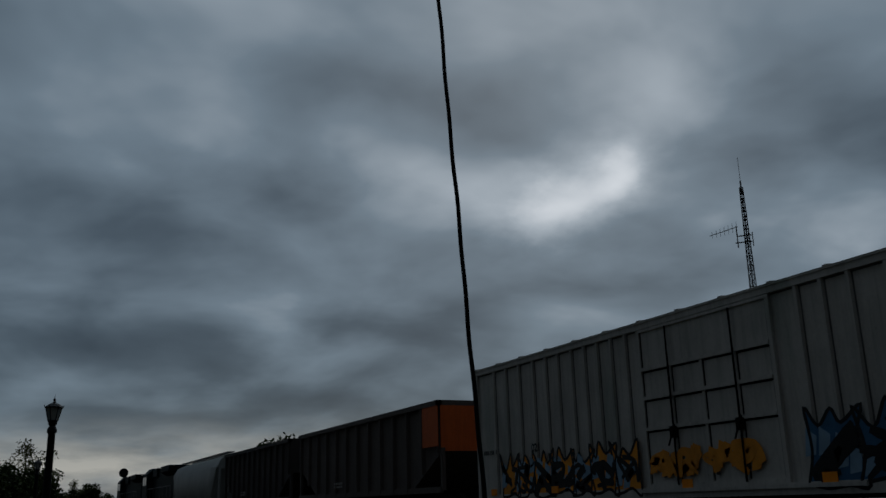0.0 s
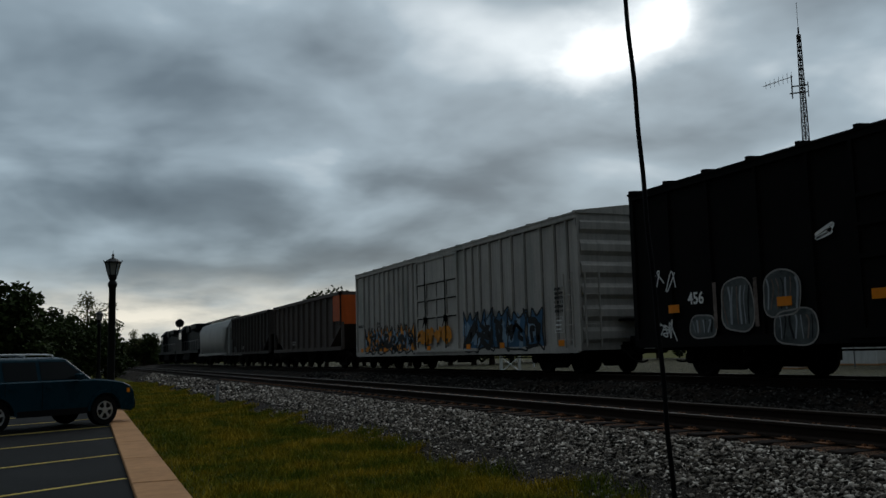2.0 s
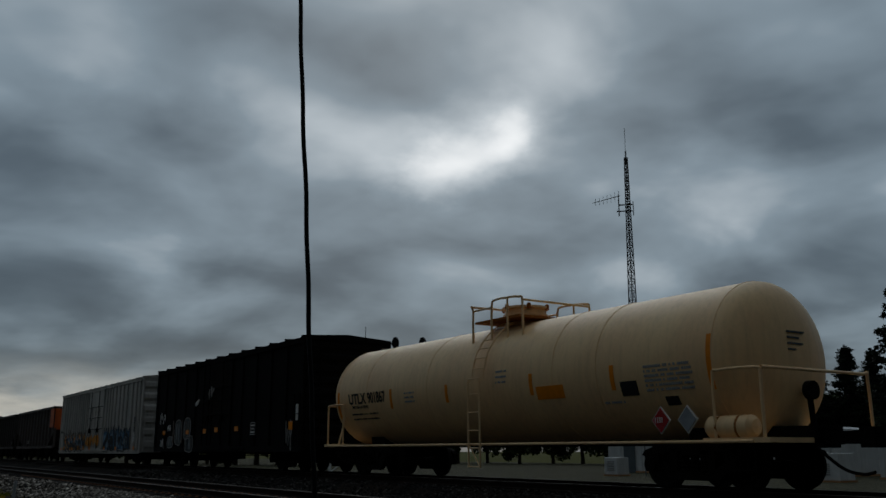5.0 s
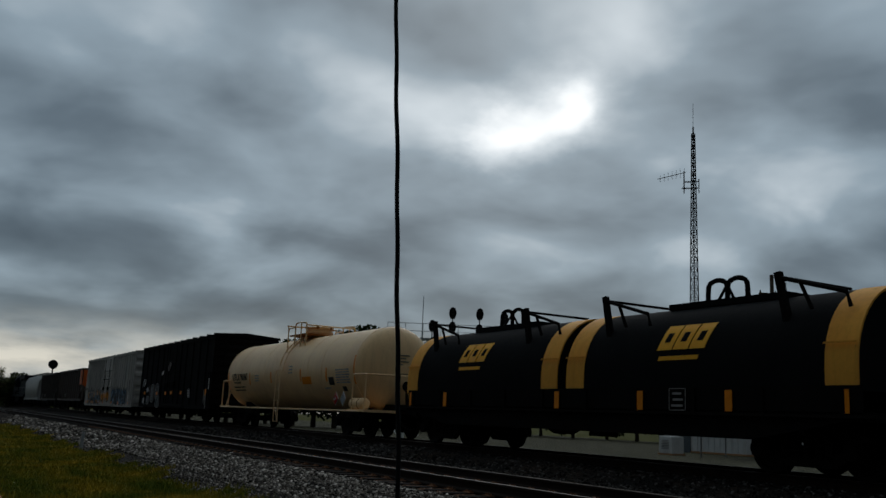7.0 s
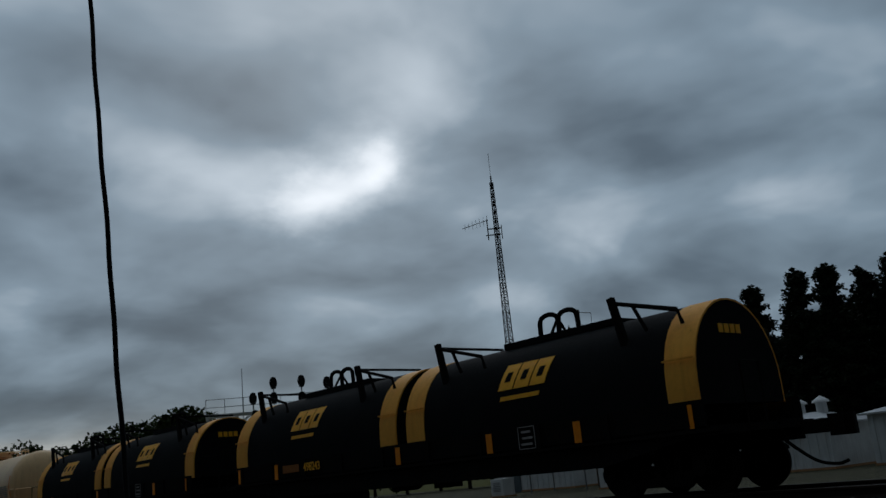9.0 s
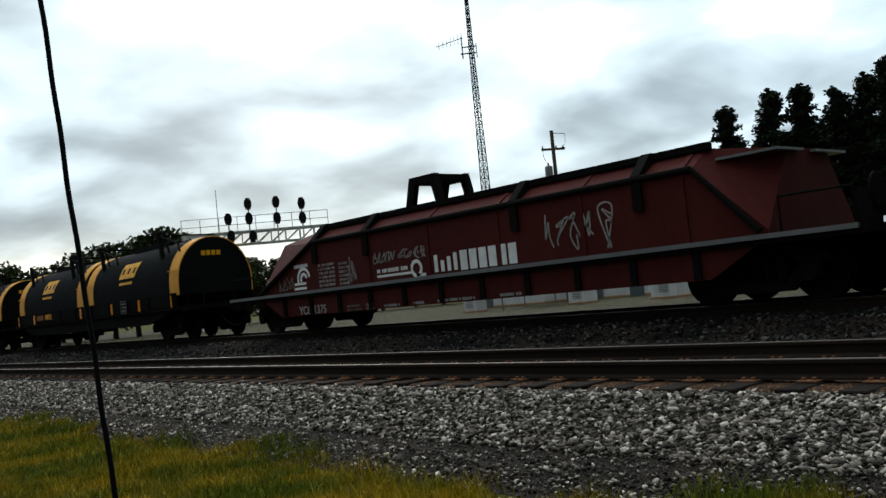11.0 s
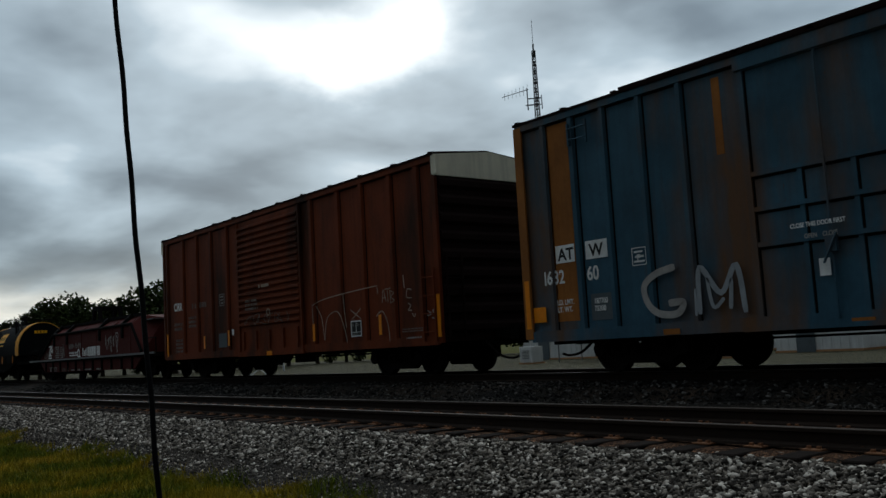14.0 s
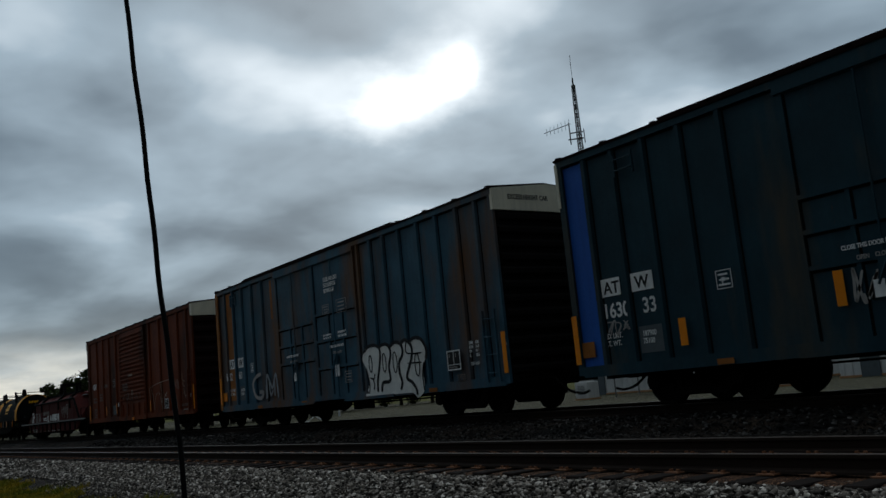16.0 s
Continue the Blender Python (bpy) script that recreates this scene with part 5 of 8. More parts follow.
    lettering("limit_words", "LD. LMT.\nLT. WT.", 0.13, STENCIL, car, on_side(x, -40.35 + s2 - mid, 1.25), 0.85)
    mark("dark_panel", car, -41.45 + s2 - mid, 1.16, 0.55, 0.46, DOOR_GREY, -px - 0.003)
    lettering("limit_numbers", "187700\n75300" if first else "187900\n75100", 0.13, STENCIL, car, on_side(x - 0.006, -41.25 + s2 - mid, 1.22), 0.8)
    panel_box(car, (-42.3 if first else -60.85) - mid, 1.93, 0.30, 0.30, STENCIL, x, 6)
    lettering("plate_letter", "F", 0.15, STENCIL, car, on_side(x - 0.002, (-42.25 if first else -60.80) - mid, 1.86))
    mark("warning_plate", car, -39.92 + s2 - mid, 1.1, 0.32, 0.28, REFLECT if first else ORANGE_RUST, x - 0.03, "small amber warning plate")
    dx = -px - 0.115
    lettering("door_words", "CLOSE AND LOCK\nDOORS BEFORE\nMOVING CAR", 0.155, STENCIL, dr, on_side(-px - 0.115, -47.72 + sh - mid, 3.88), 0.62)
    for k, (y, z, w, h) in enumerate(((-47.75, 3.12, 0.38, 0.26), (-48.65, 3.12, 0.55, 0.36), (-48.75, 1.22, 0.36, 0.30))):
        panel_box(dr, y + sh - mid, z, w, h, STENCIL_DIM, dx, 50 + k)
    small_print(dr, -47.75 + sh - mid, 2.38, 0.5, 0.16, 2, STENCIL, dx, 60)
    small_print(dr, -48.6 + sh - mid, 2.38, 0.5, 0.2, 2, STENCIL, dx, 61)
    lettering("door_words", "OPEN THIS DOOR FIRST", 0.09, STENCIL, dr, on_side(dx, -47.85 + sh - mid, 2.05), 0.8)
    lettering("door_words", "OPEN    CLOSE", 0.09, STENCIL_DIM, dr, on_side(dx, -48.0 + sh - mid, 1.88), 0.8)
    lettering("door_words", "CLOSE THIS DOOR FIRST", 0.09, STENCIL, dl, on_side(dx, -45.1 + sh - mid, 2.0), 0.8)
    lettering("door_words", "OPEN    CLOSE", 0.09, STENCIL_DIM, dl, on_side(dx, -45.3 + sh - mid, 1.84), 0.8)
    mark("latch_plate", dl, -45.55 + sh - mid, 1.42, 0.16, 0.24, STENCIL, -px - 0.10)
    mark("latch_plate", dr, -48.15 + sh - mid, 1.42, 0.22, 0.30, STENCIL, -px - 0.10)
    ys = (-54.65, -55.28) if first else (-57.42, -60.0)
    if first:
        bubble_letters(car, mid)
        tag = [(y - mid, z) for y, z in [(-43.04, 1.68), (-42.66, 1.6), (-42.41, 1.42), (-42.46, 1.14), (-42.67, 0.96), (-43.03, 0.94), (-43.15, 1.11), (-42.87, 1.11)]]
        part("graffiti_fill", ribbon(Shape(), smooth_line(tag), 0.115, -HW - 0.012), STENCIL_DIM, car, "worn pale spray-painted letter")
        for ln, wide in (([(-43.45, 0.9), (-43.5, 1.62), (-43.85, 1.2), (-44.15, 1.6), (-44.25, 0.88)], 0.09), ([(-43.62, 1.45), (-43.7, 1.0), (-43.9, 1.12)], 0.06), ([(-44.05, 1.4), (-44.0, 0.95)], 0.07), ([(-43.4, 1.3), (-43.38, 0.88)], 0.05)):
            part("graffiti_fill", ribbon(Shape(), smooth_line([(y - mid, z) for y, z in ln]), wide, -HW - 0.012), SPRAY_GREY, car, "rubbed-off pale spray paint")
        data_panel(car, -53.49 - mid, 1.26, 0.50, 0.44, -HW - 0.012)
        small_print(car, -53.75 - mid, 0.86, 0.36, 0.17, 4, STENCIL_FAINT, -HW - 0.012, 62)
        lettering("clearance_words", "EXW\nEXW\nEW\nIL\n\nCUFT 6258", 0.09, STENCIL, car, on_side(-HW - 0.012, -54.1 - mid, 1.55), 0.72)
        lettering("clearance_numbers", "17-0\n16-8\n9-7\n50-6", 0.09, STENCIL, car, on_side(-HW - 0.012, -54.33 - mid, 1.55), 0.72)
        small_print(car, -55.35 - mid, 1.55, 0.2, 0.3, 3, STENCIL_DIM, -HW - 0.012, 64)
    for y, w, h, z in (((-55.3, 0.13, 0.85, 1.28), (-39.66, 0.12, 0.9, 1.3)) if first else ((-57.45, 0.13, 0.9, 1.3), (-59.97, 0.15, 0.45, 1.2), (-62.8, 0.15, 0.5, 1.5))):
        mark("reflector", car, y - mid, z, w, h, REFLECT, -HW - 0.02)
    for y in (-42.9, -46.0, -52.6):
        mark("reflector", car, y + sh - mid, 0.66, 0.32, 0.09, ORANGE_RUST, -HW - 0.03)
    if not first:
        scrawl(car, -63.2 - mid, 1.5, 0.4, 0.5, STENCIL_DIM, 45, 2, 0.04)
    ladder(car, (-41.2 if first else -59.15) - mid, 4.05, 4.45, skin, rungs=2)
    ladder(car, -54.9 + sh - mid, 0.7, 2.2, skin, rungs=4)
    finish_car(car, half, sill)


def bubble_letters(car, mid):
    """Fat white letters run together, with black outlines, on a white ground line."""
    x = -HW - 0.012
    off = lambda ln: [(y - mid, z) for y, z in ln]
    body = smooth_line(off([(-49.47, 1.59), (-49.53, 1.73), (-49.76, 1.87), (-50.09, 1.89), (-50.3, 1.8), (-50.5, 1.89), (-50.77, 1.85), (-50.89, 1.81), (-51.1, 1.88), (-51.33, 1.82), (-51.45, 1.87), (-51.6, 1.89), (-51.78, 1.85), (-51.94, 1.91), (-52.19, 1.91), (-52.33, 1.78), (-52.45, 1.64), (-52.44, 1.44), (-52.3, 1.31), (-52.23, 1.08), (-52.23, 0.68), (-51.93, 0.52), (-51.77, 0.62), (-51.48, 0.65), (-49.73, 0.73), (-49.76, 0.99), (-49.65, 1.37)]), 3)
    part("graffiti_fill", flat(Shape(), body[:-1], x), SPRAY_WHITE, car, "white bubble letters")
    for k, ln in enumerate((
            [(-49.61, 1.79), (-49.78, 1.89), (-50.1, 1.91), (-50.33, 1.83), (-50.37, 1.63), (-50.29, 1.34), (-50.17, 1.03), (-50.14, 0.74)],
            [(-50.33, 1.83), (-50.53, 1.89), (-50.75, 1.86), (-50.86, 1.73), (-50.86, 1.58), (-50.75, 1.33), (-50.76, 0.99), (-50.41, 0.95), (-50.33, 0.73)],
            [(-50.87, 1.81), (-51.1, 1.89), (-51.33, 1.83), (-51.42, 1.7), (-51.39, 1.55), (-51.23, 1.38), (-51.22, 1.14), (-51.3, 0.92), (-51.22, 0.74)],
            [(-51.37, 1.84), (-51.57, 1.9), (-51.78, 1.79), (-51.84, 1.62), (-51.76, 1.39), (-51.58, 1.14), (-51.54, 0.99), (-51.73, 0.89), (-51.89, 0.73), (-51.92, 0.58)],
            [(-51.78, 1.85), (-51.97, 1.91), (-52.22, 1.87), (-52.37, 1.74), (-52.44, 1.58), (-52.4, 1.38)])):
        part("graffiti_outline", ribbon(Shape(), smooth_line(off(ln)), 0.085, x - 0.006 - 0.001 * k), SPRAY_BLACK, car)
    for ln in ([(-49.5, 1.45), (-49.45, 1.62), (-49.53, 1.75), (-49.63, 1.8)], [(-49.65, 1.37), (-49.76, 0.99), (-49.73, 0.75)],
               [(-52.3, 1.31), (-52.21, 1.05), (-52.23, 0.68)], [(-49.82, 1.11), (-49.99, 1.08), (-50.05, 1.2)],
               [(-49.93, 1.08), (-50.0, 0.95), (-49.96, 0.8)], [(-51.62, 1.34), (-52.21, 1.32)], [(-51.64, 1.89), (-51.6, 1.59), (-52.24, 1.54)]):
        part("graffiti_outline", ribbon(Shape(), smooth_line(off(ln)), 0.035, x - 0.012), SPRAY_BLACK, car)
    for k, (y, z) in enumerate([(-49.88, 1.46), (-50.55, 1.44), (-51.05, 1.41), (-52.02, 1.28)]):
        ring = [(y - mid + (0.075 + 0.008 * k) * math.cos(q * 0.45), z + (0.21 + 0.02 * k) * math.sin(q * 0.45)) for q in range(15)]
        part("graffiti_outline", ribbon(Shape(), ring, 0.032, x - 0.012), SPRAY_BLACK, car)
    part("graffiti_base_line", ribbon(Shape(), off([(-49.54, 0.69), (-51.76, 0.68)]), 0.10, x - 0.014), SPRAY_WHITE, car)


def tank_car():
    lo, hi = 34.05, 49.5
    car, half, mid = new_car("tank_car", lo, hi, "cream tank car stained with rust, with ladder, manway and hand rails", "tank car")
    R, zc = 1.40, 2.20
    a, b = 35.15 - mid, 48.95 - mid
    prof = []
    for k in range(9):
        q = k / 8 * math.pi / 2
        prof.append((R * math.sin(q) ** 0.8 if k else 0.0, a - 0.62 * math.cos(q)))
    prof += [(R, a + 0.01)]
    ys = np.linspace(a + 0.3, b - 0.3, 8)
    prof += [(R, float(y)) for y in ys]
    prof += [(R, b - 0.01)]
    for k in range(8, -1, -1):
        q = k / 8 * math.pi / 2
        prof.append((R * math.sin(q) ** 0.8 if k else 0.0, b + 0.62 * math.cos(q)))
    tank = part("tank", Shape().lathe(prof, 56, "y", (0, 0, zc)), CREAM, car, "long cream cylindrical tank", smooth=True)
    for y in (a + 0.04, 47.2 - mid, 44.1 - mid, 40.2 - mid - 0.9, 38.0 - mid, b - 0.04):
        part("weld_band", Shape().lathe([(R - 0.01, y - 0.035), (R + 0.010, y - 0.025), (R + 0.010, y + 0.025), (R - 0.01, y + 0.035)], 56, "y", (0, 0, zc)), CREAM, tank, smooth=True)
    sill = Shape().box(-0.4, -half, 0.75, 0.4, half, 1.05)
    part("center_sill", sill, FRAME, car)
    for s in (-1, 1):
        y = s * (half - 1.9)
        part("saddle", Shape().prism([(-0.75, 0.80), (-0.80, 1.12), (-0.4, 0.92), (0, 0.86), (0.4, 0.92), (0.80, 1.12), (0.75, 0.80)], "y", y - 0.35, y + 0.35), FRAME, car)
        part("end_platform", Shape().box(-1.5, s * half - (1.3 if s > 0 else 0), 0.78, 1.5, s * half + (1.3 if s < 0 else 0), 0.86), CREAM, car)
        y0 = s * (half - 0.12)
        rail = Shape().tube(smooth_line([(-1.45, y0, 0.86), (-1.45, y0, 1.8), (-1.42, y0, 1.92), (-1.3, y0, 1.95), (0, y0, 1.95), (1.3, y0, 1.95), (1.42, y0, 1.92), (1.45, y0, 0.86)], 3), 0.028, 8)
        rail.tube(smooth_line([(-1.45, y0, 1.9), (-1.45, y0 - s * 0.1, 1.95), (-1.45, y0 - s * 0.85, 1.95), (-1.45, y0 - s * 0.95, 1.85), (-1.45, y0 - s * 0.95, 0.86)], 3), 0.026, 8)
        part("end_railing", rail, CREAM, car)
        part("step", Shape().tube([(-1.48, y0 - s * 0.2, 0.8), (-1.48, y0 - s * 0.2, 0.35), (-1.48, y0 - s * 0.65, 0.35), (-1.48, y0 - s * 0.65, 0.8)], 0.018, 6), FRAME, car)
    part("side_rail", Shape().tube([(-1.52, -half + 0.3, 0.80), (-1.52, half - 0.3, 0.80)], 0.028, 8), CREAM, car)
    for y in (half - 0.9,):
        part("rail_bracket", Shape().tube([(-1.25, y, 1.7), (-1.5, y, 0.82)], 0.03, 8), CREAM, car)
    # ladder, platform and manway
    yl = 41.75 - mid
    pts = []
    for k in range(9):
        q = radians(-8 + k * 9.5)
        pts.append((-(R + 0.10) * math.cos(q), zc + (R + 0.10) * math.sin(q)))
    s = Shape()
    for dy in (-0.22, 0.22):
        s.tube([(-1.60, yl + dy, 0.30), (-1.62, yl + dy, 2.2)] + [(p[0], yl + dy, p[1]) for p in pts[1:]], 0.022, 6)
    for z in (0.32, 0.72, 1.1, 1.5, 1.9, 2.25):
        s.tube([(-1.61, yl - 0.22, z), (-1.61, yl + 0.22, z)], 0.016, 6)
    for p in pts[2::1]:
        s.tube([(p[0], yl - 0.22, p[1]), (p[0], yl + 0.22, p[1])], 0.016, 6)
    s.tube([(-1.6, yl - 0.22, 0.30), (-1.5, yl + 0.35, 0.8)], 0.016, 6)
    part("ladder", s, CREAM, car, "cream ladder curving up over the tank")
    ym = 41.85 - mid
    plat = part("top_platform", Shape().box(-0.95, ym - 0.95, zc + R + 0.02, 0.95, ym + 0.75, zc + R + 0.07), ORANGE_RUST, car)
    part("manway", Shape().lathe([(0.0, 0), (0.50, 0.0), (0.50, 0.20), (0.54, 0.22), (0.54, 0.27), (0.50, 0.28), (0.50, 0.38), (0.56, 0.40), (0.56, 0.45), (0.3, 0.49), (0.0, 0.50)], 28, "z", (0, ym, zc + R - 0.05)), CREAM, car, "round manway with bolted lid", smooth=True)
    for k in range(6):
        part("lid_bolt", Shape().lathe([(0.0, 0.0), (0.05, 0.0), (0.05, 0.12), (0.0, 0.14)], 8, "z", (0.55 * math.cos(k * 1.047), ym + 0.55 * math.sin(k * 1.047), zc + R + 0.32)), ORANGE_RUST, car)
    zr = zc + R - 0.13
    rail = Shape()
    ya, ye = ym + 0.75, ym - 1.15
    rail.tube(smooth_line([(-1.0, ya, zr - 0.45), (-1.0, ya, zr + 0.46), (-0.9, ya, zr + 0.56), (0.9, ya, zr + 0.56), (1.0, ya, zr + 0.46), (1.0, ya, zr - 0.45)], 3), 0.028, 8)
    for x in (-1.0, 1.0):
        rail.tube(smooth_line([(x, ya - 0.75, zr - 0.4), (x, ya - 0.75, zr + 0.50), (x, ya - 0.9, zr + 0.62), (x, ye + 0.6, zr + 0.62), (x, ye + 0.12, zr + 0.58), (x, ye, zr + 0.46), (x, ye, zr - 0.4)], 3), 0.028, 8)
        rail.tube([(x, ym - 0.6, zr - 0.4), (x, ym - 0.6, zr + 0.62)], 0.024, 8)
        rail.tube([(x, ya, zr + 0.46), (x, ya - 0.75, zr + 0.46)], 0.024, 8)
    rail.tube([(-1.0, ye, zr + 0.50), (1.0, ye, zr + 0.50)], 0.026, 8)
    part("top_railing", rail, CREAM, car, "bent pipe railing round the manway")
    # small air reservoir, placards, stencils
    part("air_reservoir", Shape().lathe([(0.0, -0.50), (0.12, -0.48), (0.19, -0.40), (0.19, 0.40), (0.12, 0.48), (0.0, 0.50)], 20, "y", (-1.28, 34.92 - mid, 1.03)), CREAM, car, "small cream air reservoir", smooth=True)
    for y in (34.72, 35.12):
        part("reservoir_strap", Shape().lathe([(0.185, -0.025), (0.197, -0.02), (0.197, 0.02), (0.185, 0.025)], 20, "y", (-1.28, y - mid, 1.03)), ORANGE_RUST, car)

    def on_tank(z, y, lift=0.008):
        q = math.asin((z - zc) / R)
        return Matrix.Translation((0, y, zc)) @ Matrix.Rotation(q, 4, "Y") @ on_side(-(R + lift), 0, 0)

    def tank_patch(name, y, z, w, h, mat, label=""):
        sh = Shape()
        n = max(2, int(h / 0.12) + 1)
        q0, q1 = math.asin((z - h / 2 - zc) / R), math.asin((z + h / 2 - zc) / R)
        rows = []
        for r0, lift in ((R, 0.002), (R, 0.012)):
            rows.append([[(-(R + lift) * math.cos(q0 + (q1 - q0) * i / n), yy, zc + (R + lift) * math.sin(q0 + (q1 - q0) * i / n)) for yy in (y - w / 2, y + w / 2)] for i in range(n + 1)])
        ring = [[rows[1][i][0], rows[1][i][1], rows[0][i][1], rows[0][i][0]] for i in range(n + 1)]
        return part(name, sh.loft(ring), mat, car, label)
    lettering("tank_mark", "UTLX", 0.40, STENCIL_BLACK, car, on_tank(1.95, 48.2 - mid), 0.98)
    lettering("tank_mark", "901867", 0.40, STENCIL_BLACK, car, on_tank(1.95, 47.1 - mid), 0.80)
    lettering("tank_words", "THE TANK CAR PEOPLE", 0.11, STENCIL_BLACK, car, on_tank(1.82, 48.05 - mid), 0.8)
    for k, (y, z, w, h, rows) in enumerate(((47.4, 1.6, 1.5, 0.26, 2), (44.9, 2.0, 0.5, 0.32, 3), (41.0, 2.25, 0.4, 0.35, 3), (36.15, 1.93, 1.15, 0.5, 6), (37.6, 1.55, 0.6, 0.10, 1))):
        sh = Shape()
        r = random.Random(70 + k)
        for i in range(rows):
            zz = z + h / 2 - h * (i + 0.5) / rows
            yy = y + w / 2
            q = math.asin((zz - zc) / R)
            xx = -(R + 0.006) * math.cos(q)
            while yy > y - w / 2 + 0.05:
                e = yy - r.uniform(0.02, 0.045)
                sh.box(xx - 0.004, e - mid, zz - 0.022, xx + 0.02, yy - mid, zz + 0.022)
                yy = e - (0.014 if r.random() < 0.75 else 0.06)
        tagged(part("stencil_block", sh, STENCIL_BLACK if k == 0 else SPRAY_GREY, car), kind="stuff")
    for y, z, h in ((49.0, 1.93, 0.75), (45.85, 2.0, 0.5), (43.2, 2.0, 0.42), (39.98, 2.02, 0.44), (37.55, 2.0, 0.46), (35.22, 2.12, 0.92)):
        tank_patch("reflector", y - mid if y < 48.9 else b - 0.1, z, 0.10, h, REFLECT)
    tank_patch("amber_sign", 39.4 - mid, 1.83, 0.85, 0.26, REFLECT, "faded amber sign")
    tank_patch("black_panel", 37.15 - mid, 1.78, 0.42, 0.26, STENCIL_BLACK)
    tank_patch("black_panel", 36.2 - mid, 1.52, 0.30, 0.15, STENCIL_BLACK)
    for y, mat in ((36.22, TAIL_RED), (35.62, SPRAY_GREY)):
        p = part("placard", Shape().prism([(y - mid - 0.19, 1.17), (y - mid, 0.96), (y - mid + 0.19, 1.17), (y - mid, 1.38)], "x", -1.56, -1.54), mat, car, "diamond hazard placard")
        part("placard_border", Shape().prism([(y - mid - 0.22, 1.17), (y - mid, 0.93), (y - mid + 0.22, 1.17), (y - mid, 1.41)], "x", -1.545, -1.53), SPRAY_WHITE, car)
    lettering("placard_number", "1131", 0.13, SPRAY_WHITE, car, on_side(-1.565, 36.36 - mid, 1.13), 0.8)
    lettering("tank_mark", "UTLX", 0.17, STENCIL_BLACK, car, on_end(-0.42, a - 0.50, zc + 0.62), 1.0)
    e = Shape()
    for i in range(4):
        e.box(-0.2, a - 0.63, zc + 0.42 - i * 0.10, -0.2 + (0.45, 0.3, 0.4, 0.2)[i], a - 0.60, zc + 0.45 - i * 0.10)
    tagged(part("stencil_block", e, DOOR_GREY, car), kind="stuff")
    part("end_valve", Shape().lathe([(0.0, 0.0), (0.16, 0.0), (0.16, 0.12), (0.08, 0.18), (0.0, 0.18)], 14, "y", (0.15, a - 0.80, zc - 0.55)).tube([(0.15, a - 0.7, zc - 0.55), (0.15, a - 0.75, zc - 1.3)], 0.05), FRAME, car)
    for s in (-1, 1):
        add_truck(car, s * (half - 1.95))
        add_coupler(car, s * (half - 0.05), s > 0)


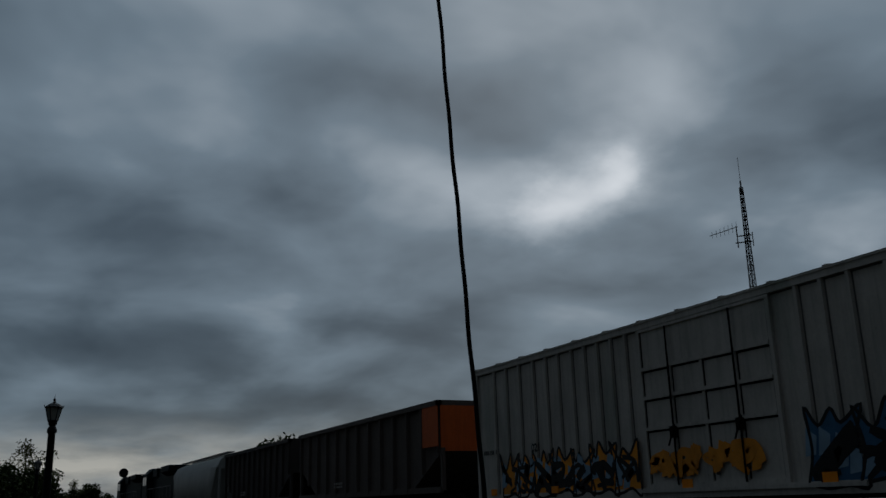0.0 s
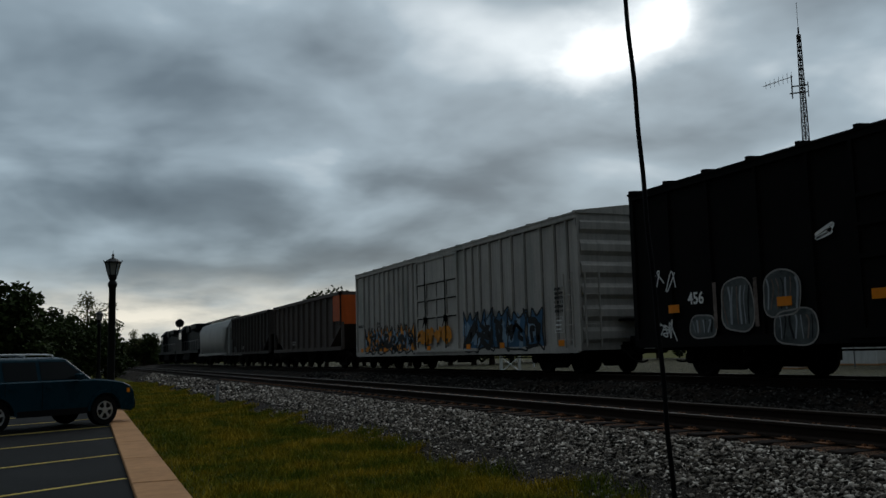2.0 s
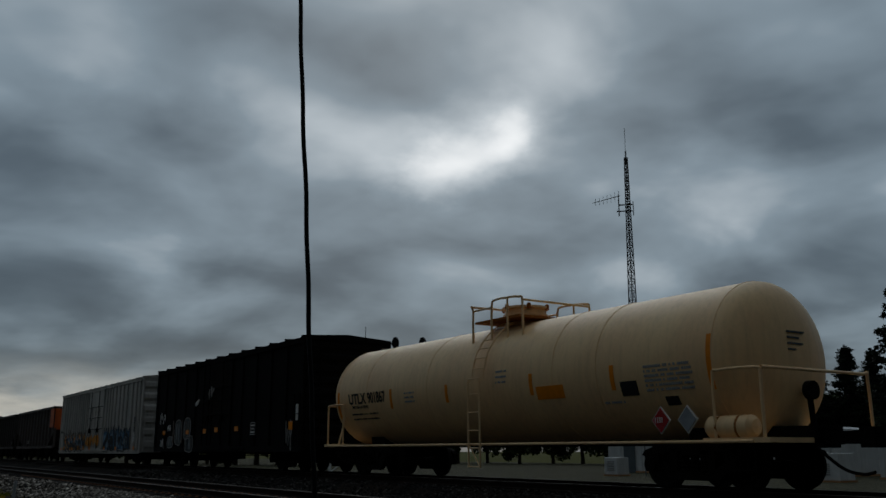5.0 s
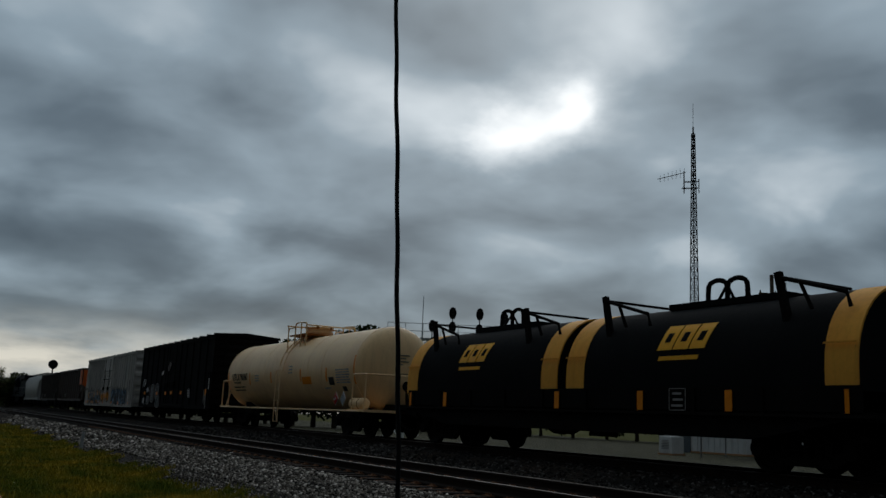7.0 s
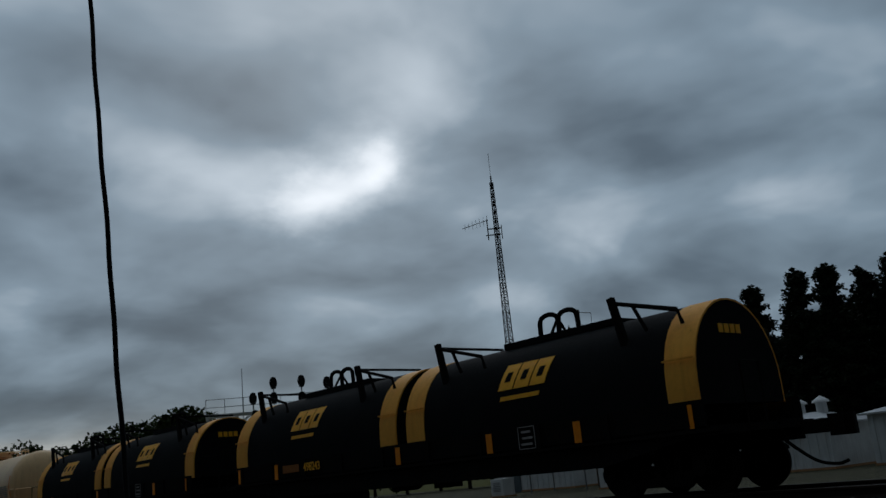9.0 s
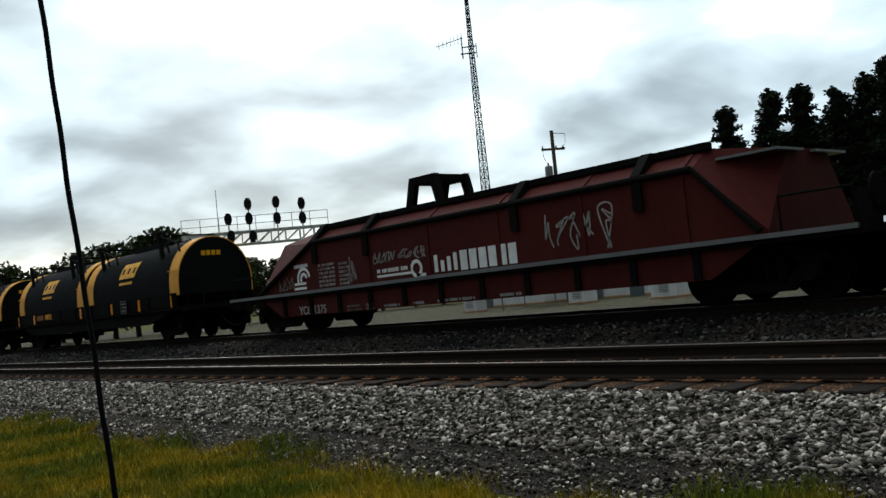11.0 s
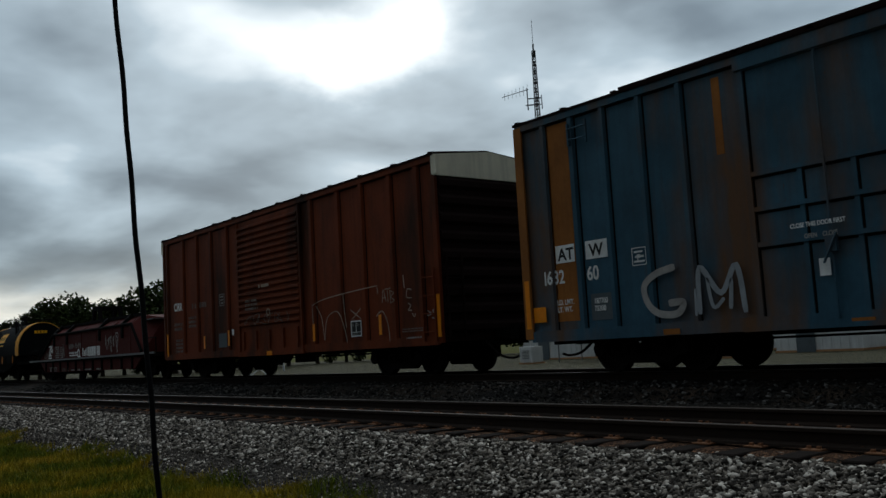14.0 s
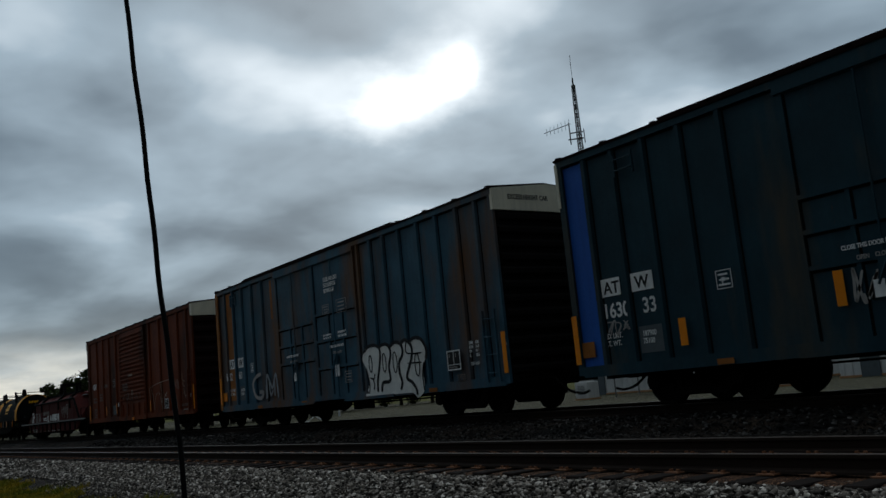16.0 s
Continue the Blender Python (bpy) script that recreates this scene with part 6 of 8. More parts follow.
def coil_car(lo, hi, gaps, number):
    car, half, mid = new_car("coil_car", lo, hi, "black steel-coil car under two arched hoods with yellow end bands", "coil car")
    fr = Shape()
    fr.box(-1.42, -half + 0.3, 0.88, 1.42, half - 0.3, 1.02)
    fr.prism([(-half + 0.4, 0.95), (-half + 2.6, 0.55), (half - 2.6, 0.55), (half - 0.4, 0.95)], "x", -1.44, -1.38)
    fr.prism([(-half + 0.4, 0.95), (-half + 2.6, 0.55), (half - 2.6, 0.55), (half - 0.4, 0.95)], "x", 1.38, 1.44)
    fr.box(-0.4, -half, 0.72, 0.4, half, 0.95)
    part("frame", fr, FRAME, car)
    part("side_wall", Shape().box(-1.46, -half + 0.5, 1.02, -1.40, half - 0.5, 1.42).box(1.40, -half + 0.5, 1.02, 1.46, half - 0.5, 1.42), FRAME, car)
    part("deck_edge", Shape().box(-1.52, -half + 0.25, 0.93, -1.40, half - 0.25, 0.98), TRUCK, car, "worn walkway edge")
    for y in np.linspace(-half + 0.8, half - 0.8, 10):
        part("stake", Shape().box(-1.50, y - 0.05, 0.98, -1.46, y + 0.05, 1.40), FRAME, car)

    def arch(w, top, z0, n=18, e=2.05):
        out = [(-w, z0)]
        zs = z0 + 0.35
        for k in range(n + 1):
            q = math.pi - math.pi * k / n
            c, s = math.cos(q), math.sin(q)
            out.append((w * math.copysign(abs(c) ** (2 / e), c), zs + (top - zs) * abs(s) ** (2 / e)))
        return out + [(w, z0)]
    for y1, y0 in gaps:
        y0, y1 = y0 - mid, y1 - mid
        ym = (y0 + y1) / 2
        W, top = 1.24, 3.08
        hood = part("hood", Shape().prism(arch(W, top, 1.36), "y", y0, y1), COIL_BLACK, car, "black arched coil hood", smooth=True)
        for a, b in ((y0 - 0.004, y0 + 0.58), (y1 - 0.60, y1 + 0.004)):
            band = Shape()
            o, i = arch(W + 0.012, top + 0.012, 1.352), arch(W - 0.02, top - 0.02, 1.352)
            ring = lambda y: [(x, y, z) for x, z in o] + [(x, y, z) for x, z in reversed(i)]
            band.loft([ring(a), ring(b)])
            part("end_band", band, YELLOW, hood, "weathered yellow band", smooth=True)
            part("band_stiffener", Shape().box(-W - 0.03, a, 2.08, -W - 0.005, b, 2.11), YELLOW, hood)
        part("ridge_box", Shape().box(-0.4, ym - 1.6, top - 0.05, 0.4, ym + 1.3, top + 0.07), COIL_BLACK, hood)
        br = Shape()
        for yy in (ym - 0.38, ym + 0.12):
            br.tube(smooth_line([(0, yy - 0.01, top - 0.1), (0, yy, top + 0.36), (0, yy + 0.08, top + 0.48), (0, yy + 0.25, top + 0.52), (0, yy + 0.42, top + 0.48), (0, yy + 0.49, top + 0.36), (0, yy + 0.50, top - 0.1)], 3), 0.05, 8)
        br.tube([(-0.32, ym + 0.12, top - 0.05), (0, ym + 0.12, top + 0.42), (0.32, ym + 0.12, top - 0.05)], 0.035, 6)
        part("lifting_bracket", br, FRAME, hood)
        for s, yy in ((1, y1 - 1.1), (-1, y0 + 1.5)):
            arm = Shape()
            arm.prism([(yy + 0.22, top + 0.29), (yy + 0.10, top + 0.31), (yy - 0.12, top - 0.72), (yy + 0.01, top - 0.74)], "x", -1.01, -0.91)
            arm.tube([(-0.96, yy + 0.12, top + 0.20), (-0.96, yy - 1.15, top - 0.16), (-0.96, yy - 1.22, top - 0.40)], 0.036, 8)
            arm.tube([(-0.96, yy - 0.28, top + 0.09), (-0.96, yy - 0.50, top - 0.38)], 0.034, 8)
            arm.tube([(-0.96, yy + 0.16, top + 0.22), (0.96, yy + 0.16, top + 0.22)], 0.03, 6)
            part("guide_arm", arm, FRAME, hood)
        flank = lambda z: -W * (1 - ((z - 1.71) / (top - 1.71)) ** 2.05) ** (1 / 2.05) - 0.012
        logo = Shape()
        yl = ym + 0.82

        def slanted(a, w, z0, z1, slot=0, lift=0.0):
            n = 5
            rings = []
            for q in range(n + 1):
                z = z0 + (z1 - z0) * q / n
                y, x = a - 0.27 * (z - 2.10), flank(z) - lift
                rings.append([(x, y, z), (x, y - w, z), (x + 0.01, y - w, z), (x + 0.01, y, z)])
            logo.loft(rings, slot)
        for k in range(3):
            a = yl - 0.42 * k
            slanted(a, 0.385, 2.14, 2.62)
            slanted(a - 0.12, 0.145, 2.29, 2.47, 1, 0.004)
        slanted(yl - 0.12, 1.02, 1.94, 2.02)
        part("emblem", logo, [LOGO, COIL_BLACK], hood, "yellow block emblem with underline")
    e = Shape()
    for k in range(4):
        e.prism([(-0.42 + k * 0.17, 2.50), (-0.29 + k * 0.17, 2.50), (-0.29 + k * 0.17, 2.65), (-0.42 + k * 0.17, 2.65)], "y", gaps[-1][1] - mid - 0.012, gaps[-1][1] - mid - 0.002)
    part("end_mark", e, LOGO, car)
    if number:
        lettering("car_number", number, 0.27, LOGO, car, on_side(-1.50, half - 3.9, 1.13), 0.9)
        mark("number_bar", car, half - 3.3, 1.22, 0.75, 0.18, ORANGE_RUST, -1.49)
    for y in (half - 0.7, half - 2.6, -half + 0.75, 0.2, -half + 3.0, -half + 5.2):
        mark("reflector", car, y, 1.18, 0.16, 0.36, REFLECT, -1.49)
    panel_box(car, -half + 4.2, 1.2, 0.42, 0.4, STENCIL_DIM, -1.50, 12)
    for s in (-1, 1):
        part("end_platform", Shape().box(-1.4, s * half - 0.27, 0.88, 1.4, s * half + 0.27, 0.94), FRAME, car)
        part("grab_rail", Shape().tube([(-1.4, s * (half + 0.2), 0.94), (-1.4, s * (half + 0.2), 1.9), (-0.9, s * (half + 0.2), 1.9), (-0.9, s * (half + 0.2), 0.94)], 0.022, 6), FRAME, car)
        add_truck(car, s * (half - 1.8))
        add_coupler(car, s * (half + 0.05), s > 0)
    underframe(car, half - 1, 0.75, 0.9)


def maroon_coil_car():
    lo, hi = -20.7, -3.9
    car, half, mid = new_car("coil_car", lo, hi, "maroon coil car with one long faceted hood and white lettering", "coil car")
    fr = Shape().box(-1.5, -half, 0.86, 1.5, half, 0.98)
    fr.box(-0.4, -half, 0.62, 0.4, half, 0.9)
    part("frame", fr, FRAME, car)
    part("deck_edge", Shape().box(-1.56, -half + 0.1, 0.93, -1.5, half - 0.1, 1.0), GALV, car, "pale worn walkway edge")
    part("side_girder", Shape().prism([(-half + 1.6, 0.86), (-half + 2.4, 0.42), (half - 2.4, 0.42), (half - 1.6, 0.86)], "x", -1.42, -1.34), MAROON, car)
    for y in np.linspace(-half + 2.6, half - 2.6, 11):
        part("girder_post", Shape().box(-1.47, y - 0.06, 0.44, -1.42, y + 0.06, 0.86), FRAME, car)
    y0, y1 = -19.3 - mid, -5.45 - mid
    W, zs, zt = 1.46, 2.10, 2.42

    def ring(y, w, z_side, z_top, tw):
        return [(-w, y, 0.98), (-w, y, z_side), (-tw, y, z_top), (tw, y, z_top), (w, y, z_side), (w, y, 0.98)]
    hood = part("hood", Shape().loft([ring(y0, W - 0.04, 1.05, 2.26, 0.62), ring(y0 + 1.1, W, zs, zt, 1.0), ring(y1 - 2.5, W, zs, zt, 1.0), ring(y1, W - 0.04, 1.05, 2.26, 0.62)]), MAROON, car, "faceted maroon coil hood")
    for y in np.linspace(y0 + 1.3, y1 - 2.62, 6):
        part("hood_rib", Shape().loft([[(x * 1.012, y - 0.05, z + 0.015) for x, _, z in ring(0, W, zs, zt, 1.0)], [(x * 1.012, y + 0.05, z + 0.015) for x, _, z in ring(0, W, zs, zt, 1.0)]]), MAROON, hood)
    part("hood_rim", Shape().tube([(-W - 0.03, y0 + 0.1, 1.05), (-W - 0.03, y0 + 1.1, zs), (-W - 0.03, y1 - 2.5, zs), (-W - 0.03, y1 + 0.02, 1.02)], 0.055, 8), FRAME, hood)
    part("top_beam", Shape().box(-1.12, y0 + 1.0, zt - 0.02, -0.98, y1 - 2.4, zt + 0.09).box(0.98, y0 + 1.0, zt - 0.02, 1.12, y1 - 2.4, zt + 0.09), FRAME, hood)
    for y in (-8.05, -10.03, -14.5, -17.2):
        part("hood_clamp", Shape().prism([(-W - 0.06, zs - 0.5), (-W - 0.06, zs + 0.05), (-1.14, zt + 0.10), (-0.9, zt + 0.10), (-1.2, zs - 0.5)], "y", y - mid - 0.09, y - mid + 0.09), FRAME, hood)
    # a stout trapezoid frame by which the hood is lifted
    br, yb = Shape(), -10.98 - mid
    for x in (-0.45, 0.45):
        br.prism([(yb + 0.68, zt - 0.05), (yb + 0.42, zt + 0.78), (yb - 0.42, zt + 0.78), (yb - 0.62, zt - 0.05), (yb - 0.44, zt - 0.05), (yb - 0.26, zt + 0.62), (yb + 0.24, zt + 0.62), (yb + 0.46, zt - 0.05)], "x", x - 0.07, x + 0.07)
    for y in (yb - 0.36, yb + 0.36):
        br.box(-0.38, y - 0.06, zt + 0.62, 0.38, y + 0.06, zt + 0.76)
    part("lifting_bracket", br, FRAME, hood)
    part("walkway_board", Shape().box(-1.1, y0 - 0.1, zs + 0.1, -0.3, y0 + 0.9, zs + 0.14).box(0.1, y0 - 0.1, zs + 0.1, 1.1, y0 + 0.9, zs + 0.14), GALV, car)
    x = -W - 0.006
    logo = Shape()
    yl = -7.05 - mid
    logo.box(x - 0.003, yl - 0.52, 1.04, x + 0.003, yl, 1.10).box(x - 0.003, yl - 0.52, 1.15, x + 0.003, yl - 0.02, 1.21)
    for rad in (0.25, 0.12):
        ribbon(logo, [(yl - 0.44 + rad * math.cos(q * 0.35 + 3.3), 1.28 + rad * math.sin(q * 0.35 + 3.3) * -1) for q in range(11)], 0.075, x - 0.003 - rad * 0.01)
    for k in range(7):
        logo.box(x - 0.003, yl - 0.12 - k * 0.085, 1.56, x + 0.003, yl - 0.06 - k * 0.085, 1.64)
    part("emblem", logo, STENCIL, hood, "white block emblem")
    small_print(hood, -8.42 - mid, 1.31, 0.75, 0.56, 6, STENCIL_DIM, x, 80)
    small_print(hood, -9.15 - mid, 1.29, 0.42, 0.54, 6, STENCIL_DIM, x, 81)
    small_print(hood, -10.86 - mid, 1.22, 1.05, 0.13, 1, STENCIL, x, 82)
    mark("lettering_bar", hood, -10.90 - mid, 1.11, 1.15, 0.05, STENCIL, x, "white underline")
    ribbon(r := Shape(), [(-11.64 - mid + 0.15 * math.cos(q * 0.45), 1.18 + 0.15 * math.sin(q * 0.45)) for q in range(15)], 0.075, x - 0.003)
    r.box(x - 0.003, -11.92 - mid, 1.01, x + 0.003, -11.62 - mid, 1.07)
    part("emblem", r, STENCIL, hood)
    w = Shape()
    a = -12.2 - mid
    for k in range(4):
        w.box(x - 0.003, a - 0.10, 1.05, x + 0.003, a, 1.05 + (0.34, 0.22, 0.28, 0.34)[k])
        a -= 0.19
    for k in range(6):
        w.box(x - 0.003, a - 0.20, 1.03, x + 0.003, a, 1.41)
        a -= 0.26
    tagged(part("lettering_bar", w, STENCIL, hood, "large white block lettering"), kind="stuff")
    scrawl(hood, -15.9 - mid, 1.45, 1.6, 0.75, STENCIL_DIM, 91, 5, 0.03, x - 0.004)
    scrawl(hood, -6.75 - mid, 1.22, 0.8, 0.35, STENCIL_FAINT, 92, 4, 0.03, x - 0.004)
    scrawl(hood, -11.1 - mid, 1.50, 1.7, 0.26, STENCIL_DIM, 93, 8, 0.022, x - 0.004)
    scrawl(hood, -9.45 - mid, 1.35, 0.35, 0.55, STENCIL_DIM, 94, 2, 0.022, x - 0.004)
    lettering("car_mark", "YC631375", 0.27, STENCIL_DIM, car, on_side(-1.43, -7.12 - mid, 0.45), 0.98)
    small_print(car, -9.35 - mid, 0.50, 0.55, 0.16, 2, STENCIL_FAINT, -1.435, 95)
    small_print(car, -9.95 - mid, 0.50, 0.3, 0.16, 2, STENCIL_DIM, -1.435, 96)
    for k, (y, wide) in enumerate(((-10.70, 0.55), (-11.58, 0.36), (-12.7, 1.1), (-14.2, 0.6))):
        small_print(car, y - mid, 0.48, wide, 0.09, 1, STENCIL_DIM, -1.435, 97 + k)
    for s in (-1, 1):
        part("grab_rail", Shape().tube([(-1.45, s * (half - 0.15), 0.98), (-1.45, s * (half - 0.15), 1.5), (-1.45, s * (half - 1.2), 1.5), (-1.45, s * (half - 1.2), 0.98)], 0.022, 6), FRAME, car)
        add_truck(car, s * (half - 1.9))
        add_coupler(car, s * (half - 0.10), s > 0)
    part("brake_wheel_stand", Shape().box(-0.8, -half + 0.2, 0.98, -0.5, -half + 0.4, 1.5).lathe([(0.0, -0.03), (0.25, -0.02), (0.25, 0.02), (0.0, 0.03)], 16, "y", (-0.6, -half + 0.2, 1.45)), FRAME, car)


def open_hopper(lo, hi, mat, label, end_mat=None, top=3.6):
    car, half, mid = new_car("hopper_car", lo, hi, label, "hopper car")
    s = Shape()
    s.prism([(-half, top), (-half, 2.1), (-half + 2.3, 0.95), (half - 2.3, 0.95), (half, 2.1), (half, top)], "x", -1.46, 1.46)
    body = part("body", s, mat, car)
    for y in np.linspace(-half + 0.15, half - 0.15, 13):
        z0 = 0.95 if abs(y) < half - 2.3 else 0.95 + (abs(y) - half + 2.3) * 0.5
        part("side_post", Shape().prism([(-1.46, y - 0.09), (-1.57, y - 0.05), (-1.57, y + 0.05), (-1.46, y + 0.09)], "z", z0, top - 0.1), mat, car)
    part("top_chord", Shape().box(-1.60, -half - 0.02, top - 0.13, -1.44, half + 0.02, top + 0.03).box(1.44, -half - 0.02, top - 0.13, 1.60, half + 0.02, top + 0.03).box(-1.6, -half - 0.02, top - 0.13, 1.6, -half + 0.1, top + 0.03).box(-1.6, half - 0.1, top - 0.13, 1.6, half + 0.02, top + 0.03), mat, car)
    part("side_sill", Shape().box(-1.55, -half, 0.88, -1.44, half, 1.06).box(1.44, -half, 0.88, 1.55, half, 1.06), mat, car)
    for s in (-1, 1):
        for x in (-1.44, 1.44):
            part("end_post", Shape().box(x - 0.06, s * half - 0.06, 0.95, x + 0.06, s * half + 0.06, 2.2), mat, car)
    for y in (-3.0, 0.0, 3.0):
        part("chute", Shape().prism([(y - 1.2, 0.95), (y - 0.4, 0.32), (y + 0.4, 0.32), (y + 1.2, 0.95)], "x", -1.1, 1.1), FRAME, car)
    if end_mat:
        part("end_panel", Shape().box(-1.5, -half - 0.02, 2.1, 1.5, -half, top - 0.13), end_mat, car, "faded orange end panel")
        part("corner_panel", Shape().box(-1.588, -half, top - 1.35, -1.575, -half + 1.15, top - 0.12), end_mat, car)
    else:
        part("end_panel", Shape().box(-1.5, -half - 0.02, 2.1, 1.5, -half, top - 0.13), mat, car)
    part("center_sill", Shape().box(-0.35, -half - 0.1, 0.70, 0.35, half + 0.1, 0.98), FRAME, car)
    small_print(car, 2.0, 1.35, 1.0, 0.25, 2, STENCIL_DIM, -1.56, int(abs(lo)))
    for s in (-1, 1):
        add_truck(car, s * (half - 1.2))
        add_coupler(car, s * (half + 0.10), s > 0)


def covered_hopper():
    lo, hi = 122.0, 137.6
    car, half, mid = new_car("covered_hopper_car", lo, hi, "pale grey covered hopper with rounded sides", "hopper car")
    prof = [(-1.3, 1.0), (-1.52, 1.4), (-1.57, 2.2), (-1.52, 3.1), (-1.25, 3.6), (-0.6, 3.85), (0.6, 3.85), (1.25, 3.6), (1.52, 3.1), (1.57, 2.2), (1.52, 1.4), (1.3, 1.0)]
    part("body", Shape().prism(prof, "y", -half + 1.5, half - 1.5), HOPPER_GREY, car, smooth=True)
    for s in (-1, 1):
        e = s * half
        part("end_slope", Shape().loft([[(x, e - s * 1.5, z) for x, z in prof], [(x * 0.96, e - s * 0.2, max(z, 3.0)) for x, z in prof]]), HOPPER_GREY, car)
        part("end_frame", Shape().box(-1.4, e - 0.08, 0.9, -1.28, e + 0.08, 3.3).box(1.28, e - 0.08, 0.9, 1.4, e + 0.08, 3.3).box(-1.5, e - s * 0.8 - 0.7, 0.85, 1.5, e - s * 0.8 + 0.7, 0.98), HOPPER_GREY, car)
        add_truck(car, s * (half - 1.7))
        add_coupler(car, s * (half - 0.05), s > 0)
    part("roof_walk", Shape().box(-0.9, -half, 3.95, -0.45, half, 4.0).box(0.45, -half, 3.95, 0.9, half, 4.0), GALV, car)
    part("roof_hatch", Shape().box(-0.35, -half + 1.2, 3.84, 0.35, half - 1.2, 3.97), HOPPER_GREY, car)
    part("side_sill", Shape().box(-1.5, -half, 0.9, -1.3, half, 1.08), HOPPER_GREY, car)
    for y in (-4, 0, 4):
        part("chute", Shape().prism([(y - 1.7, 1.0), (y - 0.4, 0.35), (y + 0.4, 0.35), (y + 1.7, 1.0)], "x", -1.1, 1.1), FRAME, car)


def locomotive(lo, hi, label):
    car, half, mid = new_car("locomotive", lo, hi, label, "locomotive")
    part("frame", Shape().box(-1.5, -half, 1.25, 1.5, half, 1.55), LOCO, car)
    part("long_hood", Shape().box(-0.95, -half + 1.0, 1.55, 0.95, half - 5.6, 4.0), LOCO, car, bevel=0.06)
    part("radiator", Shape().prism([(-0.95, 3.3), (-1.5, 3.6), (-1.5, 4.05), (1.5, 4.05), (1.5, 3.6), (0.95, 3.3)], "y", -half + 1.2, -half + 5.2), LOCO, car)
    part("dynamic_brake", Shape().box(-1.15, 0.2, 3.4, 1.15, 2.8, 4.15), LOCO, car, bevel=0.05)
    cab = part("cab", Shape().prism([(-1.5, 1.55), (-1.5, 3.7), (-1.0, 4.25), (1.0, 4.25), (1.5, 3.7), (1.5, 1.55)], "y", half - 5.6, half - 3.0), LOCO, car)
    part("cab_window", Shape().box(-1.515, half - 5.3, 2.8, -1.495, half - 4.4, 3.5).box(-1.515, half - 4.2, 2.8, -1.495, half - 3.3, 3.5), GLASS, cab)
    part("nose", Shape().box(-0.9, half - 3.0, 1.55, 0.9, half - 0.8, 2.9), LOCO, car, bevel=0.08)
    part("fuel_tank", Shape().prism([(-1.4, 1.25), (-1.45, 0.6), (-1.2, 0.38), (1.2, 0.38), (1.45, 0.6), (1.4, 1.25)], "y", -2.6, 2.6), FRAME, car)
    rail = Shape().tube([(-1.45, -half + 0.3, 2.45), (-1.45, half - 5.7, 2.45)], 0.02, 6)
    for y in np.linspace(-half + 0.3, half - 5.7, 8):
        rail.tube([(-1.45, y, 1.55), (-1.45, y, 2.45)], 0.018, 6)
    part("hand_rail", rail, GALV, car)
    for s in (-1, 1):
        add_truck(car, s * (half - 3.6), (-1.8, 0.0, 1.8), 0.5)
        part("pilot", Shape().box(-1.4, s * half - 0.1, 0.35, 1.4, s * half + 0.1, 1.3), LOCO, car)
        add_coupler(car, s * (half - 0.02), s > 0)


locomotive(157.6, 176.2, "dark freight locomotive leading the train")
locomotive(138.6, 156.8, "dark second freight locomotive")
covered_hopper()
open_hopper(106.3, 119.6, HOPPER_DARK, "dark brown ribbed open hopper car")
open_hopper(90.3, 104.7, HOPPER_BROWN, "grey-brown ribbed open hopper car with an orange end", HOPPER_ORANGE)
grey_boxcar()
black_boxcar()
tank_car()
coil_car(16.5, 31.75, ((31.74, 24.66), (24.31, 17.18)), "")
coil_car(-1.05, 14.6, ((14.50, 7.30), (6.92, -0.39)), "498243")
maroon_coil_car()
red_boxcar()
blue_boxcar(-55.36, -39.57, True)
blue_boxcar(-73.2, -57.4, False)


# ---- beyond the tracks and beside them ----
def spot(az, dist, z=0.0):
    a = radians(az)
    return Vector((dist * math.sin(a), dist * math.cos(a), z))


def high(el, dist):
    return 1.54 + dist * math.tan(radians(el))


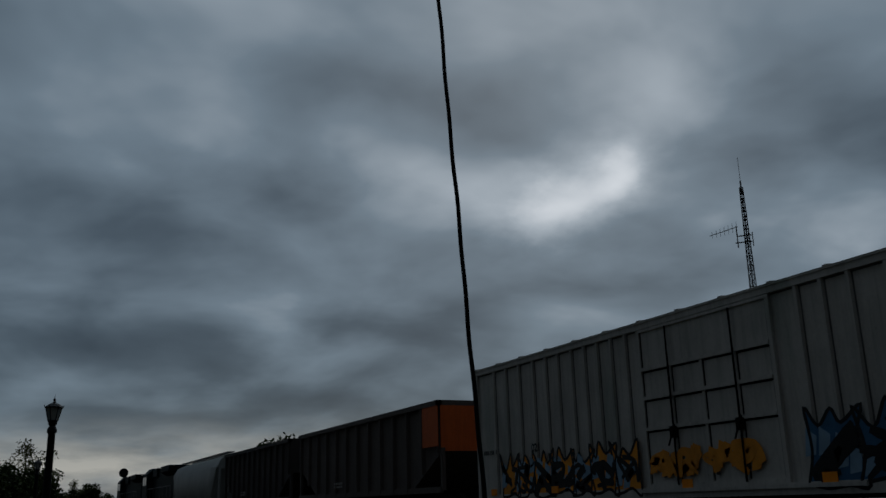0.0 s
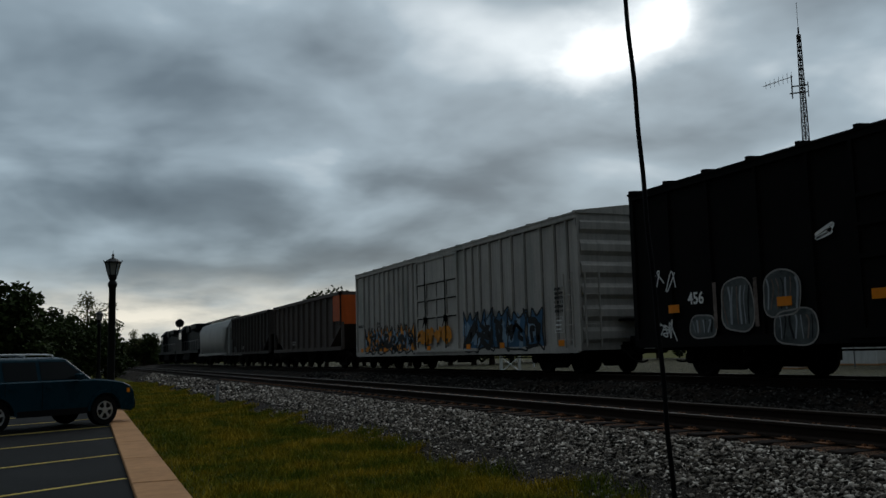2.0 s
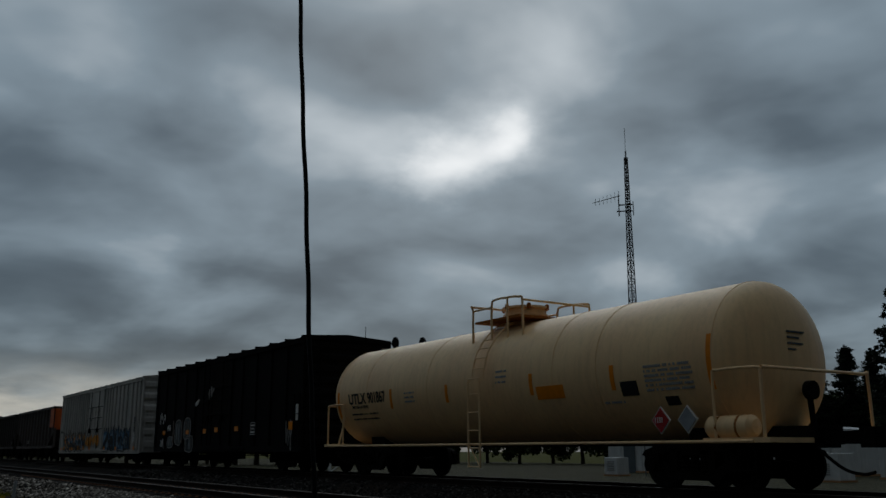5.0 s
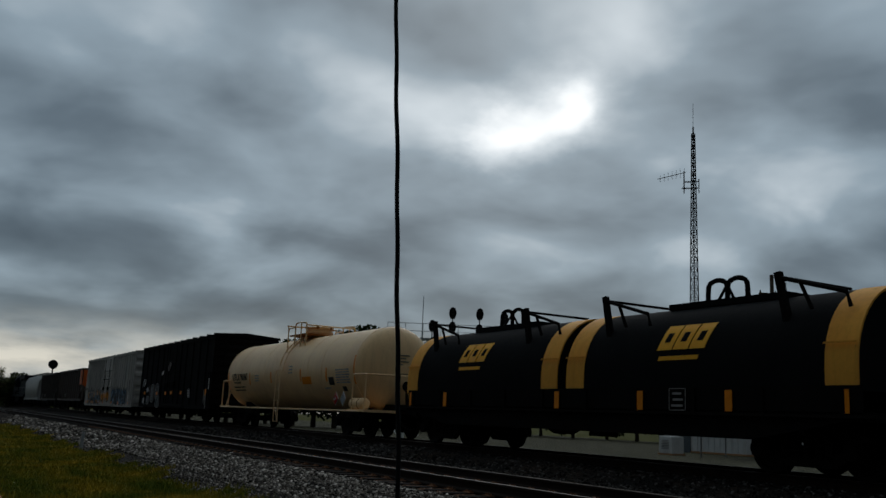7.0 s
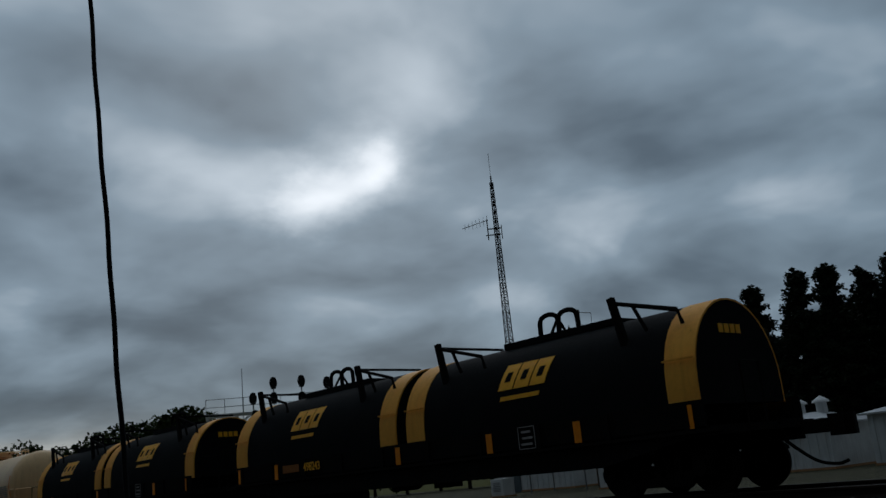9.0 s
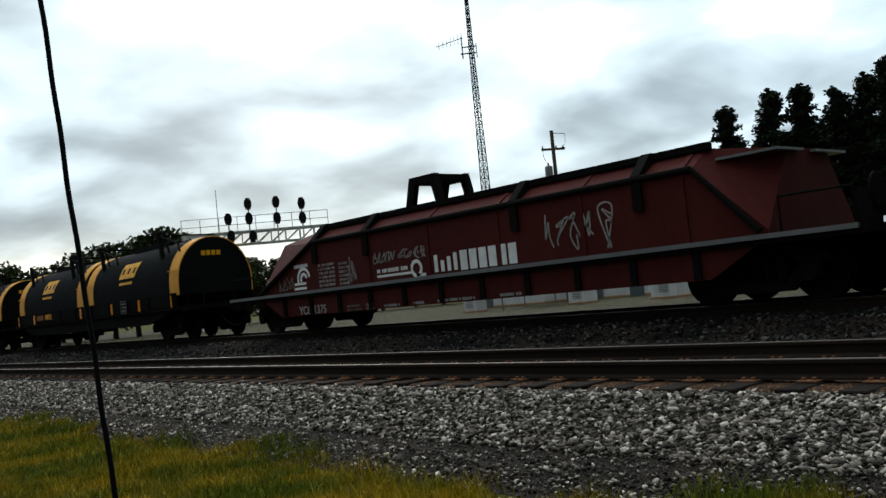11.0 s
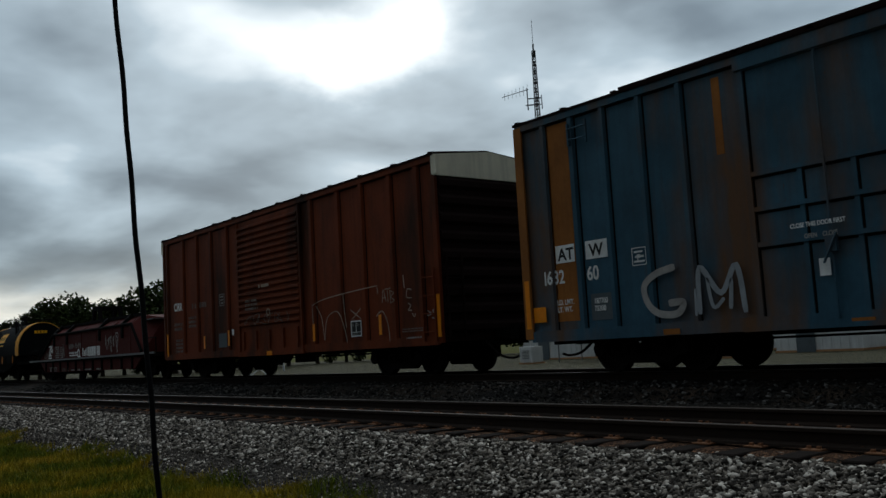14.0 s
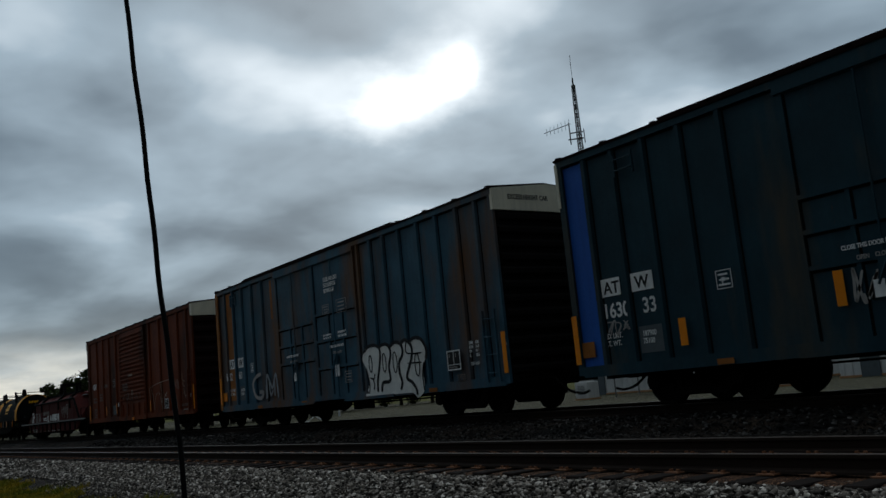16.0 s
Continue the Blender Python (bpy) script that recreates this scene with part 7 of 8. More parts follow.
def radio_tower():
    d = 61.5
    p = spot(45.25, d)
    t = thing("radio_tower", "slender dark steel lattice mast with a side-mounted antenna", "radio tower", at=pose(p.x, p.y, 0.2, 0, 0, -45))
    top = high(18.0, d) - 0.2
    legs = []
    for k in range(3):
        a = radians(90 + 120 * k)
        foot, head = Vector((0.46 * math.cos(a), 0.46 * math.sin(a), 0)), Vector((0.13 * math.cos(a), 0.13 * math.sin(a), top))
        legs.append((foot, head))
        part("leg", Shape().tube([foot, head], 0.045, 6, taper=0.7), MAST_STEEL, t)
    n = 34
    for i in range(n):
        s = Shape()
        u, v = i / n, (i + 1) / n
        for k in range(3):
            a, b = legs[k], legs[(k + 1) % 3]
            s.tube([a[0].lerp(a[1], u), b[0].lerp(b[1], v)], 0.020, 4)
            s.tube([b[0].lerp(b[1], u), a[0].lerp(a[1], v)], 0.020, 4)
            s.tube([a[0].lerp(a[1], v), b[0].lerp(b[1], v)], 0.020, 4)
        part("lattice_bay", s, MAST_STEEL, t)
    part("whip_antenna", Shape().tube([(0, 0, top - 0.3), (0, 0, top + 0.5)], 0.055, 8).tube([(0, 0, top + 0.4), (0, 0, top + 2.2)], 0.018, 6), MAST_STEEL, t)
    z = high(14.72, d) - 0.2
    x1 = -0.62
    arm = part("side_arm", Shape().tube([(0.3, 0, z), (x1 - 0.15, 0, z)], 0.045, 6).tube([(0.3, 0, z + 0.45), (x1, 0, z + 0.45)], 0.045, 6).tube([(x1, 0, z - 0.35), (x1, 0, z + 1.2)], 0.045, 6).tube([(0.35, 0, z - 0.35), (0.35, 0, z + 0.65)], 0.035, 6), MAST_STEEL, t)
    boom = Shape().tube([(x1 + 0.1, 0, z + 1.12), (x1 - 1.75, -0.4, z + 0.58)], 0.025, 6)
    part("boom", boom, MAST_STEEL, arm)
    for i in range(7):
        u = (i + 0.3) / 7
        q = Vector((x1 + 0.1, 0, z + 1.12)).lerp(Vector((x1 - 1.75, -0.4, z + 0.58)), u)
        h = 0.36 - 0.02 * i
        part("element", Shape().tube([(q.x, q.y, q.z - h), (q.x, q.y, q.z + h)], 0.012, 4), MAST_STEEL, arm)


def leaf_cloud(shape, centers, r, count, size, flat_k=0.8):
    """Small leaf blades scattered round the ends of the limbs."""
    for c, rad in centers:
        for _ in range(count):
            v = Vector((r.gauss(0, 1), r.gauss(0, 1), r.gauss(0, 1)))
            v = v.normalized() * rad * r.random() ** 0.4
            v.z *= flat_k
            p = Vector(c) + v
            u = Vector((r.gauss(0, 1), r.gauss(0, 1), r.gauss(0, 0.6))).normalized() * size * r.uniform(0.6, 1.3)
            w = u.cross(Vector((r.gauss(0, 1), r.gauss(0, 1), r.gauss(0, 1)))).normalized() * size * r.uniform(0.35, 0.7)
            k = len(shape.v)
            shape.v += [tuple(p - u), tuple(p + w), tuple(p + u), tuple(p - w)]
            shape.f.append((k, k + 1, k + 2, k + 3))
            shape.m.append(0)


def quick_mesh(shape, name, mat):
    me = bpy.data.meshes.new(name)
    me.from_pydata(shape.v, [], shape.f)
    me.materials.append(mat)
    return me


def leafy_tree(seed, mat, label, clumps=60, count=85, size=0.19, spread=0.42):
    """A broad tree one metre high in proportion, scaled when placed by its real height in metres: built 8 m tall."""
    r = random.Random(seed)
    H = 8.0
    t = thing("tree", label, "tree", "background trees")
    trunk = Shape().tube([(0, 0, -0.1), (0.05, 0.03, H * 0.18), (-0.06, 0.05, H * 0.36), (0.04, -0.03, H * 0.62), (0, 0, H * 0.86)], 0.24, 8, taper=0.15)
    tips = []
    for k in range(15):
        z0 = H * r.uniform(0.2, 0.7)
        a = k * 2.4 + r.uniform(-0.4, 0.4)
        L = H * spread * r.uniform(0.55, 1.0) * (1.05 - 0.7 * z0 / H)
        q = Vector((math.cos(a) * L, math.sin(a) * L, z0 + L * r.uniform(0.35, 0.8)))
        trunk.tube([(0, 0, z0), tuple(q * 0.5 + Vector((0, 0, z0 * 0.5 - 0.1))), tuple(q)], 0.075, 5, taper=0.3)
        tips.append(q)
    part("trunk", trunk, BARK, t)
    centers = []
    for k in range(clumps):
        q = tips[k % len(tips)]
        c = Vector((q.x, q.y, q.z)) * r.uniform(0.55, 1.05) + Vector((r.gauss(0, 0.4), r.gauss(0, 0.4), r.gauss(0.35, 0.5)))
        c.z = min(max(c.z, H * 0.10), H * 0.95)
        centers.append((c, r.uniform(0.45, 0.95)))
    centers += [(Vector((r.gauss(0, 0.5), r.gauss(0, 0.5), H * r.uniform(0.7, 0.93))), 0.7) for _ in range(8)]
    s = Shape()
    leaf_cloud(s, centers, r, count, size)
    part("crown", quick_mesh(s, "crown", mat), None, t)
    return t


def pine_tree(seed):
    """Built 12 m tall."""
    r = random.Random(seed)
    H = 12.0
    t = thing("pine_tree", "tall dark pine with layered ragged boughs", "pine tree", "row of pines")
    part("trunk", Shape().tube([(0, 0, -0.1), (0.05, 0, H * 0.4), (-0.04, 0.03, H * 0.75), (0, 0, H * 0.98)], 0.20, 8, taper=0.15), BARK, t)
    boughs, s = Shape(), Shape()
    z = 1.2
    while z < H * 0.97:
        w = 2.35 * (1 - z / H) ** 0.8 + 0.16
        for k in range(r.randint(5, 7)):
            a = r.uniform(0, 6.283)
            L = w * r.uniform(0.40, 1.20)
            q = Vector((math.cos(a) * L, math.sin(a) * L, z + L * r.uniform(0.0, 0.28)))
            boughs.tube([(0, 0, z), tuple(q)], 0.035, 4, taper=0.3)
            centers = [(Vector((0, 0, z)).lerp(q, u), 0.24 + 0.10 * u) for u in (0.2, 0.45, 0.7, 0.9, 1.05)]
            leaf_cloud(s, centers, r, 18, 0.13, 0.75)
        z += r.uniform(0.22, 0.38)
    leaf_cloud(s, [(Vector((r.gauss(0, 0.12), r.gauss(0, 0.12), H * (0.93 + 0.02 * i))), 0.22) for i in range(4)], r, 30, 0.12)
    part("bough_wood", boughs, BARK, t)
    part("crown", quick_mesh(s, "crown", NEEDLES), None, t)
    return t


def plant(proto, az, dist, height, base, z=0.0, turn=0.0, wide=1.0):
    p = spot(az, dist)
    k = height / base
    c = copy_thing(proto, pose(p.x, p.y, z, 0, 0, turn))
    c.scale = (k * wide, k * wide, k)
    return c


def make_trees():
    r = random.Random(17)
    green = [leafy_tree(s, LEAVES, "dark green leafy tree in full leaf") for s in (1, 2, 3)]
    pale = leafy_tree(7, LEAVES_PALE, "thin pale spring tree with light foliage", 50, 60, 0.13)
    pines = [pine_tree(s) for s in (4, 5, 6)]
    for az, el, d in ((-10.5, 4.6, 58), (-8.2, 4.7, 60), (-6.6, 3.5, 66), (-5.2, 4.3, 62), (-3.9, 4.5, 62), (-2.8, 3.9, 63), (-1.2, 2.5, 70), (-0.3, 3.0, 75), (0.6, 2.6, 80), (1.5, 2.3, 85), (-9.4, 2.6, 70), (2.4, 2.2, 90)):
        plant(r.choice(green), az, d, high(el, d) + 1.6, 8.0, -1.3, r.uniform(0, 360), 1.05)
    plant(pale, 1.3, 88, high(4.2, 88), 8.0, 0, 40, 1.0)
    plant(pale, -6.9, 75, high(4.0, 75), 8.0, 0, 140, 0.9)
    plant(pale, 4.0, 150, high(1.9, 150), 8.0, 0, 90, 1.1)
    for az, el, d in ((3.2, 1.1, 150), (3.8, 1.3, 155), (4.6, 1.6, 150), (5.2, 1.3, 160), (2.6, 1.2, 170), (5.9, 1.0, 190), (6.6, 0.9, 230), (7.4, 1.2, 230), (8.4, 1.5, 230), (9.4, 1.6, 220), (10.4, 2.0, 200), (11.4, 2.3, 190), (12.4, 2.6, 180), (13.3, 3.0, 150)):
        plant(r.choice(green), az, d, high(el, d) + 1.2, 8.0, -1.1, r.uniform(0, 360), 1.2)
    for az, el, d in ((14.4, 3.6, 105), (15.4, 4.1, 100), (16.6, 3.9, 104), (17.8, 3.8, 110), (19.0, 3.2, 110), (20.6, 4.4, 100), (21.9, 4.9, 98), (23.2, 5.2, 96), (24.6, 5.4, 95), (25.8, 5.7, 94), (27.0, 4.6, 100), (28.6, 4.0, 105), (30.4, 3.4, 110), (32.2, 3.2, 110), (34.2, 3.3, 105), (36.0, 3.0, 110), (38.0, 3.2, 100), (40.0, 3.0, 105), (41.8, 3.6, 100), (43.4, 3.8, 96), (44.8, 3.4, 98), (46.4, 2.8, 100), (50.8, 3.4, 98), (51.8, 4.2, 96), (53.2, 5.0, 92)):
        plant(r.choice(green), az, d, high(el, d) + 1.2, 8.0, -0.9, r.uniform(0, 360), 1.0)
    for az, el, d in ((48.7, 4.4, 88), (55.0, 6.9, 80), (57.2, 5.8, 80), (60.3, 9.3, 72), (62.0, 7.2, 74), (62.9, 9.9, 70), (64.6, 9.9, 70), (66.5, 9.4, 71), (68.1, 9.9, 70), (69.3, 10.6, 69), (61.6, 6.0, 78), (63.8, 7.0, 78), (65.6, 7.5, 78), (67.4, 7.8, 78), (71.0, 9.6, 72), (72.8, 10.2, 72), (58.6, 5.6, 84)):
        plant(r.choice(pines), az, d, high(el, d), 12.0, 0.2, r.uniform(0, 360), 1.12)
    # low dark growth behind the sheds
    for az in np.linspace(52, 74, 16):
        plant(r.choice(green), float(az) + r.uniform(-0.5, 0.5), 84, r.uniform(6.0, 8.0), 8.0, 0.2, r.uniform(0, 360), 1.2)
    for proto in (*green, pale, *pines):
        for o in (*proto.children_recursive, proto):
            bpy.data.objects.remove(o)


def street_lamp(az, dist):
    p = spot(az, dist)
    t = thing("street_lamp", "black cast-iron street lamp with a tapered lantern", "street lamp", "street lamps", at=pose(p.x, p.y, 0.0))
    k = 4.16
    part("base", Shape().lathe([(0.0, 0.0), (0.26, 0.0), (0.26, 0.12), (0.20, 0.20), (0.18, 0.55), (0.13, 0.68), (0.13, 0.74), (0.0, 0.74)], 16), IRON, t, smooth=True)
    part("post", Shape().lathe([(0.0, 0.7), (0.115, 0.7), (0.105, k - 0.35), (0.14, k - 0.30), (0.14, k - 0.22), (0.09, k - 0.12), (0.13, k - 0.04), (0.13, k), (0.0, k)], 16), IRON, t, smooth=True)
    lantern = part("lantern", Shape().lathe([(0.0, k), (0.13, k), (0.15, k + 0.04), (0.14, k + 0.05), (0.0, k + 0.05)], 6), IRON, t)
    part("glass", Shape().lathe([(0.0, k + 0.05), (0.13, k + 0.05), (0.225, k + 0.42), (0.0, k + 0.42)], 6), LAMP_GLASS, lantern)
    bars = Shape()
    for i in range(6):
        a = i * math.pi / 3
        bars.tube([(0.135 * math.cos(a), 0.135 * math.sin(a), k + 0.03), (0.235 * math.cos(a), 0.235 * math.sin(a), k + 0.44)], 0.016, 6)
    part("frame", bars, IRON, lantern)
    part("cap", Shape().lathe([(0.0, k + 0.42), (0.27, k + 0.42), (0.27, k + 0.45), (0.16, k + 0.53), (0.10, k + 0.56), (0.05, k + 0.58), (0.03, k + 0.63), (0.045, k + 0.66), (0.012, k + 0.72), (0.0, k + 0.84)], 12), IRON, lantern)
    for i in range(6):
        a = i * math.pi / 3
        part("crest", Shape().tube([(0.25 * math.cos(a), 0.25 * math.sin(a), k + 0.44), (0.28 * math.cos(a), 0.28 * math.sin(a), k + 0.51)], 0.012, 5), IRON, lantern)


def utility_pole(az, dist, top, label, full):
    p = spot(az, dist)
    t = thing("utility_pole", label, "utility pole", at=pose(p.x, p.y, 0.15, 0, 0, -az + 22))
    part("pole", Shape().tube([(0, 0, -0.2), (0, 0, top)], 0.15, 10, taper=0.72), POLE_WOOD, t)
    if not full:
        return t
    part("crossarm", Shape().box(-0.75, -0.06, top - 1.20, 0.75, 0.06, top - 1.07), POLE_WOOD, t)
    for x in (-0.68, 0.2, 0.66):
        part("insulator", Shape().lathe([(0.0, 0.0), (0.045, 0.0), (0.06, 0.06), (0.03, 0.09), (0.05, 0.14), (0.0, 0.17)], 8, "z", (x, 0, top - 1.07)), GALV, t)
    part("transformer", Shape().lathe([(0.0, 0.0), (0.22, 0.0), (0.24, 0.05), (0.24, 0.85), (0.18, 0.95), (0.0, 0.97)], 14, "z", (-0.42, 0, top - 3.1)).lathe([(0.0, 0.0), (0.05, 0.0), (0.07, 0.1), (0.04, 0.2), (0.0, 0.22)], 8, "z", (-0.42, 0, top - 2.15)), GALV, t, smooth=True)
    part("street_light_arm", Shape().tube(smooth_line([(0.05, 0, top - 4.6), (0.6, 0, top - 4.4), (1.1, 0, top - 4.45)]), 0.03, 6).box(0.95, -0.10, top - 4.52, 1.45, 0.10, top - 4.42), GALV, t)
    part("top_bracket", Shape().tube([(0, 0, top - 0.15), (0.85, 0, top - 0.22)], 0.022, 6), GALV, t)
    for line in ([(0.85, 0, top - 0.22), (0.8, 0, top - 0.8), (0.5, 0, top - 1.1)], [(-0.42, 0, top - 2.0), (-0.65, 0, top - 1.6), (-0.68, 0, top - 0.95)],
                 [(-0.55, 0, top - 3.1), (-0.75, 0, top - 3.8), (-0.5, 0, top - 4.5), (0, 0, top - 4.6)]):
        part("drop_wire", Shape().tube(smooth_line(line), 0.012, 4), TRIM_BLACK, t)
    return t


def wires():
    a = spot(49.75, 55, high(5.0, 55))
    for az, d, el in ((44.5, 60, 3.8), (43.0, 90, 2.6)):
        b = spot(az, d, high(el, d))
        m = (a + b) / 2 - Vector((0, 0, 0.45))
        s = Shape().tube(smooth_line([tuple(a), tuple(m), tuple(b)], 8), 0.016, 4)
        solid("overhead_wire", s, TRIM_BLACK, "thin sagging overhead wire from the utility pole", "wire")


def signal_bridge():
    d = 60.0
    p = spot(30.3, d)
    t = thing("signal_bridge", "silver cantilever signal bridge with black round signal heads", "signal bridge", at=pose(p.x, p.y, 0.2, 0, 0, -30.3))
    z0, z1 = high(4.2, d) - 0.2, high(4.95, d) - 0.2
    x0, x1 = -4.3, 5.0
    for y in (-0.5, 0.5):
        for z in (z0, z1):
            part("chord", Shape().tube([(x0, y, z), (x1, y, z)], 0.06, 6), SILVER, t)
    n = 10
    for i in range(n):
        a, b = x0 + (x1 - x0) * i / n, x0 + (x1 - x0) * (i + 1) / n
        s = Shape()
        for y in (-0.5, 0.5):
            s.tube([(a, y, z0), (b, y, z1)], 0.035, 5).tube([(a, y, z0), (a, y, z1)], 0.035, 5)
        s.tube([(a, -0.5, z1), (b, 0.5, z1)], 0.03, 5)
        part("truss_bay", s, SILVER, t)
    part("walkway", Shape().box(x0, -0.55, z1 + 0.03, x1, 0.55, z1 + 0.07), SILVER, t)
    rail = Shape()
    for h in (0.5, 1.0):
        rail.tube([(x0, -0.55, z1 + h), (x1, -0.55, z1 + h)], 0.025, 5)
    for i in range(9):
        x = x0 + (x1 - x0) * i / 8
        rail.tube([(x, -0.55, z1), (x, -0.55, z1 + 1.0)], 0.025, 5)
    part("hand_rail", rail, SILVER, t)
    for x in (x0 + 0.1, x0 + 1.3):
        for y in (-0.5, 0.5):
            part("leg", Shape().tube([(x, y, 0), (x, y, z1)], 0.08, 6), SILVER, t)
    for i in range(7):
        z = z1 * i / 7
        part("leg_brace", Shape().tube([(x0 + 0.1, -0.5, z), (x0 + 1.3, -0.5, z + z1 / 7)], 0.035, 5).tube([(x0 + 1.3, 0.5, z), (x0 + 0.1, 0.5, z + z1 / 7)], 0.035, 5), SILVER, t)
    for az, els in ((30.25, (6.6, 5.7)), (29.0, (5.75,)), (31.95, (6.6, 5.6)), (33.5, (6.4, 5.5)), (29.1, (4.7,)), (30.4, (4.6,))):
        x = math.tan(radians(az - 30.3)) * d
        post = part("signal_mast", Shape().tube([(x, -0.6, z0), (x, -0.6, high(els[0], d) - 0.2)], 0.05, 6), SILVER, t)
        for el in els:
            z = high(el, d) - 0.2
            oval = [(0.25 * math.cos(q * 0.5236), 0.40 * math.sin(q * 0.5236)) for q in range(12)]
            hd = part("signal_head", Shape().prism([(x + a, z + b) for a, b in oval], "y", -0.80, -0.76).box(x - 0.16, -0.76, z - 0.36, x + 0.16, -0.60, z + 0.36), IRON, t, "black oval signal head")
            for q in (-0.22, 0.0, 0.22):
                part("hood", Shape().lathe([(0.09, 0.0), (0.10, 0.0), (0.10, -0.22), (0.09, -0.22)], 10, "y", (x, -0.80, z + q)), IRON, hd)
    m = spot(28.35, 75)
    w = Shape().tube([(m.x, m.y, 0.2), (m.x, m.y, high(7.7, 75))], 0.07, 6, taper=0.4)
    solid("flag_pole", w, SILVER, "thin bare pale pole behind the trees", "pole")
    p = spot(6.6, 165)
    far = thing("track_signal", "distant trackside signal with a round black target", "signal", at=pose(p.x, p.y, 0.18))
    part("mast", Shape().tube([(0, 0, 0), (0, 0, high(2.0, 165) - 0.3)], 0.11, 8), IRON, far)
    part("target", Shape().lathe([(0.0, -0.1), (0.75, -0.1), (0.75, 0.1), (0.0, 0.1)], 20, "y", (0, 0, high(2.21, 165) - 0.3)), IRON, far)


def shed(x, y0, y1, h, label, vents=True, hip=True, doors=()):
    t = thing("shed", label, "shed", "white sheds", at=pose(x, (y0 + y1) / 2, 0.2))
    L, D = (y1 - y0) / 2, 6.0
    part("wall", Shape().box(0, -L, 0, D, L, h), SHED, t)
    n = int(2 * L / 0.45)
    for i in range(n):
        y = -L + (i + 0.5) * 2 * L / n
        part("siding_rib", Shape().box(-0.03, y - 0.03, 0.1, 0.0, y + 0.03, h - 0.05), SHED, t)
    e = 0.3
    rise = 0.7 if hip else 0.35
    ring = lambda k, z: [(-e + k * (D / 2 + e), -L - e + k * min(L, D / 2), z), (D + e - k * (D / 2 + e), -L - e + k * min(L, D / 2), z), (D + e - k * (D / 2 + e), L + e - k * min(L, D / 2), z), (-e + k * (D / 2 + e), L + e - k * min(L, D / 2), z)]
    part("roof", Shape().loft([ring(0, h), ring(0, h + 0.08), ring(0.93, h + rise)]), SHED_ROOF, t, "pale metal roof")
    if vents:
        for y in (-0.6, 0.6):
            part("roof_vent", Shape().lathe([(0.0, h + rise - 0.2), (0.28, h + rise - 0.2), (0.28, h + rise + 0.45), (0.45, h + rise + 0.45), (0.40, h + rise + 0.55), (0.0, h + rise + 0.8)], 14, "z", (D / 2, y, 0)), SHED, t)
    for y in doors:
        d = part("door", Shape().box(-0.07, y - 0.5, 0.0, -0.032, y + 0.5, 2.05), DOOR_GREY, t, "grey steel door")
        part("handle", Shape().box(-0.11, y + 0.34, 0.95, -0.07, y + 0.42, 1.05), GALV, d)
    part("foundation", Shape().box(-0.06, -L - 0.03, -0.05, D, L + 0.03, 0.12), CONCRETE, t)


def yard_things():
    shed(43.0, 38.5, 45.5, 2.5, "low white metal shed with a pale roof", False, False, (1.5,))
    shed(44.0, 29.5, 36.5, 2.4, "low white metal shed with a shallow roof", False, False, (-1.0, 2.0))
    shed(42.0, 21.3, 25.8, 2.1, "white shed with a hipped roof and round vents", True, True, (0.6,))
    shed(42.5, 14.0, 19.6, 2.3, "white shed with a hipped roof and two mushroom vents", True, True, (-1.2,))
    shed(43.0, 4.0, 11.0, 2.4, "plain white metal shed beside the yard", False, False, (0.0,))
    p = spot(47.9, 52)
    c = thing("canopy_tent", "small white peaked canopy on four legs", "canopy", at=pose(p.x, p.y, 0.2, 0, 0, 20))
    s = Shape()
    s.loft([[(-1.7, -1.7, 2.2), (1.7, -1.7, 2.2), (1.7, 1.7, 2.2), (-1.7, 1.7, 2.2)], [(-1.75, -1.75, 2.42), (1.75, -1.75, 2.42), (1.75, 1.75, 2.42), (-1.75, 1.75, 2.42)], [(-0.1, -0.1, 3.0), (0.1, -0.1, 3.0), (0.1, 0.1, 3.0), (-0.1, 0.1, 3.0)]])
    part("roof", s, STENCIL, c)
    for x in (-1.6, 1.6):
        for y in (-1.6, 1.6):
            part("leg", Shape().tube([(x, y, 0), (x, y, 2.25)], 0.04, 6), GALV, c)
    for x, y, w, l, h in ((38.0, 31.2, 1.0, 1.2, 1.15), (37.0, 25.0, 1.1, 1.5, 1.25), (36.5, 38.0, 0.9, 1.0, 1.0)):
        u = thing("equipment_cabinet", "pale metal equipment cabinet with louvres in the yard", "cabinet", "yard cabinets", at=pose(x, y, 0.21))
        part("body", Shape().box(-w / 2, -l / 2, 0.08, w / 2, l / 2, h), SHED, u, bevel=0.02)
        for k in range(6):
            z = 0.35 + k * 0.09
            part("louvre", Shape().prism([(-w / 2, z), (-w / 2 - 0.03, z - 0.03), (-w / 2, z - 0.045)], "y", -0.28, 0.28), GALV, u)
        part("plinth", Shape().box(-w / 2 - 0.05, -l / 2 - 0.05, 0.0, w / 2 + 0.05, l / 2 + 0.05, 0.08), CONCRETE, u)
    # rail end post by the near track
    p = Shape().tube([(5.0, 33.0, 0), (5.03, 33.0, 0.62)], 0.05, 8)
    solid("marker_post", p, SPRAY_GREY, "short leaning pale marker post in the grass", "marker post")


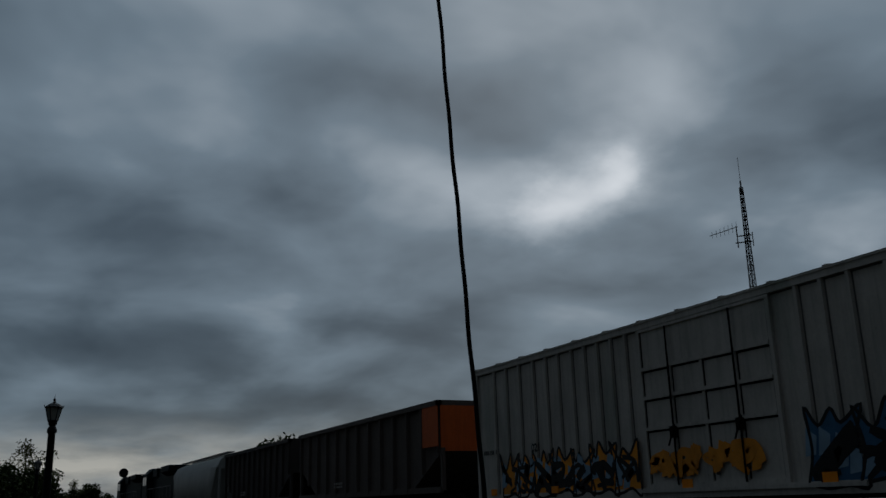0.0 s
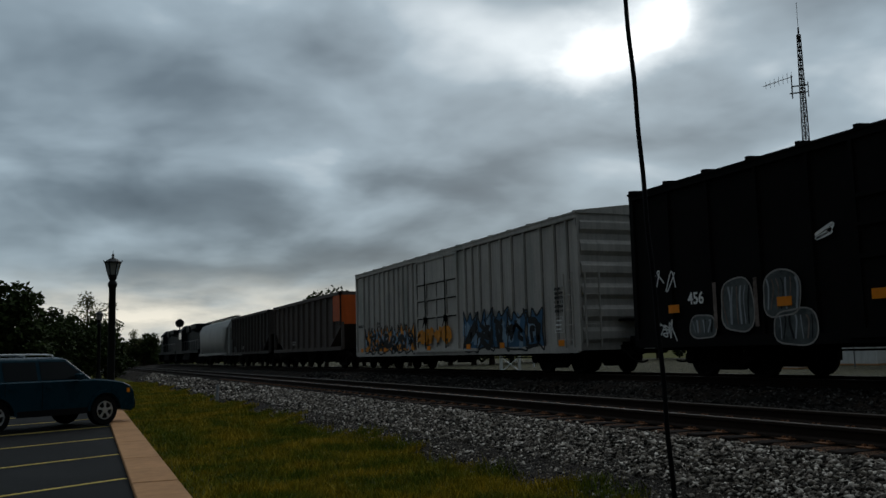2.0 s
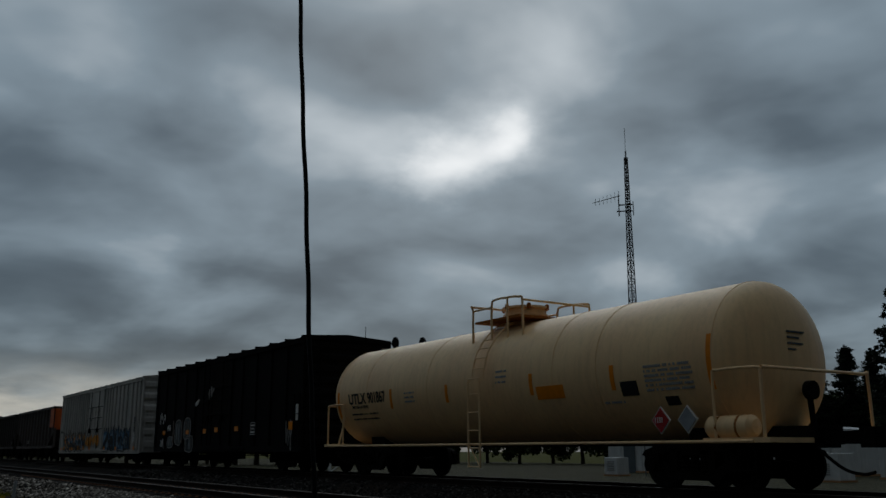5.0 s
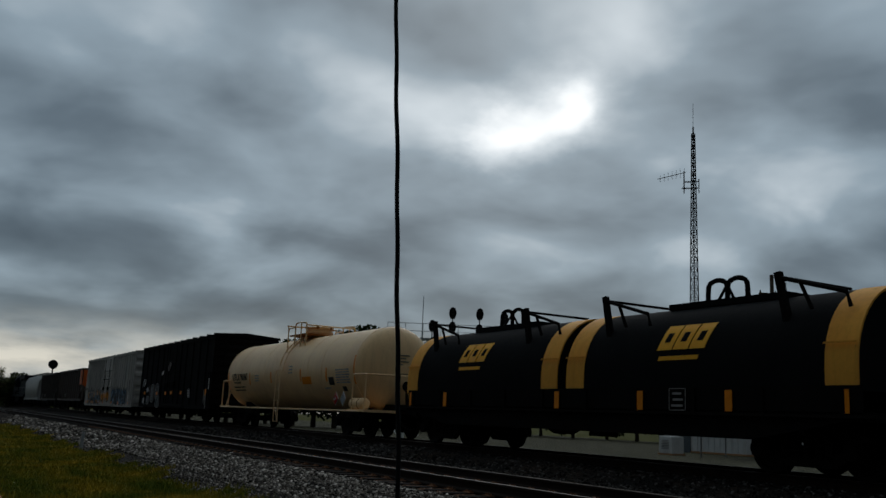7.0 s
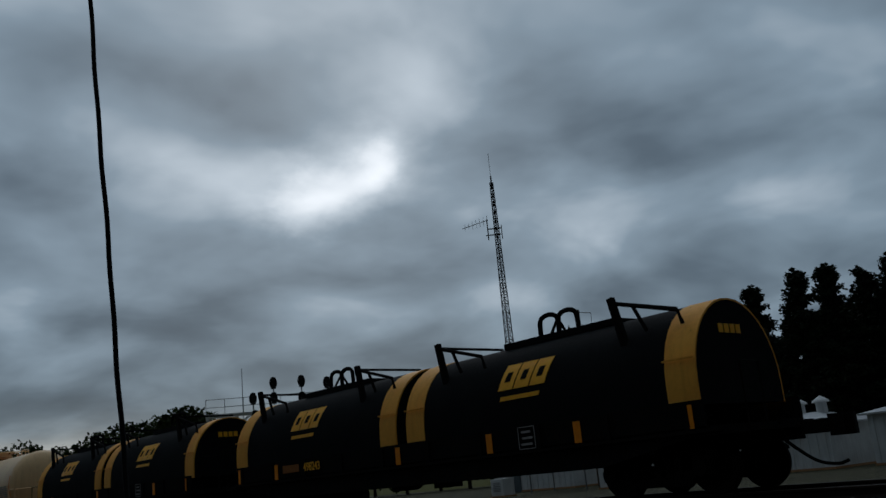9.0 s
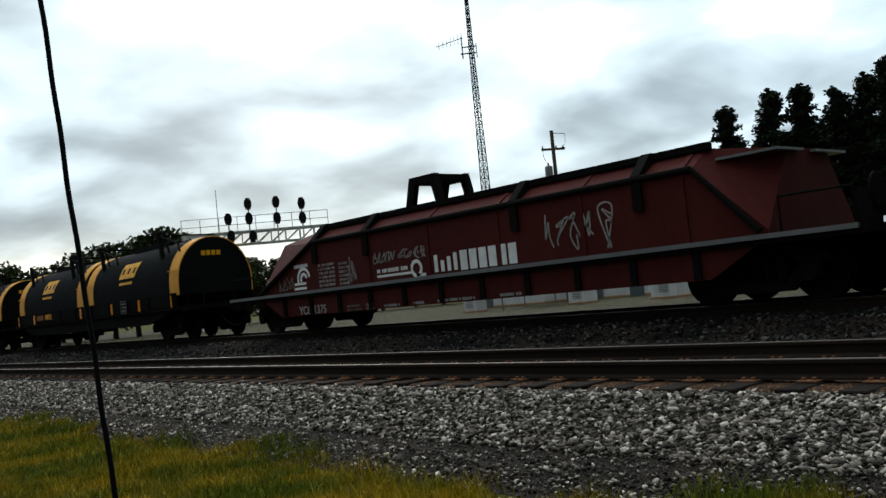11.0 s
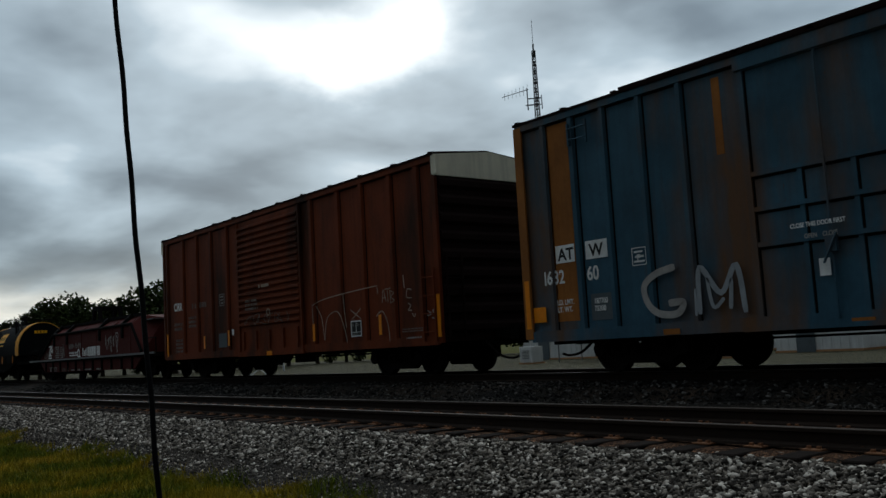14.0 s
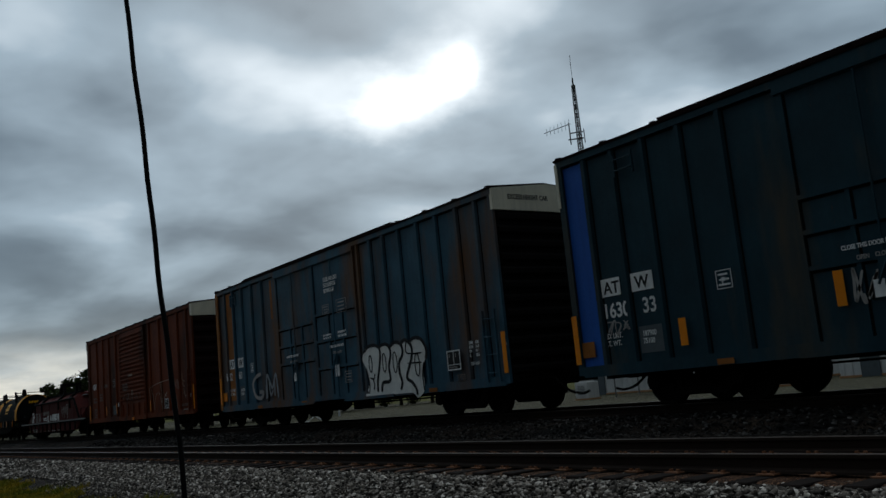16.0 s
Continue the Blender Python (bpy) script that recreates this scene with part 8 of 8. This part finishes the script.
def wheel_parts(parent, x, y, r, side):
    w = part("wheel", Shape().lathe([(0.0, -0.10), (r * 0.5, -0.10), (r * 0.55, 0.10), (0.0, 0.10)], 20, "y", (x, y, r)), TRIM_BLACK, parent)
    part("tyre", Shape().lathe([(r * 0.60, -0.105), (r * 0.95, -0.11), (r, -0.08), (r, 0.08), (r * 0.95, 0.11), (r * 0.60, 0.105), (r * 0.60, -0.105)], 30, "y", (x, y, r), caps=False), RUBBER, w, smooth=True)
    rim = Shape().lathe([(r * 0.54, -0.02), (r * 0.60, -0.02), (r * 0.60, 0.02), (r * 0.54, 0.02), (r * 0.54, -0.02)], 30, "y", (x, y + side * 0.10, r), caps=False)
    rim.lathe([(0.0, -0.03), (r * 0.20, -0.03), (r * 0.20, 0.03), (0.0, 0.03)], 16, "y", (x, y + side * 0.10, r))
    for k in range(5):
        a = k * math.pi * 0.4 + 0.3
        c, s = math.cos(a), math.sin(a)
        q = [(x + c * r * 0.15 - s * 0.016, r + s * r * 0.15 + c * 0.016), (x + c * r * 0.56 - s * 0.042, r + s * r * 0.56 + c * 0.042), (x + c * r * 0.56 + s * 0.042, r + s * r * 0.56 - c * 0.042), (x + c * r * 0.15 + s * 0.016, r + s * r * 0.15 - c * 0.016)]
        rim.prism(q, "y", y + side * 0.10 - 0.02, y + side * 0.10 + 0.02)
    part("rim", rim, ALLOY, w, "silver five-spoke alloy rim")


def road_car(name, label, category, at, paintwork, L, W, belt, roof, wb, r, house, hood_z, rails):
    """x is ahead, y to the car's left."""
    t = thing(name, label, category, at=at)
    hw = W / 2
    xr, xf = -wb / 2, wb / 2
    back, front = -L / 2 - 0.03, L / 2 - 0.03

    def arch(cx):
        R = r + 0.07
        return [(cx - R * math.cos(q * math.pi / 10), r + R * math.sin(q * math.pi / 10)) for q in range(11)]
    sill = 0.30
    low = [(back, 0.42), (back + 0.05, sill)] + [p for p in arch(xr) if p[1] >= sill] + [p for p in arch(xf) if p[1] >= sill] + [(front - 0.06, sill), (front, 0.45)]
    top = [(front, hood_z - 0.42), (front - 0.03, hood_z - 0.30), (front - 0.12, hood_z - 0.17), (front - 0.32, hood_z - 0.08), (front - 0.70, hood_z - 0.015), (house[0] + 0.05, belt + 0.02), (house[3] - 0.05, belt + 0.02), (back + 0.04, belt - 0.03), (back, belt - 0.25)]
    side = low + top
    part("body", Shape().prism(side, "y", -hw, hw), paintwork, t, bevel=0.03)
    # greenhouse: belt ring to roof ring
    f0, f1, b1, b0 = house
    rw = hw - 0.20
    ring = [[(f0, -hw + 0.05, belt), (f0, hw - 0.05, belt), (b0, hw - 0.05, belt), (b0, -hw + 0.05, belt)], [(f1, -rw, roof - 0.05), (f1, rw, roof - 0.05), (b1, rw, roof - 0.05), (b1, -rw, roof - 0.05)],
            [(f1 - 0.15, -rw + 0.12, roof), (f1 - 0.15, rw - 0.12, roof), (b1 + 0.12, rw - 0.12, roof), (b1 + 0.12, -rw + 0.12, roof)]]
    house_part = part("cabin", Shape().loft(ring), paintwork, t, bevel=0.025)

    def pane(pts):
        """A window just outside the cabin's side; points are (x, share of the height)."""
        for s in (-1, 1):
            q = []
            for x, u in pts:
                yy = (hw - 0.05) * (1 - u) + rw * u + 0.012
                q.append((x, s * yy, belt + (roof - 0.05 - belt) * u))
            inner = [(x, y - s * 0.02, z) for x, y, z in q]
            part("window", Shape().loft([q, inner]), GLASS, house_part)
    lerp = lambda a, b, u: a + (b - a) * u
    cols = [lerp(f0, b0, 0.12), lerp(f0, b0, 0.42), lerp(f0, b0, 0.45), lerp(f0, b0, 0.70), lerp(f0, b0, 0.73), lerp(f0, b0, 0.97)]
    front_x = lambda u: lerp(f0, f1, u) - 0.12
    back_x = lambda u: lerp(b0, b1, u) + 0.10
    pane([(front_x(0.08), 0.08), (cols[1], 0.08), (cols[1], 0.88), (front_x(0.88), 0.88)])
    pane([(cols[2], 0.08), (cols[3], 0.08), (cols[3], 0.88), (cols[2], 0.88)])
    pane([(cols[4], 0.08), (back_x(0.08), 0.08), (back_x(0.88), 0.88), (cols[4], 0.88)])
    ws = [(lerp(f0, f1, 0.1) + 0.015, -hw + 0.16, lerp(belt, roof - 0.05, 0.1)), (lerp(f0, f1, 0.1) + 0.015, hw - 0.16, lerp(belt, roof - 0.05, 0.1)), (lerp(f0, f1, 0.92) + 0.015, rw - 0.08, lerp(belt, roof - 0.05, 0.92)), (lerp(f0, f1, 0.92) + 0.015, -rw + 0.08, lerp(belt, roof - 0.05, 0.92))]
    part("windscreen", Shape().loft([ws, [(x - 0.03, y, z) for x, y, z in ws]]), GLASS, house_part)
    rwn = [(lerp(b0, b1, 0.1) - 0.015, -hw + 0.2, lerp(belt, roof - 0.05, 0.1)), (lerp(b0, b1, 0.1) - 0.015, hw - 0.2, lerp(belt, roof - 0.05, 0.1)), (lerp(b0, b1, 0.9) - 0.015, rw - 0.1, lerp(belt, roof - 0.05, 0.9)), (lerp(b0, b1, 0.9) - 0.015, -rw + 0.1, lerp(belt, roof - 0.05, 0.9))]
    part("rear_window", Shape().loft([rwn, [(x + 0.03, y, z) for x, y, z in rwn]]), GLASS, house_part)
    for s in (-1, 1):
        for x in (xr, xf):
            wheel_parts(t, x, s * (hw - 0.13), r, s)
            flare = Shape()
            o = [(x - (r + 0.13) * math.cos(q * math.pi / 14), r + (r + 0.13) * math.sin(q * math.pi / 14)) for q in range(15)]
            i = [(x - (r + 0.06) * math.cos(q * math.pi / 14), r + (r + 0.06) * math.sin(q * math.pi / 14)) for q in range(15)]
            flare.prism(o + i[::-1], "y", s * (hw - 0.02), s * (hw + 0.025))
            part("arch_flare", flare, paintwork, t)
        part("headlight", Shape().box(front - 0.30, s * (hw - 0.36) - 0.16, hood_z - 0.36, front + 0.005, s * (hw - 0.16) + 0.13, hood_z - 0.20), LENS, t, bevel=0.02)
        part("turn_lamp", Shape().box(front - 0.24, s * (hw + 0.006) - 0.01, hood_z - 0.34, front - 0.16, s * (hw + 0.006) + 0.01, hood_z - 0.23), REFLECT, t)
        part("tail_light", Shape().box(back - 0.006, s * (hw - 0.12) - 0.11, belt - 0.38, back + 0.22, s * (hw - 0.08) + 0.086, belt - 0.12), TAIL_RED, t, bevel=0.02)
        part("mirror", Shape().box(f0 - 0.55, s * (hw + 0.10) - 0.09, belt + 0.02, f0 - 0.38, s * (hw + 0.10) + 0.09, belt + 0.17), paintwork, t, bevel=0.03)
        part("sill_trim", Shape().box(xr + r + 0.12, s * (hw + 0.004) - 0.012, 0.32, xf - r - 0.12, s * (hw + 0.004) + 0.012, 0.46), TRIM_BLACK, t)
        for x in (cols[1] + 0.18, cols[3] + 0.18):
            part("door_handle", Shape().box(x - 0.09, s * (hw + 0.012) - 0.012, belt - 0.16, x + 0.09, s * (hw + 0.012) + 0.012, belt - 0.12), paintwork, t)
        for x in (cols[1], cols[3]):
            part("door_seam", Shape().box(x - 0.006, s * hw - 0.004, 0.48, x + 0.006, s * hw + 0.003, belt), TRIM_BLACK, t)
        if rails:
            part("roof_rail", Shape().tube(smooth_line([(b1 + 0.2, s * (rw - 0.10), roof - 0.01), (b1 + 0.3, s * (rw - 0.10), roof + 0.06), (f1 - 0.45, s * (rw - 0.10), roof + 0.06), (f1 - 0.3, s * (rw - 0.10), roof - 0.01)], 3), 0.022, 6), SILVER, t, "silver roof rail")
    part("front_bumper", Shape().box(front - 0.05, -hw + 0.04, 0.36, front + 0.06, hw - 0.04, 0.60), TRIM_BLACK, t, bevel=0.03)
    part("rear_bumper", Shape().box(back - 0.07, -hw + 0.04, 0.38, back + 0.06, hw - 0.04, 0.64), TRIM_BLACK, t, bevel=0.03)
    part("plate_bar", Shape().box(back - 0.014, -0.17, belt - 0.36, back - 0.002, 0.17, belt - 0.22), SPRAY_WHITE, t)
    part("grille", Shape().box(front - 0.04, -0.45, hood_z - 0.30, front + 0.012, 0.45, hood_z - 0.12), TRIM_BLACK, t)


def parked_cars():
    road_car("suv", "dark teal-blue compact SUV with silver alloy wheels and roof rails", "car", pose(-0.74, 23.75, 0.006, 0, 0, 31.9), SUV_BLUE, 4.45, 1.80, 1.10, 1.66, 2.72, 0.36, (1.05, 0.42, -1.86, -2.10), 1.10, True)
    road_car("sedan", "pale gold-green sedan parked beyond the SUV", "car", pose(-0.55, 33.5, 0.006, 0, 0, 31.9), SEDAN_GOLD, 4.6, 1.78, 0.92, 1.42, 2.7, 0.32, (0.95, 0.30, -1.20, -1.75), 0.88, False)


def black_truck():
    """The front of the vehicle over whose hood the view is taken, with its whip antenna."""
    t = thing("pickup_truck", "glossy black vehicle front with a thin whip antenna on the hood", "car", at=pose(0, 0, 0, 0, 0, 62))
    rows = []
    n = 25
    for i in range(n):
        v = -1 + 2 * i / (n - 1)
        y = 0.12 + 0.95 * v
        bow = 0.10 * abs(v + 0.1) ** 2.2
        crown = float(np.interp(y, [-0.85, -0.4, -0.22, 0.0, 0.3, 0.9, 1.1], [-0.30, -0.13, -0.062, 0.0, 0.016, -0.01, -0.08])) + 0.078
        sec = [(-0.45, 1.290), (0.0, 1.295), (0.40, 1.298), (0.70, 1.295), (0.85, 1.286), (0.92, 1.270), (0.955, 1.245), (0.965, 1.20), (0.96, 1.10), (0.93, 1.06), (-0.45, 1.06)]
        rows.append([(x - (bow if x > 0.3 else 0), y, z + (crown if z > 1.15 else 0)) for x, z in sec])
    part("hood", Shape().loft(rows), BLACK_GLOSS, t, "glossy black hood", smooth=True)
    for s in (-1, 1):
        f = [(-0.45, 0.55), (-0.45, 1.06), (0.90, 1.06), (0.93, 0.62), (0.80, 0.50), (0.72, 0.50)] + [(0.25 + 0.44 * math.cos(q * math.pi / 10), 0.42 + 0.44 * math.sin(q * math.pi / 10)) for q in range(11)]
        part("fender", Shape().prism(f, "y", 0.12 + s * 0.95 - 0.04, 0.12 + s * 0.95 + 0.04), BLACK_GLOSS, t)
        wheel_parts(t, 0.25, 0.12 + s * 0.80, 0.38, s)
    part("grille", Shape().box(0.84, -0.7, 0.60, 0.93, 0.94, 1.055), TRIM_BLACK, t)
    part("bumper", Shape().box(0.90, -0.85, 0.40, 1.02, 1.09, 0.60), TRIM_BLACK, t, bevel=0.03)
    # the whip leans back a little and is wrapped with a thin wire
    m = pose(0, 0, 0, 0, 0, -62)
    pts = []
    for i in range(67):
        h = 1.27 + i * 0.0125
        w = 0.0005 * math.sin(i * 0.75) + 0.0004 * math.sin(i * 0.31 + 1)
        pts.append(tuple(m @ Vector((0.437 - 0.0815 * (h - 1.54) + w, 0.868 - 0.034 * (h - 1.54) + 0.0004 * math.cos(i * 0.75), h))))
    whip = part("antenna", Shape().tube(pts, 0.0028, 8, taper=0.8), TRIM_BLACK, t, "thin black wire-wrapped whip antenna")
    tip = pts[-1]
    part("tip_ball", Shape().lathe([(0.0, -0.006), (0.0042, -0.004), (0.0056, 0.0), (0.0042, 0.004), (0.0, 0.006)], 12, "z", tip), TRIM_BLACK, whip, "small black ball tip")
    foot = m @ Vector((0.459, 0.877, 0))
    part("antenna_base", Shape().lathe([(0.0, 1.26), (0.022, 1.26), (0.018, 1.285), (0.008, 1.30), (0.0, 1.305)], 12, "z", (foot.x, foot.y, 0)), TRIM_BLACK, whip)


radio_tower()
signal_bridge()
utility_pole(49.75, 55, high(9.4, 55) - 0.15, "weathered wooden utility pole with crossarm, transformer and lamp arm", True)
utility_pole(46.7, 62, high(4.6, 62) - 0.15, "short plain wooden utility pole", False)
utility_pole(3.05, 190, 8.2, "far small wooden utility pole beside the line", False)
wires()
yard_things()
street_lamp(2.5, 30)
street_lamp(1.95, 63.4)
parked_cars()
black_truck()
make_trees()
make_track("near_track", TRACK_X, RAIL_Z, "empty railway track with rusty rails on dark ties", True)
make_track("train_track", TRAIN_X, TRAIN_Z, "railway track that carries the train", False)
make_stones()
make_grass()


# ---- what moves ----
def shift(t):
    """How far the train has gone since 8 s."""
    return 8.436 * (t - 8) + 0.0364 * (t - 8) ** 2


def motions():
    ts = [i * 0.5 for i in range(33)]
    for car, y in CARS:
        walk(car, [(t, pose(TRAIN_X, y + shift(t), TRAIN_Z)) for t in ts])
    fine = [i * 2 / FPS for i in range(241)]
    for w, y, radius in WHEELS:
        walk(w, [(t, Matrix.Translation((0, y, radius)) @ Matrix.Rotation(-shift(t) / (radius if radius > 0.45 else 0.425), 4, "X")) for t in fine])


motions()
